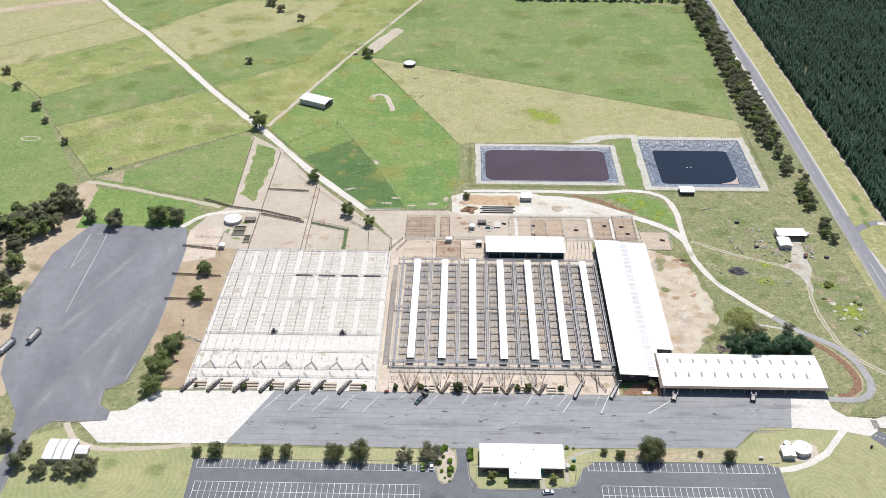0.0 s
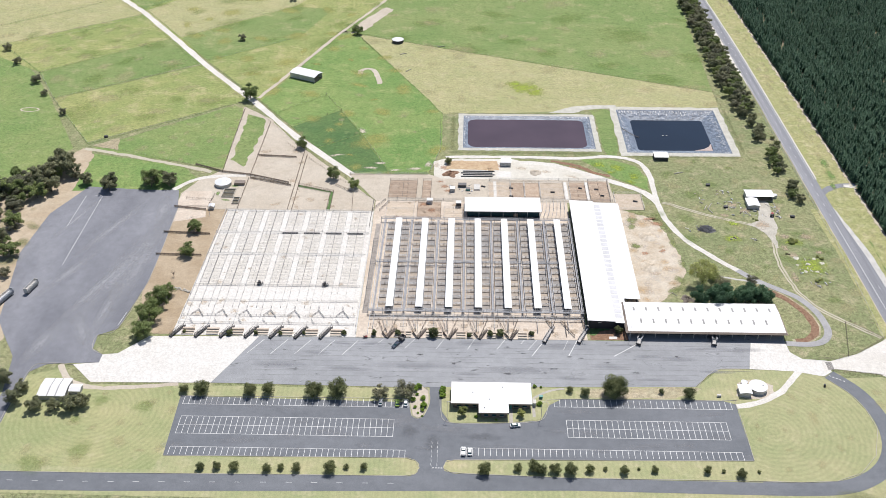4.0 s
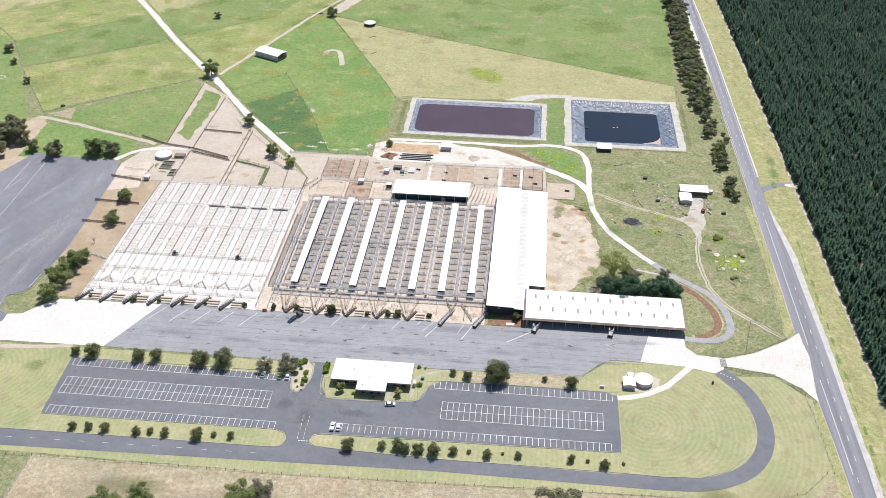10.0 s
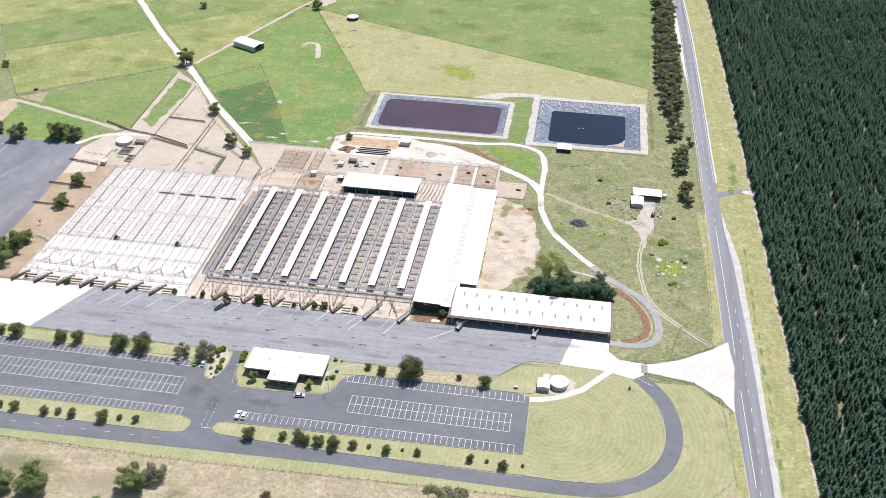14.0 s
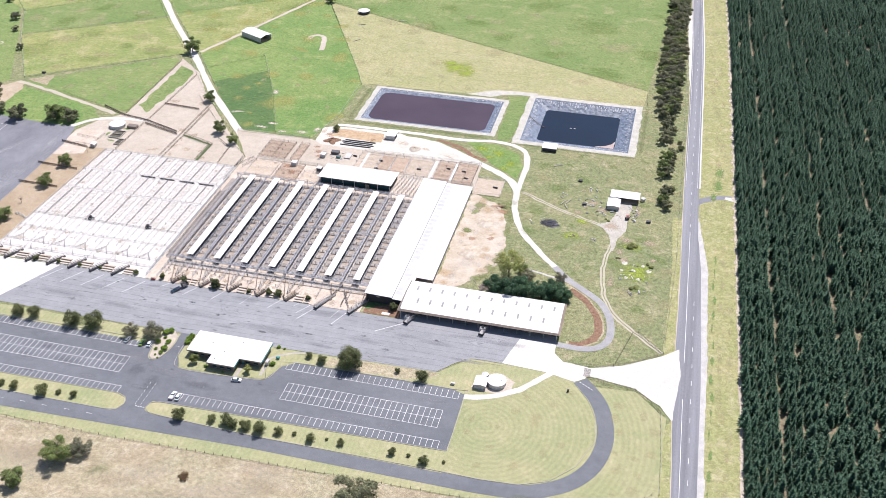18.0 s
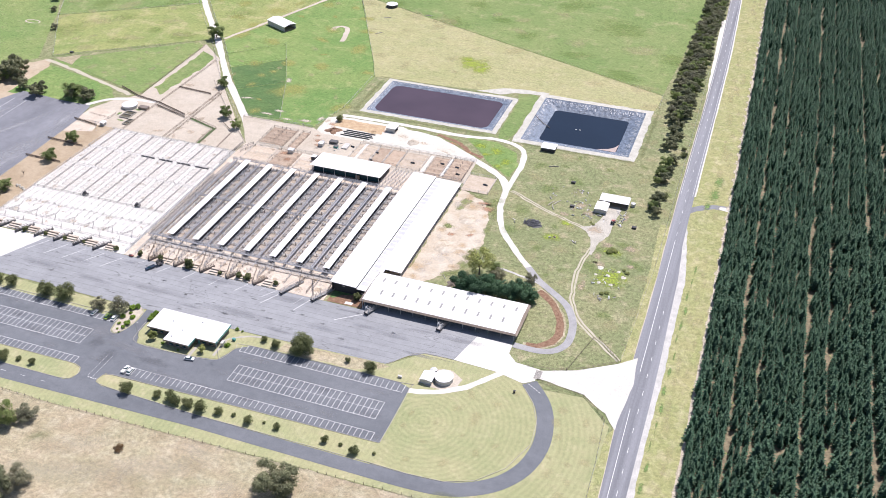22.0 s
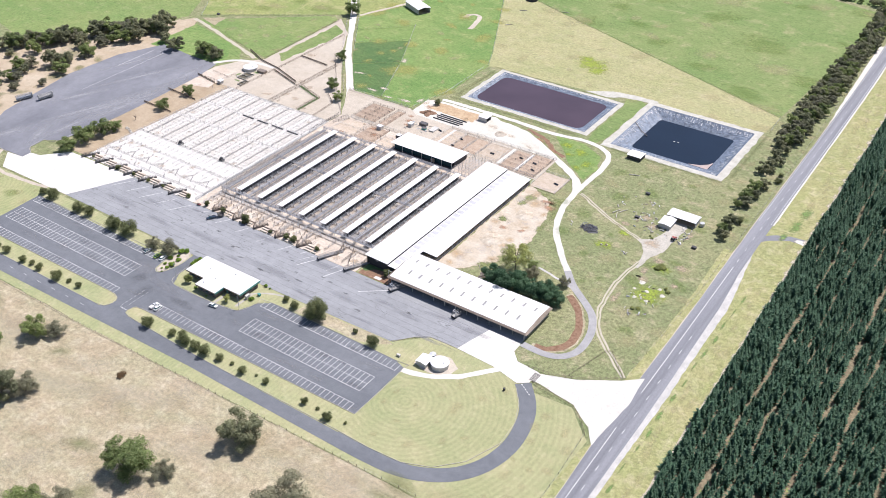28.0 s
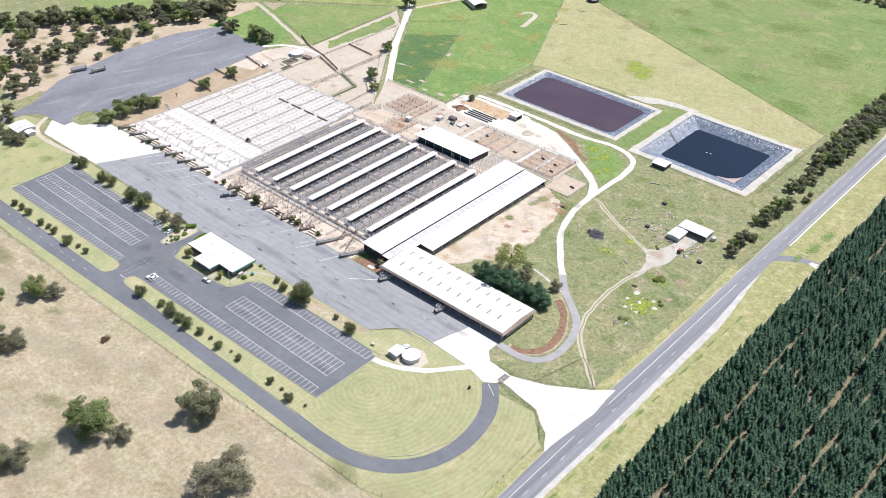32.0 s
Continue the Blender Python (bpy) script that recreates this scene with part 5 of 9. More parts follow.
def sale_shed():
    s = thing("sale_shed", "long open-sided shed under two white skillion roofs", "shed")
    high = lambda x, y: 6.3 - 0.035 * (x - 76.6)
    low = lambda x, y: 4.6 - 0.04 * (x - 90.2)
    roof_sheet(s, [(76.6, 351.8), (90.6, 351.8), (90.6, 467), (76.6, 467)], high, ROOF_X, "white ribbed upper roof")
    roof_sheet(s, [(90.2, 352.4), (97.4, 352.4), (97.4, 373), (105.9, 373), (105.9, 467.6), (90.2, 467.6)], low, ROOF_X, "white ribbed lower roof")
    for k in range(27):
        y = 356.5 + k * 4.05
        bm = bmesh.new()
        slab(bm, [(90.9, y), (94.6, y), (94.6, y + 2.9), (90.9, y + 2.9)], lambda x, y: low(x, y) + 0.01, lambda x, y: low(x, y) + 0.05)
        part("skylight", bm, SKY_PALE, s, "pale fibreglass roof sheet")
    part("clerestory", boxes((90.3, 90.45, 351.9, 466.9, 4.62, 5.6)), WALL_DARK, s, "dark wall between the two roofs")
    part("back_wall", boxes((77.2, 77.4, 352.6, 466.4, 0, 5.6)), WALL_DARK, s, "dark sheet wall")
    part("front_wall", boxes((77.4, 90.0, 353.4, 353.6, 0, 5.3)), WALL_DARK, s, "dark sheet front wall")
    part("front_wall_low", boxes((90.0, 96.6, 353.6, 353.8, 0, 4.4)), WALL_DARK, s, "dark sheet wall")
    part("notch_wall", boxes((97.2, 97.4, 368, 373.2, 0, 4.2)), WALL_DARK, s, "dark sheet wall")
    part("sign_board", boxes((82.2, 83.8, 353.25, 353.36, 3.6, 4.1)), WALL_PALE, s, "small pale sign board")
    part("far_wall", boxes((77.4, 105.5, 466.6, 466.8, 0, 4.0)), WALL_DARK, s, "dark sheet end wall")
    part("floor", boxes((77.4, 105.4, 353.8, 466.5, 0.0, 0.2)), DIRTY_CONCRETE, s, "stained concrete floor")
    posts(s, [(105.3, 374 + 7.1 * k) for k in range(14)], 0.2, 3.95, STEEL)
    posts(s, [(90.3, 354 + 7.1 * k) for k in range(16)], 0.2, 4.6, STEEL)
    rail = mesh_of("rail", boxes((-0.05, 0.05, 0, 92.5, -0.05, 0.05)), STEEL)
    for z in (0.6, 1.0, 1.4):
        put("rail", rail, s, Matrix.Translation((105.1, 374, z)))
    part("low_wall", boxes((104.9, 105.0, 374, 466.5, 0.2, 1.2)), WALL_DARK, s, "low dark side wall")


def loading_shed():
    s = thing("loading_shed", "long open-fronted shed with a white roof and taupe fascia", "shed")
    fn = lambda x, y: 4.6 + (0.9 - abs(y - 360) * 0.075)
    for y0, y1 in ((346.2, 360.0), (360.0, 369.4)):
        roof_sheet(s, [(96.2, y0), (173.4, y0), (173.4, y1), (96.2, y1)], fn, ROOF_Y, "white ribbed roof slope", 0.15, "roof_slope")
    for row, y in ((0, 352.0), (1, 361.6)):
        for k in range(12 if row else 11):
            x = 100.5 + k * 6.2 + (0 if row else 2.4)
            bm = bmesh.new()
            slab(bm, [(x, y), (x + 0.9, y), (x + 0.9, y + 3.4), (x, y + 3.4)], lambda a, b: fn(a, b) + 0.01, lambda a, b: fn(a, b) + 0.05)
            part("skylight", bm, SKYLIGHT, s, "weathered translucent sheet")
    top = [(96.0, 346.2), (173.4, 346.2), (173.4, 360.0), (173.4, 369.4), (96.0, 369.4), (96.0, 360.0)]
    low = [(94.9, 345.3), (174.5, 345.3), (174.6, 360.0), (174.5, 370.2), (94.9, 370.2), (94.8, 360.0)]
    for i, side in enumerate(("front", "east", "east", "back", "west", "west")):
        j = (i + 1) % 6
        bm = bmesh.new()
        outer = [bm.verts.new(p) for p in ((*top[i], fn(*top[i]) + 0.03), (*top[j], fn(*top[j]) + 0.03), (*low[j], 3.75), (*low[i], 3.75))]
        inner = [bm.verts.new((v.co.x + (134.7 - v.co.x) * 0.0015, v.co.y + (357.8 - v.co.y) * 0.01, v.co.z - 0.1)) for v in outer]
        bm.faces.new(outer)
        bm.faces.new(inner[::-1])
        for q in range(4):
            bm.faces.new((outer[q], inner[q], inner[(q + 1) % 4], outer[(q + 1) % 4]))
        bmesh.ops.recalc_face_normals(bm, faces=bm.faces)
        part("fascia_" + side, bm, FASCIA, s, "sloping taupe fascia sheet")
    part("back_wall", boxes((96.4, 173.2, 368.9, 369.1, 0, 4.6)), WALL_DARK, s, "dark sheet back wall")
    part("dock_floor", boxes((97.5, 173.0, 349.5, 368.8, 0, 1.1)), DIRTY_CONCRETE, s, "raised concrete dock floor")
    part("dock_wall", boxes((97.5, 173.0, 349.3, 349.48, 0, 1.25)), WALL_DARK, s, "dark dock front")
    posts(s, [(97.2 + k * 6.3, 346.6) for k in range(13)], 0, 3.85, WALL_PALE, 0.22)
    for k in range(12):
        part("rail_panel", boxes((97.6 + k * 6.3, 103.2 + k * 6.3, 349.6, 349.66, 1.5, 1.6), (97.6 + k * 6.3, 103.2 + k * 6.3, 349.6, 349.66, 2.0, 2.1)), STEEL, s, "steel rail between bays")


def ring_hut():
    s = thing("selling_hut", "open-fronted sale building with a white skillion roof", "shed")
    fn = lambda x, y: 4.9 - 0.06 * (y - 456)
    roof_sheet(s, [(14.6, 455.4), (59.8, 455.4), (59.8, 473.6), (14.6, 473.6)], fn, ROOF_Y, "white ribbed roof")
    part("back_wall", boxes((15.6, 58.8, 472.4, 472.6, 0, 3.7)), WALL_PALE, s, "pale back wall")
    part("glazed_front", boxes((16.4, 58.0, 457.4, 457.6, 0.4, 3.9)), GLASS_DARK, s, "dark glazed front")
    part("side_wall_west", boxes((15.6, 15.8, 459, 472.4, 0, 3.9)), WALL_DARK, s, "dark sheet side wall")
    part("side_wall_east", boxes((58.6, 58.8, 459, 472.4, 0, 3.9)), WALL_DARK, s, "dark sheet side wall")
    part("deck", boxes((15.8, 58.6, 455.8, 472.4, 0, 0.4)), WALL_DARK, s, "dark raised deck")
    part("office_box", boxes((43.6, 46.0, 456.4, 457.3, 0.4, 2.6)), FASCIA, s, "small booth under the roof")
    posts(s, [(16 + 7.1 * k, 456.2) for k in range(7)], 0.4, 4.7, STEEL, 0.22)


def office():
    s = thing("site_office", "low brick office with a white roof and teal fascia", "office building")
    outline = [(9.7, 307.6), (9.7, 293.3), (22.2, 293.3), (22.2, 287.4), (35.6, 287.4), (35.6, 293.3), (46.2, 293.3), (46.2, 307.6)]
    roof_sheet(s, outline, lambda x, y: 3.9, ROOF_X, "white flat sheet roof", 0.12)
    inset = [(10.8, 306.6), (10.8, 294.4), (23.2, 294.4), (23.2, 288.4), (34.6, 288.4), (34.6, 294.4), (45.2, 294.4), (45.2, 306.6)]
    bm = bmesh.new()
    slab(bm, inset, 0.0, 3.2)
    part("wall", bm, WALL_BRICK, s, "grey-brown brick walls")
    for i, (a, b) in enumerate(zip(outline, outline[1:] + outline[:1])):
        x0, x1, y0, y1 = min(a[0], b[0]), max(a[0], b[0]), min(a[1], b[1]), max(a[1], b[1])
        east = x0 == x1 and x0 > 30
        dx, dy = (0.08, 0) if x0 == x1 else (0, 0.08)
        part("fascia", boxes((x0 - dx, x1 + dx, y0 - dy, y1 + dy, 3.1 if not east else 2.9, 3.86)), TEAL if east else FASCIA, s, "teal fascia board" if east else "dark fascia board")
    for x, w in ((12.4, 2.0), (16.0, 1.6), (19.6, 1.6), (38.0, 2.2), (42.0, 2.0)):
        win = part("window", boxes((x, x + w, 294.28, 294.36, 1.0, 2.3)), GLASS_DARK, s, "dark window")
        part("window_frame", boxes((x - 0.1, x + w + 0.1, 294.24, 294.34, 0.9, 1.0), (x - 0.1, x + w + 0.1, 294.24, 294.34, 2.3, 2.4)), WALL_PALE, win, "pale frame")
    for x in (24.6, 28.2, 31.6):
        win = part("window", boxes((x, x + 1.8, 288.28, 288.36, 1.0, 2.3)), GLASS_DARK, s, "dark window")
        part("window_frame", boxes((x - 0.1, x + 1.9, 288.24, 288.34, 0.9, 1.0)), WALL_PALE, win, "pale sill")
    for y in (296.5, 300.5, 304):
        part("window", boxes((45.24, 45.3, y, y + 1.8, 1.0, 2.3)), GLASS_DARK, s, "dark window")
    part("door", boxes((36.2, 37.2, 294.26, 294.36, 0, 2.1)), TEAL, s, "teal door")
    for x, y in ((19.4, 300.4), (27.0, 296), (24.6, 290.4), (33, 304)):
        part("roof_vent", boxes((x, x + 0.4, y, y + 0.4, 3.9, 4.4)), STEEL, s, "small metal vent")
    part("path", boxes((35.9, 37.5, 285.2, 294.2, 0.12, 0.16)), KERB, s, "concrete path to the door")


sale_shed()
loading_shed()
ring_hut()
office()


# ---- smaller buildings ----
def gable_shed(name, label, x0, x1, y0, y1, h, rise, roof_mat, wall_mat, along="x", open_end=None):
    s = thing(name, label, "shed")
    if along == "x":
        mid = (y0 + y1) / 2
        fn = lambda x, y: h + rise * (1 - abs(y - mid) / ((y1 - y0) / 2))
        slopes = ([(x0 - 0.4, y0 - 0.4), (x1 + 0.4, y0 - 0.4), (x1 + 0.4, mid), (x0 - 0.4, mid)], [(x0 - 0.4, mid), (x1 + 0.4, mid), (x1 + 0.4, y1 + 0.4), (x0 - 0.4, y1 + 0.4)])
    else:
        mid = (x0 + x1) / 2
        fn = lambda x, y: h + rise * (1 - abs(x - mid) / ((x1 - x0) / 2))
        slopes = ([(x0 - 0.4, y0 - 0.4), (mid, y0 - 0.4), (mid, y1 + 0.4), (x0 - 0.4, y1 + 0.4)], [(mid, y0 - 0.4), (x1 + 0.4, y0 - 0.4), (x1 + 0.4, y1 + 0.4), (mid, y1 + 0.4)])
    for sl in slopes:
        roof_sheet(s, sl, fn, roof_mat, "ribbed roof slope", 0.1, "roof_slope")
    walls = {"west": (x0, x0 + 0.15, y0, y1), "east": (x1 - 0.15, x1, y0, y1), "south": (x0 + 0.15, x1 - 0.15, y0, y0 + 0.15), "north": (x0 + 0.15, x1 - 0.15, y1 - 0.15, y1)}
    for side, (a, b, c, d) in walls.items():
        if side == open_end:
            continue
        bm = bmesh.new()
        n = 6
        if side in ("west", "east"):
            ys = [c + (d - c) * k / n for k in range(n + 1)]
            slab(bm, [(a, q) for q in ys] + [(b, q) for q in ys[::-1]], 0, lambda x, y: fn(x, y) - 0.12)
        else:
            xs = [a + (b - a) * k / n for k in range(n + 1)]
            slab(bm, [(q, c) for q in xs] + [(q, d) for q in xs[::-1]], 0, lambda x, y: fn(x, y) - 0.12)
        part("wall", bm, wall_mat, s)
    part("floor", boxes((x0 + 0.2, x1 - 0.2, y0 + 0.2, y1 - 0.2, 0, 0.12)), EARTH, s, "earth floor")
    return s


barn = gable_shed("hay_barn", "white-roofed hay barn open at one end", -11, 11, -5.4, 5.4, 4.2, 1.0, ROOF_Y, WALL_PALE, "x", "east")
barn.matrix_basis = Matrix.Translation((-107, 653.8, 0)) @ Matrix.Rotation(radians(-26), 4, "Z")
cottage = gable_shed("cottage", "small cottage with a white sheet roof", -179.4, -167.2, 295.2, 306.6, 2.8, 0.8, ROOF_Y, WALL_PALE, "x")
for x in (-175.2, -171.4):
    for y0, y1 in ((294.9, 300.8), (301.0, 306.9)):
        bm = bmesh.new()
        slab(bm, [(x, y0), (x + 0.45, y0), (x + 0.45, y1), (x, y1)], lambda a, b: 2.81 + 0.8 * (1 - abs(b - 300.9) / 5.7), lambda a, b: 2.86 + 0.8 * (1 - abs(b - 300.9) / 5.7))
        part("roof_light", bm, SKYLIGHT, cottage, "grey translucent roof strip")
gable_shed("cottage_annex", "small white-roofed annex beside the cottage", -166.2, -161.4, 299.0, 303.4, 2.4, 0.6, ROOF_Y, WALL_PALE, "x")
gable_shed("pump_house", "small pump house with a white roof by the pond", 137.5, 146, 528.5, 535.5, 2.6, 0.4, ROOF_Y, WALL_DARK, "x")
gable_shed("tractor_shed", "white-roofed tractor shed open to the south", 185, 201, 479, 486.5, 3.4, 0.5, ROOF_Y, WALL_PALE, "x", "south")
gable_shed("store_hut", "small white-roofed store beside the tractor shed", 184, 190.6, 469.5, 478, 2.6, 0.5, ROOF_Y, WALL_PALE, "y")
gable_shed("tank_hut", "small hut with a white roof beside the water tank", 142.2, 147.2, 304.6, 310.2, 2.5, 0.5, ROOF_Y, WALL_PALE, "y")
gable_shed("toilet_hut", "small pale hut on the concrete pad", -138.2, -135.4, 461.6, 464.6, 2.4, 0.4, ROOF_OLD, WALL_PALE, "y")


def round_tank(name, label, x, y, r, h, roof_mat, wall_mat):
    t = thing(name, label, "water tank", Matrix.Translation((x, y, 0)))
    bm = bmesh.new()
    bmesh.ops.create_cone(bm, cap_ends=True, segments=40, radius1=r, radius2=r, depth=h, matrix=Matrix.Translation((0, 0, h / 2)))
    part("wall", bm, wall_mat, t)
    bm = bmesh.new()
    bmesh.ops.create_cone(bm, cap_ends=True, segments=40, radius1=r * 1.04, radius2=r * 0.12, depth=r * 0.14, matrix=Matrix.Translation((0, 0, h + r * 0.07)))
    part("roof", bm, roof_mat, t, "low conical roof")
    part("hatch", boxes((r * 0.4, r * 0.4 + 0.7, -0.35, 0.35, h + 0.05, h + r * 0.12)), STEEL, t, "small hatch")
    bm = bmesh.new()
    tube(bm, [(r + 0.1, 0, 0), (r + 0.1, 0, h)], [0.07, 0.07])
    part("pipe", bm, STEEL, t, "down pipe")
    return t


round_tank("water_tank", "broad round pale tank with a white roof", 151.4, 309.8, 4.1, 2.4, ROOF_OLD, WALL_PALE)
round_tank("water_tank", "small dark round tank behind a hut", 145.6, 312.6, 1.5, 2.2, STEEL, WALL_DARK)
round_tank("water_tank", "round concrete tank with a white roof", -136, 491.5, 5.0, 2.2, ROOF_OLD, WALL_PALE)
round_tank("water_tank", "round white stock tank in the pasture", -42, 725, 4.6, 2.4, ROOF_OLD, WALL_DARK)
round_tank("water_tank", "small grey tank beside the tractor shed", 203.2, 483.5, 1.3, 2.0, STEEL, WALL_PALE)
sheet("tank_surround", [(145, 303.5), (158, 304), (159, 313), (152, 316.5), (143, 314), (141, 305)], 0.07, SAND, "bare earth round the tanks", "earth", 0.8)

# ---- fences and rails ----
SHARED = {}


def bar_mesh(kind, dims, material):
    key = (kind, dims, material.name)
    if key not in SHARED:
        SHARED[key] = mesh_of(kind, boxes(dims), material)
    return SHARED[key]


def rail_fence(name, label, a, b, h, rails, step, material, group="", thick=0.09, category="fence", z=0.12, post_material=None, lone=False):
    """A fence from a to b: posts and rails, each a part of its own."""
    a, b = Vector(a), Vector(b)
    d = b - a
    n = max(1, round(d.length / step))
    f = thing(name, label, category, Matrix.Translation((a.x, a.y, z)) @ Matrix.Rotation(math.atan2(d.y, d.x), 4, "Z"), group)
    pm = bar_mesh("post", (-0.07, 0.07, -0.07, 0.07, 0, h + 0.1), post_material or material)
    for k in range(n + 1):
        put("post", pm, f, Matrix.Translation((d.length * k / n, 0, 0)))
    rm = bar_mesh("rail", (0, 1, -thick / 2, thick / 2, -thick / 2, thick / 2), material)
    for k in range(rails):
        put("rail", rm, f, Matrix.Translation((0, 0, h * (k + 1) / rails)) @ Matrix.Diagonal((d.length, 1, 1, 1)))
    return f


def wire_fence(label, pts, step=11.0, h=1.25, group="pasture fences", material=None):
    """A post and wire fence along pts: every post a part, thin wires between."""
    f = thing("wire_fence", label, "fence", Matrix.Translation((pts[0][0], pts[0][1], 0)), group)
    pm = bar_mesh("fence_post", (-0.075, 0.075, -0.075, 0.075, 0, h), material or TIMBER)
    o = Vector(pts[0])
    line = []
    for p, q in zip(pts, pts[1:]):
        p, q = Vector(p) - o, Vector(q) - o
        n = max(1, round((q - p).length / step))
        line += [p.lerp(q, k / n) for k in range(n)]
    line.append(Vector(pts[-1]) - o)
    for p in line:
        put("post", pm, f, Matrix.Translation((p.x, p.y, 0)))
    bm = bmesh.new()
    for p, q in zip(line, line[1:]):
        u = (q - p).normalized() * 0.0
        s = Vector((-(q - p).y, (q - p).x)).normalized() * 0.018
        for z in (h * 0.35, h * 0.65, h * 0.92):
            v = [bm.verts.new((w.x, w.y, zz)) for w, zz in ((p + s, z), (q + s, z), (q - s, z + 0.04), (p - s, z + 0.04))]
            bm.faces.new(v)
    tagged(part("wire", bm, STEEL, f, "thin strained wire"), kind="stuff")
    return f


# ---- cattle yards ----
COVER_X = [-23.4 + 15.25 * i for i in range(7)]
BLOCKS = [(365.6, 405.2), (408.9, 448.5)]
ROW = 5.657


def pen_floor_material():
    m, n, l, p = nodes_of("pen_floor")
    tc = n.new("ShaderNodeTexCoord").outputs["Object"]
    oi = n.new("ShaderNodeObjectInfo")
    col = mix(n, l, ramp(n, l, oi.outputs["Random"], 0.1, 1.0), (0.28, 0.264, 0.25), (0.42, 0.355, 0.285))
    col = mix(n, l, 1.0, col, mix(n, l, ramp(n, l, noise_node(n, l, tc, 0.5, 5, 0.7), 0.3, 0.7), (0.78,) * 3, (1.2,) * 3), "MULTIPLY")
    finish(n, l, p, col, 0.95, 0, 0.2, noise_node(n, l, tc, 3.0))
    return m


PEN_FLOOR = pen_floor_material()
PEN_TAN = plain("tan_pen_floor", (0.47, 0.385, 0.29), 0.95, c2=(0.56, 0.475, 0.38), s1=0.3, s2=2.0, rnd=0.1)
PEN_BROWN = plain("brown_pen_floor", (0.37, 0.275, 0.20), 0.95, c2=(0.47, 0.375, 0.285), s1=0.3, s2=2.0, rnd=0.15)


def cattle_yards():
    floor = thing("pen_floors", "grey and tan pen floors of the cattle yards", "floor", kind="structure")
    fm = bar_mesh("pen_floor", (0, 4.15, 0, ROW - 0.2, 0.13, 0.16), PEN_FLOOR)
    bm = bmesh.new()
    for k in range(5):
        z = 0.3 + k * 0.32
        box(bm, 0, 4.2, -0.05, 0.05, z, z + 0.09)
    for x in (0.0, 2.75, 4.15):
        box(bm, x - 0.05, x + 0.05, -0.05, 0.05, 0, 1.8)
    rails = mesh_of("gate_rails", bm, STEEL)
    latch = mesh_of("latch_post", boxes((-0.05, 0.05, -0.3, 0.1, 0, 1.7)), TIMBER)
    gate = None
    for cx in COVER_X:
        for side in (-1, 1):
            x0 = cx + (2.0 if side > 0 else -6.2)
            for y0, y1 in BLOCKS:
                for k in range(8):
                    y = y0 + k * ROW
                    if k < 7:
                        put("floor_slab", fm, floor, Matrix.Translation((x0 + 0.02, y + 0.1, 0)))
                    m = Matrix.Translation((x0, y, 0.16))
                    if gate is None:
                        gate = thing("pen_gate", "steel rail gate panel across a cattle pen", "gate", m, "cattle pen gates")
                        tagged(put("gate_panel", rails, gate), kind="stuff")
                        put("latch_post", latch, gate, Matrix.Translation((2.1, 0, 0)), "dark latch post")
                    else:
                        copy_thing(gate, m)
                for x in (x0, x0 + 4.2):
                    rail_fence("pen_fence", "galvanised rail fence along the cattle pens", (x, y0), (x, y1), 1.7, 4, ROW * 1.4, PEN_STEEL, "cattle pen fences")


# Walkway floor under the pen covers: the roof's deep shade is in its colour.
SHADED_FLOOR = plain("shade_dark_floor", (0.06, 0.06, 0.07), 0.8, c2=(0.10, 0.095, 0.095), s1=0.5, s2=2.0)


def pen_cover(cx):
    c = thing("pen_cover", "long narrow white roof over a walkway between pens", "roofed walkway", group="pen covers")
    fn = lambda x, y: 3.7 - 0.05 * abs(x - cx)
    for a, b in ((cx - 1.85, cx), (cx, cx + 1.85)):
        roof_sheet(c, [(a, 364.6), (b, 364.6), (b, 449.6), (a, 449.6)], fn, ROOF_Y, "white ribbed roof slope", 0.1, "roof_slope")
    # The deck takes the dark steel so the space below the cover reads as shaded.
    part("catwalk", boxes((cx - 0.7, cx + 0.7, 364.8, 449.4, 1.3, 1.42)), DARK_STEEL, c, "raised steel catwalk darkened for the shade under the roof")
    part("top_rail", boxes((cx - 0.75, cx - 0.68, 365.0, 449.2, 2.3, 2.38), (cx + 0.68, cx + 0.75, 365.0, 449.2, 2.3, 2.38)), STEEL, c, "catwalk handrail")
    # Near-black colour deepens the shade seen under the roof.
    part("shade_floor", boxes((cx - 1.95, cx + 1.95, 365.0, 449.2, 0.13, 0.15)), SHADED_FLOOR, c, "walkway floor coloured dark for the shade under the roof")
    posts(c, [(cx + s * 1.3, 366 + 8.2 * k) for k in range(11) for s in (-1, 1)], 0.15, 3.55, STEEL, 0.12)
    part("notch_post", boxes((cx - 0.25, cx + 0.25, 363.9, 364.7, 0.2, 2.6)), DARK_STEEL, c, "dark end post")
    part("end_gate", boxes((cx - 1.8, cx + 1.8, 364.2, 364.28, 1.0, 1.1), (cx - 1.8, cx + 1.8, 364.2, 364.28, 1.5, 1.6), (cx - 1.8, cx + 1.8, 364.2, 364.28, 0.5, 0.6)), STEEL, c, "steel end gate")


MESH_DECK = plain("steel_mesh_deck", (0.25, 0.255, 0.27), 0.7, 0.2, c2=(0.34, 0.345, 0.36), s1=1.2, s2=5.0)


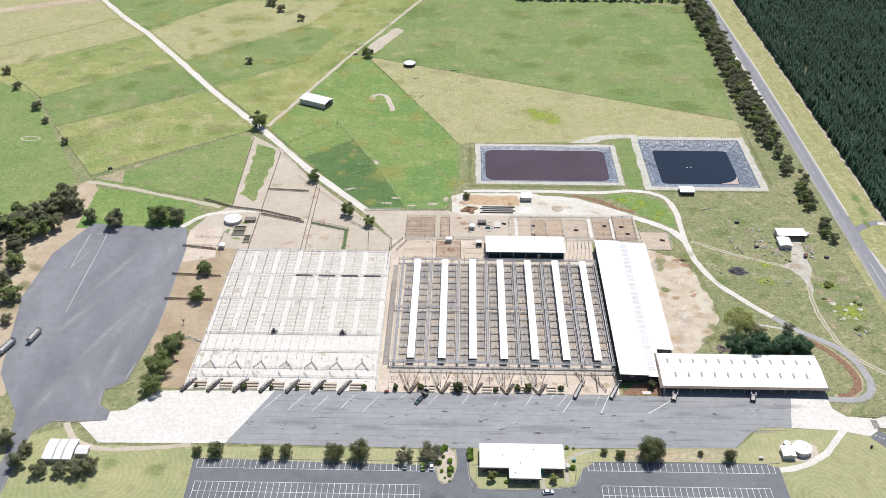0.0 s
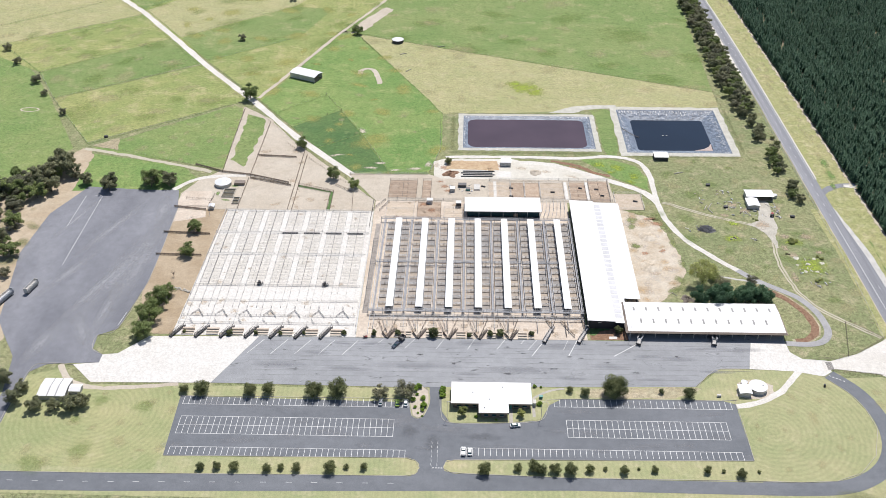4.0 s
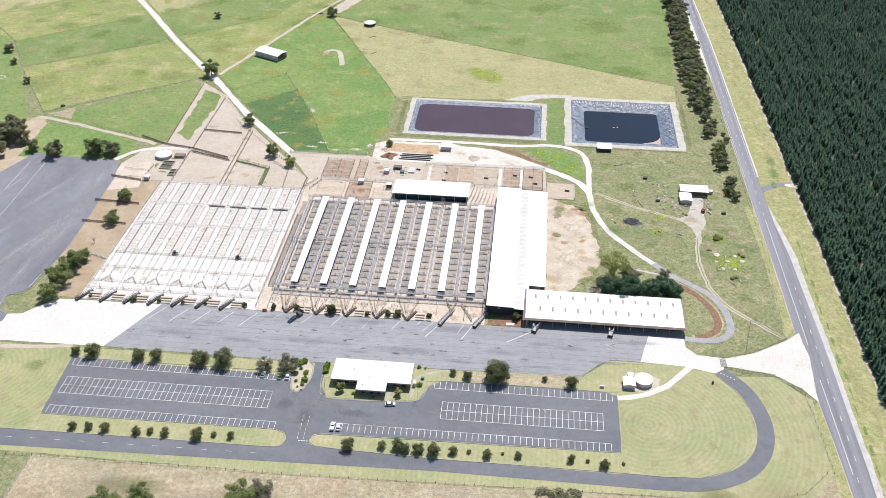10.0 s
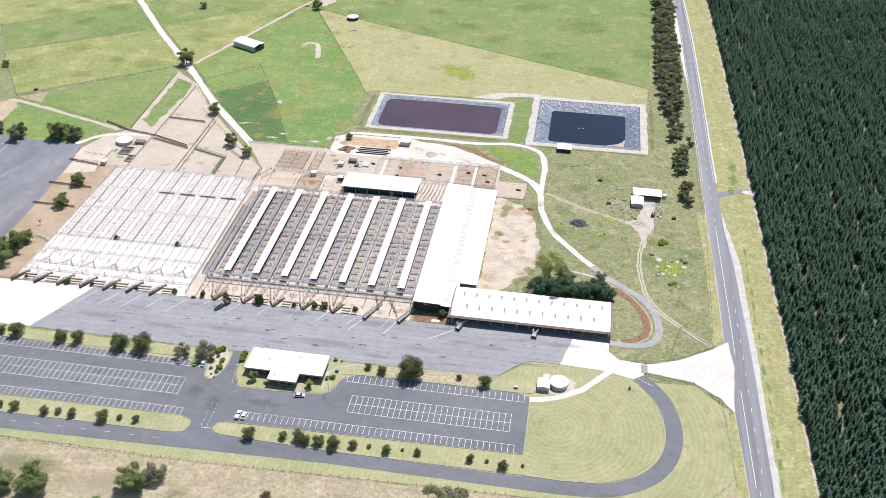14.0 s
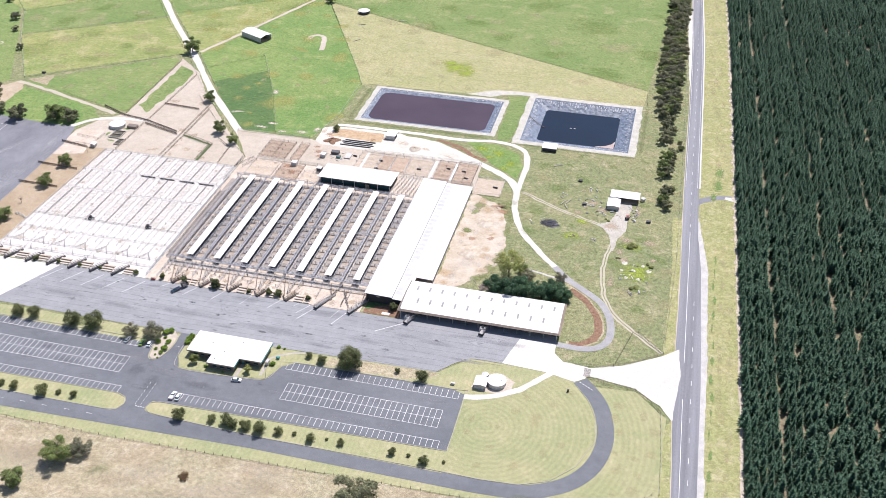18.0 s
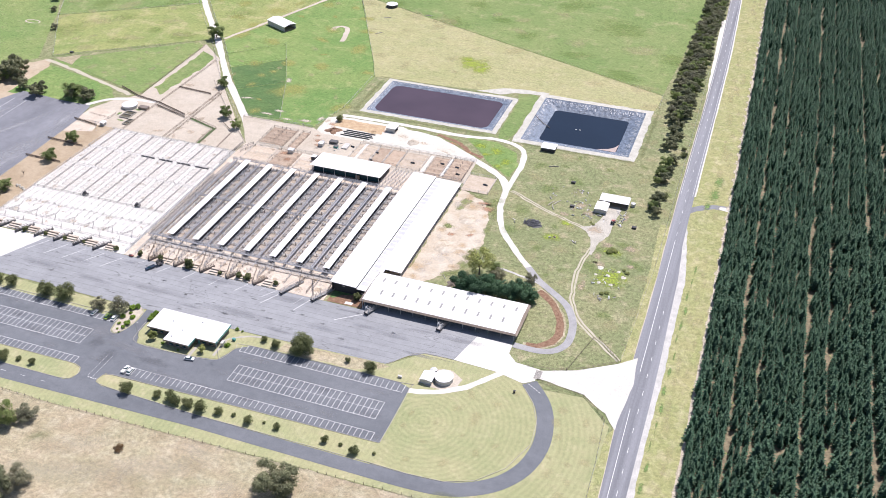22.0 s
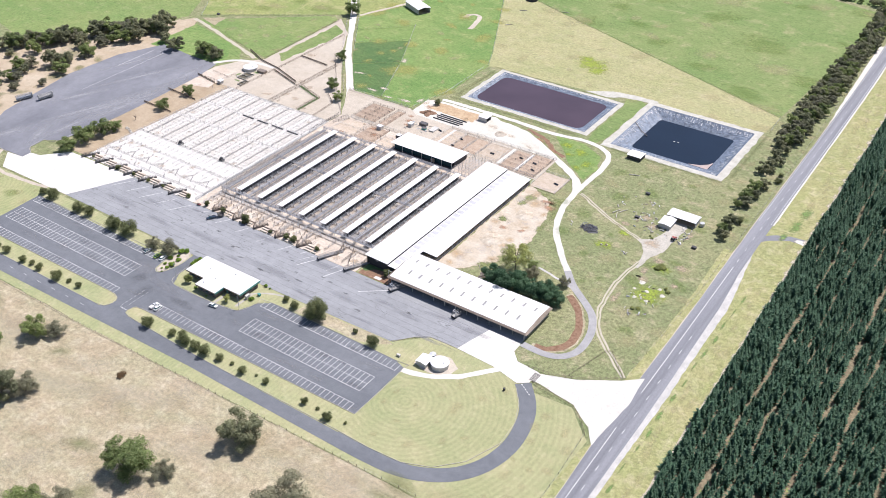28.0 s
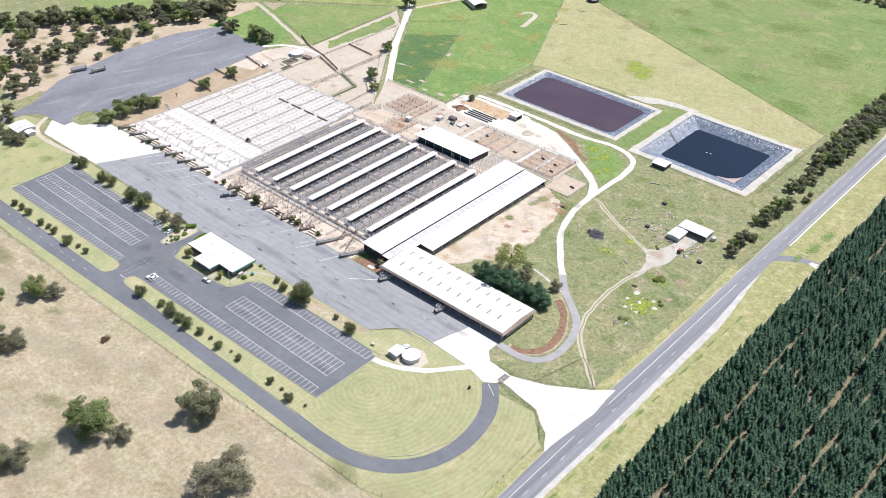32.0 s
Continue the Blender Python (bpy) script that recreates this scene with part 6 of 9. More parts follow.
def catwalk(name, label, x0, x1, y0, y1, z, step=5.657, group="catwalks"):
    """A raised walkway with a rail on both sides; it runs along its longer side."""
    along_y = (y1 - y0) > (x1 - x0)
    length, wide = (y1 - y0, x1 - x0) if along_y else (x1 - x0, y1 - y0)
    m = Matrix.Translation((x0, y0, 0)) if not along_y else Matrix.Translation((x1, y0, 0)) @ Matrix.Rotation(math.pi / 2, 4, "Z")
    c = thing(name, label, "walkway", m, group)
    part("deck", boxes((0, length, 0.1, wide - 0.1, z - 0.08, z)), MESH_DECK, c, "grey steel mesh deck")
    rm = bar_mesh("rail", (0, 1, -0.05, 0.05, -0.05, 0.05), PEN_STEEL)
    n = max(2, round(length / step))
    pm = bar_mesh("post", (-0.07, 0.07, -0.07, 0.07, 0, round(z + 1.0, 2)), PEN_STEEL)
    for y in (0.0, wide):
        for dz in (0.5, 1.0):
            put("handrail", rm, c, Matrix.Translation((0, y, z + dz)) @ Matrix.Diagonal((length, 1, 1, 1)))
        for k in range(n + 1):
            put("post", pm, c, Matrix.Translation((length * k / n, y, 0)))
    return c


cattle_yards()
for cx in COVER_X:
    pen_cover(cx)
for i in range(6):
    mid = (COVER_X[i] + COVER_X[i + 1]) / 2
    catwalk("catwalk", "grey steel catwalk between rows of cattle pens", mid - 0.55, mid + 0.55, 363, 450, 1.9)
catwalk("catwalk", "grey steel catwalk beside the drafting race", -31.9, -30.9, 363, 450, 1.9)
catwalk("catwalk", "grey steel catwalk beside the sale shed", 75.0, 75.9, 363, 452, 1.9)
catwalk("cross_catwalk", "long steel catwalk across the front of the pens", -34, 76.2, 362.0, 363.2, 2.5, 7.6)
catwalk("cross_catwalk", "long steel catwalk across the back of the pens", -34, 76.2, 450.2, 451.2, 2.3, 7.6)
catwalk("cross_catwalk", "steel catwalk over the cross alley", -34, 76.2, 406.6, 407.5, 1.9, 7.6)

for x in (-36.8, -34.2):
    rail_fence("race_fence", "grey rail fence of the drafting race", (x, 364), (x, 432), 1.7, 5, 4.0, GREY_STEEL, "drafting race")
race = thing("race_gates", "grey rows of sliding gates in the drafting race", "gate", group="drafting race")
slat = mesh_of("slat", boxes((-36.7, -34.3, -0.035, 0.035, 1.3, 1.42), (-36.74, -36.66, -0.04, 0.04, 0.0, 1.3), (-34.34, -34.26, -0.04, 0.04, 0.0, 1.3)), GREY_STEEL)
for k in range(40):
    put("slat", slat, race, Matrix.Translation((0, 366 + k * 1.65, 0.12)))
sheet("race_floor", [(-36.9, 363), (-34.1, 363), (-34.1, 448), (-36.9, 448)], 0.16, PEN_FLOOR, "grey floor of the drafting race", "floor")
for x in (-32.9, -38.9):
    rail_fence("lane_fence", "galvanised rail fence beside the race", (x, 346), (x, 449), 1.7, 5, 6.5, STEEL, "drafting race")


# ---- front of the cattle yards ----
def chute(cx):
    """Forcing rails that close to a loading ramp at the apron."""
    for a, b, m in (((cx - 5.2, 358.0), (cx - 1.5, 347.0), BROWN_RAIL), ((cx + 4.6, 358.0), (cx + 1.5, 347.0), BROWN_RAIL), ((cx, 360.5), (cx, 348.0), GREY_STEEL), ((cx - 2.6, 357.6), (cx - 0.9, 349.5), GREY_STEEL), ((cx - 5.6, 353.0), (cx - 8.6, 353.0), BROWN_RAIL),
                    ((cx - 7.2, 361.6), (cx - 7.2, 350.5), STEEL), ((cx + 2.6, 361.6), (cx + 2.6, 355.5), STEEL)):
        rail_fence("forcing_fence", "rusty rail fence closing towards a loading ramp", a, b, 1.6, 3, 3.4, m, "forcing fences", thick=0.075)
    rail_fence("forcing_fence", "rusty wing fence beside a loading ramp", (cx - 2.3, 347.4), (cx - 0.2, 343.9), 1.3, 4, 2.0, BROWN_RAIL, "forcing fences", thick=0.16)


PALE_TIMBER = plain("grey_sleeper", (0.34, 0.29, 0.235), 0.9, s1=1.5, rnd=0.2)


def terrace(x0, x1, y0, group):
    """Three low kerb walls that step up from the apron."""
    t = thing("terrace_wall", "low stepped concrete kerbs at the yard's edge", "retaining wall", group=group)
    for k in range(3):
        part("kerb", boxes((x0, x1, y0 + 1.6 * k, y0 + 1.6 * k + 0.45, 0.1, 0.5 + 0.3 * k)), (KERB, KERB, PALE_TIMBER)[k], t)
        part("tread", boxes((x0, x1, y0 + 1.6 * k + 0.45, y0 + 1.6 * k + 1.6, 0.1, 0.32 + 0.3 * k)), DIRTY_CONCRETE, t, "stained concrete tread")


for cx in COVER_X[:5]:
    chute(cx)
    terrace(cx + 4.4, cx + 8.8, 343.9, "cattle yard terraces")
    terrace(cx + 9.6, cx + 12.4, 343.9, "cattle yard terraces")
for a, b in (((-32.8, 361.0), (76, 361.0)), ((-32.8, 358.2), (76, 358.2))):
    rail_fence("cross_fence", "galvanised cross fence before the pens", a, b, 1.7, 5, 5.0, STEEL, "cattle yard front")
for x in (-25, -10, 5.4, 20.5, 36, 51, 58.5, 66.5):
    rail_fence("divider_fence", "rail fence dividing the front yards", (x + 1.0, 358), (x + 1.0, 349.2), 1.6, 3, 3.0, GREY_STEEL, "cattle yard front")
for a, b in (((56, 361), (60, 350)), ((62, 361), (58.5, 349)), ((64, 358), (70, 346)), ((74.5, 361), (75.5, 350)), ((66, 356), (66, 346))):
    rail_fence("forcing_fence", "dark rail fence closing towards a loading ramp", a, b, 1.6, 4, 3.0, BROWN_RAIL, "forcing fences")


def loading_ramp(tip, foot, z_tip, wide, label, group, steel=DARK_STEEL):
    """A sloping deck between sheeted sides that rises from the yard to the height of a lorry's floor."""
    tip, foot = Vector(tip), Vector(foot)
    d = tip - foot
    L = d.length
    r = thing("loading_ramp", label, "loading ramp", Matrix.Translation((foot.x, foot.y, 0.12)) @ Matrix.Rotation(math.atan2(d.y, d.x), 4, "Z"), group)
    rise = lambda x, y: 0.25 + (z_tip - 0.25) * min(1, x / (L * 0.85))
    w = wide / 2
    bm = bmesh.new()
    slab(bm, [(0, -w), (L * 0.5, -w), (L * 0.85, -w), (L, -w), (L, w), (L * 0.85, w), (L * 0.5, w), (0, w)], lambda x, y: max(0.0, rise(x, y) - 0.35), rise)
    part("deck", bm, steel, r, "ribbed steel deck")
    for s in (-w, w):
        bm = bmesh.new()
        for dz in (0.05, 0.4, 0.75):
            slab(bm, [(0, s - 0.04), (L * 0.85, s - 0.04), (L, s - 0.04), (L, s + 0.04), (L * 0.85, s + 0.04), (0, s + 0.04)], lambda x, y: rise(x, y) + dz, lambda x, y: rise(x, y) + dz + 0.08)
        for q in range(6):
            x = L * (0.02 + 0.19 * q)
            box(bm, x - 0.07, x + 0.07, s - 0.07, s + 0.07, max(0, rise(x, 0) - 0.3), rise(x, 0) + 1.0)
        part("side_frame", bm, steel, r, "railed steel side")
        part("top_rail", boxes((L * 0.3, L, s - 0.07, s + 0.07, z_tip + 1.2, z_tip + 1.32)), steel, r, "top rail")
    part("bumper", boxes((L - 0.1, L + 0.25, -w - 0.3, w + 0.3, z_tip - 0.9, z_tip - 0.15)), WALL_DARK, r, "black rubber bumper")
    for x in (L * 0.55, L * 0.9):
        for s in (-w, w):
            part("leg", boxes((x - 0.1, x + 0.1, s - 0.1, s + 0.1, 0, rise(x, 0) - 0.3)), DARK_STEEL, r)
    return r


for k in range(7):
    x = -130.4 + 12.4 * k
    loading_ramp((x, 341.6), (x + 4.9, 350.8), 0.9, 1.1, "dark steel sheep loading ramp at the apron's edge", "sheep loading ramps")
    terrace(x + 4.6, x + 10.6, 343.9, "sheep yard terraces")
    rail_fence("ramp_gate", "dark gate beside a loading ramp", (x + 6.2, 356.2), (x + 8.0, 353.2), 1.2, 3, 2.0, GREY_STEEL, "ramp gates", thick=0.08)
    ax = -121.6 + 12.4 * k
    for end in ((ax - 2.8, 359.3), (ax + 3.6, 358.4), (ax - 0.4, 367.4)):
        rail_fence("forcing_gate", "grey rail forcing gate in the sheep yard", (ax + 0.3, 363.8), end, 1.0, 3, 2.5, GREY_STEEL if end[1] < 363 else WHITE_STEEL, "sheep forcing gates", thick=0.1 if end[1] < 363 else 0.06)
for tip, foot in (((54.6, 340.8), (60.2, 354.2)), ((71.6, 341.0), (77.4, 353.6))):
    loading_ramp(tip, foot, 1.3, 1.5, "large grey cattle loading ramp at the apron's edge", "cattle loading ramps", GREY_STEEL)
for cx in COVER_X[:5]:
    loading_ramp((cx + 0.6, 343.2), (cx + 4.4, 350.4), 0.7, 0.95, "rusty cattle loading ramp at the apron's edge", "cattle loading ramps", BROWN_RAIL)
for tip, foot in (((100.6, 340.4), (104.4, 350.4)), ((137.6, 340.8), (139.4, 350.4))):
    ramp_thing = loading_ramp(tip, foot, 1.3, 2.0, "grey loading ramp before the open shed", "shed loading ramps", GREY_STEEL)
    L = math.dist(tip, foot)
    part("gate_frame", boxes((L - 0.9, L - 0.7, -1.1, -0.9, 1.2, 3.6), (L - 0.9, L - 0.7, 0.9, 1.1, 1.2, 3.6), (L - 0.9, L - 0.7, -1.1, 1.1, 3.6, 3.8), (L - 2.4, L - 2.2, -1.1, -0.9, 1.0, 3.6), (L - 2.4, L - 2.2, 0.9, 1.1, 1.0, 3.6), (L - 2.4, L - 0.7, -1.1, -0.9, 3.6, 3.8), (L - 2.4, L - 0.7, 0.9, 1.1, 3.6, 3.8)), STEEL, ramp_thing, "pale steel gate frame over the ramp's end")

sheet("mulch_bed", [(78, 344.2), (96.5, 344.2), (96.2, 353.2), (78, 353.2)], 0.118, RED_EARTH, "bark mulch bed before the sale shed", "garden bed", 0.2)
sheet("bed_lawn", [(78.2, 347.6), (80.2, 347.4), (83, 351), (88, 352.4), (88, 353.1), (78.2, 353.1)], 0.13, DEEP, "strip of green plants before the sale shed", "lawn", 0.4)
sheet("bed_paving", [(87, 345), (91, 345), (91, 347), (87, 347)], 0.135, CONCRETE, "pale paving before the sale shed", "paving", 0.2)

# ---- sheep yards ----
LANE_X = [-127.9 + 12.45 * k for k in range(8)]
SHEEP_BLOCKS = [(385.6, 413.5, 9), (416.6, 435.4, 6), (438.6, 460.4, 7)]


def sheep_yards():
    bm = bmesh.new()
    for k in range(3):
        box(bm, 0, 4.6, -0.02, 0.02, 0.3 + k * 0.35, 0.34 + k * 0.35)
    for x in (0.0, 2.3, 4.6):
        box(bm, x - 0.05, x + 0.05, -0.05, 0.05, 0, 1.15)
    panel = np.array([v.co for v in bm.verts])
    bm.verts.index_update()
    quads = np.array([[v.index for v in f.verts] for f in bm.faces])
    tris = np.concatenate([quads[:, [0, 1, 2]], quads[:, [0, 2, 3]]])
    bm.free()
    spots = []
    for k in range(7):
        lane, nxt = LANE_X[k], LANE_X[k + 1]
        mid = (lane + nxt) / 2
        for y0, y1, rows in SHEEP_BLOCKS:
            for x, m, lab in ((lane + 1.6, WHITE_STEEL, "pale rail fence along the sheep pens"), (nxt - 1.6, WHITE_STEEL, "pale rail fence along the sheep pens"), (mid, GREY_STEEL, "grey double rail fence between sheep pens")):
                rail_fence("pen_fence", lab, (x, y0), (x, y1), 1.1, 3 if x == mid else 2, 7.0, m, "sheep pen fences", thick=0.12 if x == mid else 0.08)
            sheet("sheep_pen_floor", [(lane + 1.7, y0), (nxt - 1.7, y0), (nxt - 1.7, y1), (lane + 1.7, y1)], 0.126, WASHED, "washed beige concrete floor of sheep pens", "floor", 0.12)
            for r in range(rows + 1):
                y = y0 + (y1 - y0) * r / rows
                for x in (lane + 1.62, mid + 0.02):
                    spots.append((x, y, 0.12))
        for x in (lane + 1.6, mid, nxt - 1.6):
            rail_fence("pen_fence", "pale rail fence of the sheep forcing yards", (x, 366.5), (x, 385.4), 1.1, 2, 7.0, WHITE_STEEL, "sheep pen fences", thick=0.08)
        rail_fence("pen_fence", "pale rail fence of the sheep forcing yards", (lane + 1.6, 353), (lane + 1.6, 366.4), 1.1, 2, 7.0, WHITE_STEEL, "sheep pen fences", thick=0.08)
    verts = (panel[None] + np.array(spots)[:, None]).reshape(-1, 3)
    faces = (tris[None] + (np.arange(len(spots)) * len(panel))[:, None, None]).reshape(-1, 3)
    tagged(new("sheep_hurdles", from_arrays("sheep_hurdles", verts, faces, WHITE_STEEL)), "pale rail hurdles across the sheep pens", "hurdle", kind="stuff")
    for y in (353.0, 359.4, 372.0, 385.5, 415.0, 437.0):
        rail_fence("cross_fence", "pale cross fence of the sheep yards", (-128.5, y), (-40.5, y), 1.15, 3, 6.2, WHITE_STEEL, "sheep yard cross fences", thick=0.08)
    for a, b in (((-129.2, 352), (-127.6, 461)), ((-127.6, 461), (-40.2, 461)), ((-39.6, 461), (-39.4, 352))):
        rail_fence("yard_fence", "rail fence round the sheep yards", a, b, 1.3, 3, 6.0, WHITE_STEEL, "sheep yard boundary", thick=0.08)
    trough = mesh_of("trough", boxes((0, 9.0, -0.35, 0.35, 0, 0.6)), WALL_DARK)
    for x in (-90, -77.5, -65, -52.5):
        tagged(put("feed_trough", trough, None, Matrix.Translation((x, 436.6, 0.13))), "long dark trough across the sheep yard", "trough", "sheep yard troughs")


sheep_yards()

# ---- back yards ----
def pen_block(x0, x1, y0, y1, nx, ny, group, material=DARK_STEEL, floor_mat=PEN_BROWN, edge=None):
    tagged(new("pen_floor", mesh_of("pen_floor", boxes((x0, x1, y0, y1, 0.06, 0.15)), floor_mat)), "bare brown pen floor", "floor", kind="structure")
    for i in range(nx + 1):
        x = x0 + (x1 - x0) * i / nx
        rail_fence("yard_fence", "dark rail fence of the back yards", (x, y0), (x, y1), 1.5, 3, 6.0, edge or material, group, thick=0.06)
    for j in range(ny + 1):
        y = y0 + (y1 - y0) * j / ny
        rail_fence("yard_fence", "dark rail fence of the back yards", (x0, y), (x1, y), 1.5, 3, 6.0, material, group, thick=0.06)


pen_block(-32, -15, 478, 499, 2, 4, "north-west pens", BROWN_RAIL)
pen_block(-11.5, -6.2, 478, 499, 1, 4, "north-west pens", BROWN_RAIL)
pen_block(-32, -15.5, 455, 473, 1, 2, "back yards", WHITE_STEEL, PEN_TAN)
pen_block(-13.5, 0.5, 455, 473, 1, 2, "back yards", BROWN_RAIL, PEN_BROWN)
pen_block(2.5, 13.5, 456, 466, 1, 2, "back yards", WHITE_STEEL, PEN_TAN)
pen_block(29, 42.5, 479, 497.5, 1, 3, "north pens", WHITE_STEEL, PEN_TAN)
pen_block(43, 51, 479, 497.5, 1, 1, "north pens", BROWN_RAIL, PEN_BROWN, WHITE_STEEL)
pen_block(51.5, 60.5, 479, 497.5, 1, 1, "north pens", BROWN_RAIL, PEN_BROWN, WHITE_STEEL)
pen_block(61, 75.5, 479, 497.5, 1, 2, "north pens", WHITE_STEEL, PEN_TAN)
pen_block(79, 89, 476, 498.5, 1, 4, "north pens", BROWN_RAIL, PEN_BROWN, WHITE_STEEL)
pen_block(91, 103, 476, 500, 1, 6, "north pens", DARK_STEEL, PEN_BROWN)
pen_block(105.5, 122, 467, 485.5, 1, 1, "east pen", WHITE_STEEL, PEN_TAN)
for k in range(7):
    rail_fence("race_fence", "slanting rail fence of the sorting race", (61 + k * 2.2, 465), (58.8 + k * 2.4, 456), 1.6, 4, 3.0, PEN_STEEL, "sorting races")
    rail_fence("race_fence", "slanting rail fence of the sorting race", (62 + k * 2.1, 474), (61 + k * 2.2, 466), 1.6, 4, 3.0, STEEL, "sorting races")
for a, b in (((-58, 506), (-9, 507)), ((14, 476), (104, 476.2)), ((-32, 475.4), (13, 475.4)), ((30, 500), (104, 501.5))):
    rail_fence("yard_fence", "rail fence round the back yards", a, b, 1.6, 3, 6.0, GREY_STEEL, "back yard boundary")
for a, b in (((-40.4, 462.5), (-33.5, 474)), ((-36.2, 462), (-31, 472)), ((-40.6, 444), (-40.4, 473))):
    rail_fence("yard_fence", "rail fence funnelling from the lane", a, b, 1.7, 4, 4.0, DARK_STEEL, "lane funnel")

for x in (33.2, 76.9, 89.9):
    tagged(new("pen_alley", mesh_of("pen_alley", boxes((x - 0.9, x + 0.9, 477.5, 499, 0.1, 0.158)), CONCRETE)), "pale concrete alley between pens", "floor", kind="structure")

# ---- sand yards ----
SLUDGE = plain("dark_sludge", (0.085, 0.075, 0.055), 0.4, c2=(0.15, 0.13, 0.08), s1=0.5)
for a, b in (((-159, 516), (-140, 507)), ((-140, 507), (-121, 503.2)), ((-120.8, 503.2), (-95.5, 493.8)), ((-120.6, 499.6), (-93.6, 490.6)), ((-121.4, 529), (-95.6, 526.9)), ((-158.6, 436.1), (-131.6, 434.4)), ((-157.0, 413.4), (-131.6, 412.8)), ((-159.6, 464.2), (-140, 460.8))):
    s = thing("timber_fence", "dark close-boarded timber fence across sandy ground", "fence", Matrix.Translation((a[0], a[1], 0)) @ Matrix.Rotation(math.atan2(b[1] - a[1], b[0] - a[0]), 4, "Z"), "boarded fences")
    L = math.dist(a, b)
    n = max(2, round(L / 2.4))
    for k in range(n + 1):
        put("post", bar_mesh("fence_post", (-0.1, 0.1, -0.1, 0.1, 0, 1.5), TIMBER), s, Matrix.Translation((L * k / n, 0, 0)))
    for z in (0.25, 0.65, 1.05):
        put("board", bar_mesh("board", (0, 1, 0.1, 0.16, 0, 0.3), TIMBER), s, Matrix.Translation((0, 0, z)) @ Matrix.Diagonal((L, 1, 1, 1)))
for a, b in (((-121.2, 503.4), (-121, 577)), ((-91.3, 461.4), (-91.3, 534)), ((-88.7, 461.4), (-88.9, 530)), ((-121.5, 462.6), (-121.4, 499.4)), ((-89.2, 492.4), (-66.2, 484.1)), ((-89.0, 490.0), (-68.0, 483.0)), ((-66.0, 484.0), (-65.9, 462.8)), ((-68.0, 482.8), (-67.9, 462.8)), ((-140, 510), (-143, 598)), ((-52.6, 461.8), (-53.9, 483)), ((-53.9, 483), (-65.8, 492.4))):
    rail_fence("yard_fence", "grey rail fence between sand yards", a, b, 1.3, 3, 4.0, TIMBER, "sand yard fences")
sheet("green_race", [(-89, 492.2), (-66.2, 483.9), (-66, 463), (-67.8, 463), (-67.9, 482.9), (-89, 490.1)], 0.09, DEEP, "green strip between the sand yards", "grass", 0.3)
sheet("tank_pad", [(-160, 464.6), (-140, 461.2), (-138.4, 470), (-141.4, 483.6), (-158.6, 482.4)], 0.088, DIRTY_CONCRETE, "pale concrete pad beside the tank", "concrete", 0.2)
for a, b in (((-156, 464), (-139.5, 464)), ((-139.5, 464), (-138.5, 479)), ((-155, 474), (-139, 472.5))):
    rail_fence("pad_fence", "rusty rail fence round the tank pad", a, b, 1.2, 2, 4.0, BROWN_RAIL, "tank pad fences")
for x0, x1, y0, y1 in ((-134, -126.6, 476, 485.6), (-126.2, -122.2, 468.2, 475.6)):
    basin = thing("settling_basin", "open concrete settling basin of dark sludge", "basin", group="settling basins")
    for q in ((x0, x1, y0, y0 + 0.3), (x0, x1, y1 - 0.3, y1), (x0, x0 + 0.3, y0 + 0.3, y1 - 0.3), (x1 - 0.3, x1, y0 + 0.3, y1 - 0.3), (x0 + 0.3, x1 - 0.3, (y0 + y1) / 2, (y0 + y1) / 2 + 0.3)):
        part("wall", boxes((*q, 0.05, 0.8)), KERB, basin, "pale concrete wall")
    part("sludge", boxes((x0 + 0.3, x1 - 0.3, y0 + 0.3, y1 - 0.3, 0.05, 0.2)), SLUDGE, basin, "dark sludge")

# ---- pasture fences ----
def beside(pts, off):
    return ribbon(pts, off, 0)[:len(pts)]


for pts in ([(-286, 613), (-192, 676)], [(-314, 658), (-231, 727)], [(-380, 700), (-310, 741), (-269, 776)], [(-400, 740), (-328, 798), (-309, 818), (-299, 820)], [(-271, 797), (-217, 861), (-150, 930)], [(-221, 732), (-163, 785), (-139, 805)], [(-188, 684), (-124, 734)], [(-238, 543), (-150, 608)], [(-362, 711), (-313, 658), (-286, 612), (-238, 543)], [(-77, 742), (-13, 617), (-2, 593)], [(-77, 744), (-15, 717), (196, 634)], beside(LANE_LINE[:9], 4.4), [(-120, 592), (-88, 622)], [(-106, 571), (-74, 598)], [(-83, 541), (-56, 562)], [(-88, 624), (-74, 597), (-56, 562), (-34, 510)]):
    strip("fence_grass", [tuple(Vector(p).lerp(Vector(q), k / 14)) for p, q in zip(pts, pts[1:]) for k in range(14)] + [pts[-1]], 0.25, 0.3, 0.068, MEADOW, "rank green grass along a pasture fence", "grass", wander=0.6)
wire_fence("post and wire fence along the lane", beside(LANE_LINE[:9], 4.4))
wire_fence("post and wire fence along the lane", beside(LANE_LINE[:-1], -4.4), 7.0)
wire_fence("timber rail fence beside the lane", [(-104, 546), (-60, 495), (-40, 474.5)], 2.6)
for pts in ([(-286, 613), (-192, 676)], [(-314, 658), (-231, 727)], [(-380, 700), (-310, 741), (-269, 776)], [(-400, 740), (-328, 798), (-309, 818), (-299, 820)], [(-271, 797), (-217, 861), (-150, 930)], [(-221, 732), (-163, 785), (-139, 805)], [(-188, 684), (-124, 734)], [(-238, 543), (-150, 608)], [(-362, 711), (-313, 658), (-286, 612), (-238, 543), (-168, 519), (-140, 508)]):
    wire_fence("post and wire fence between pastures", pts)
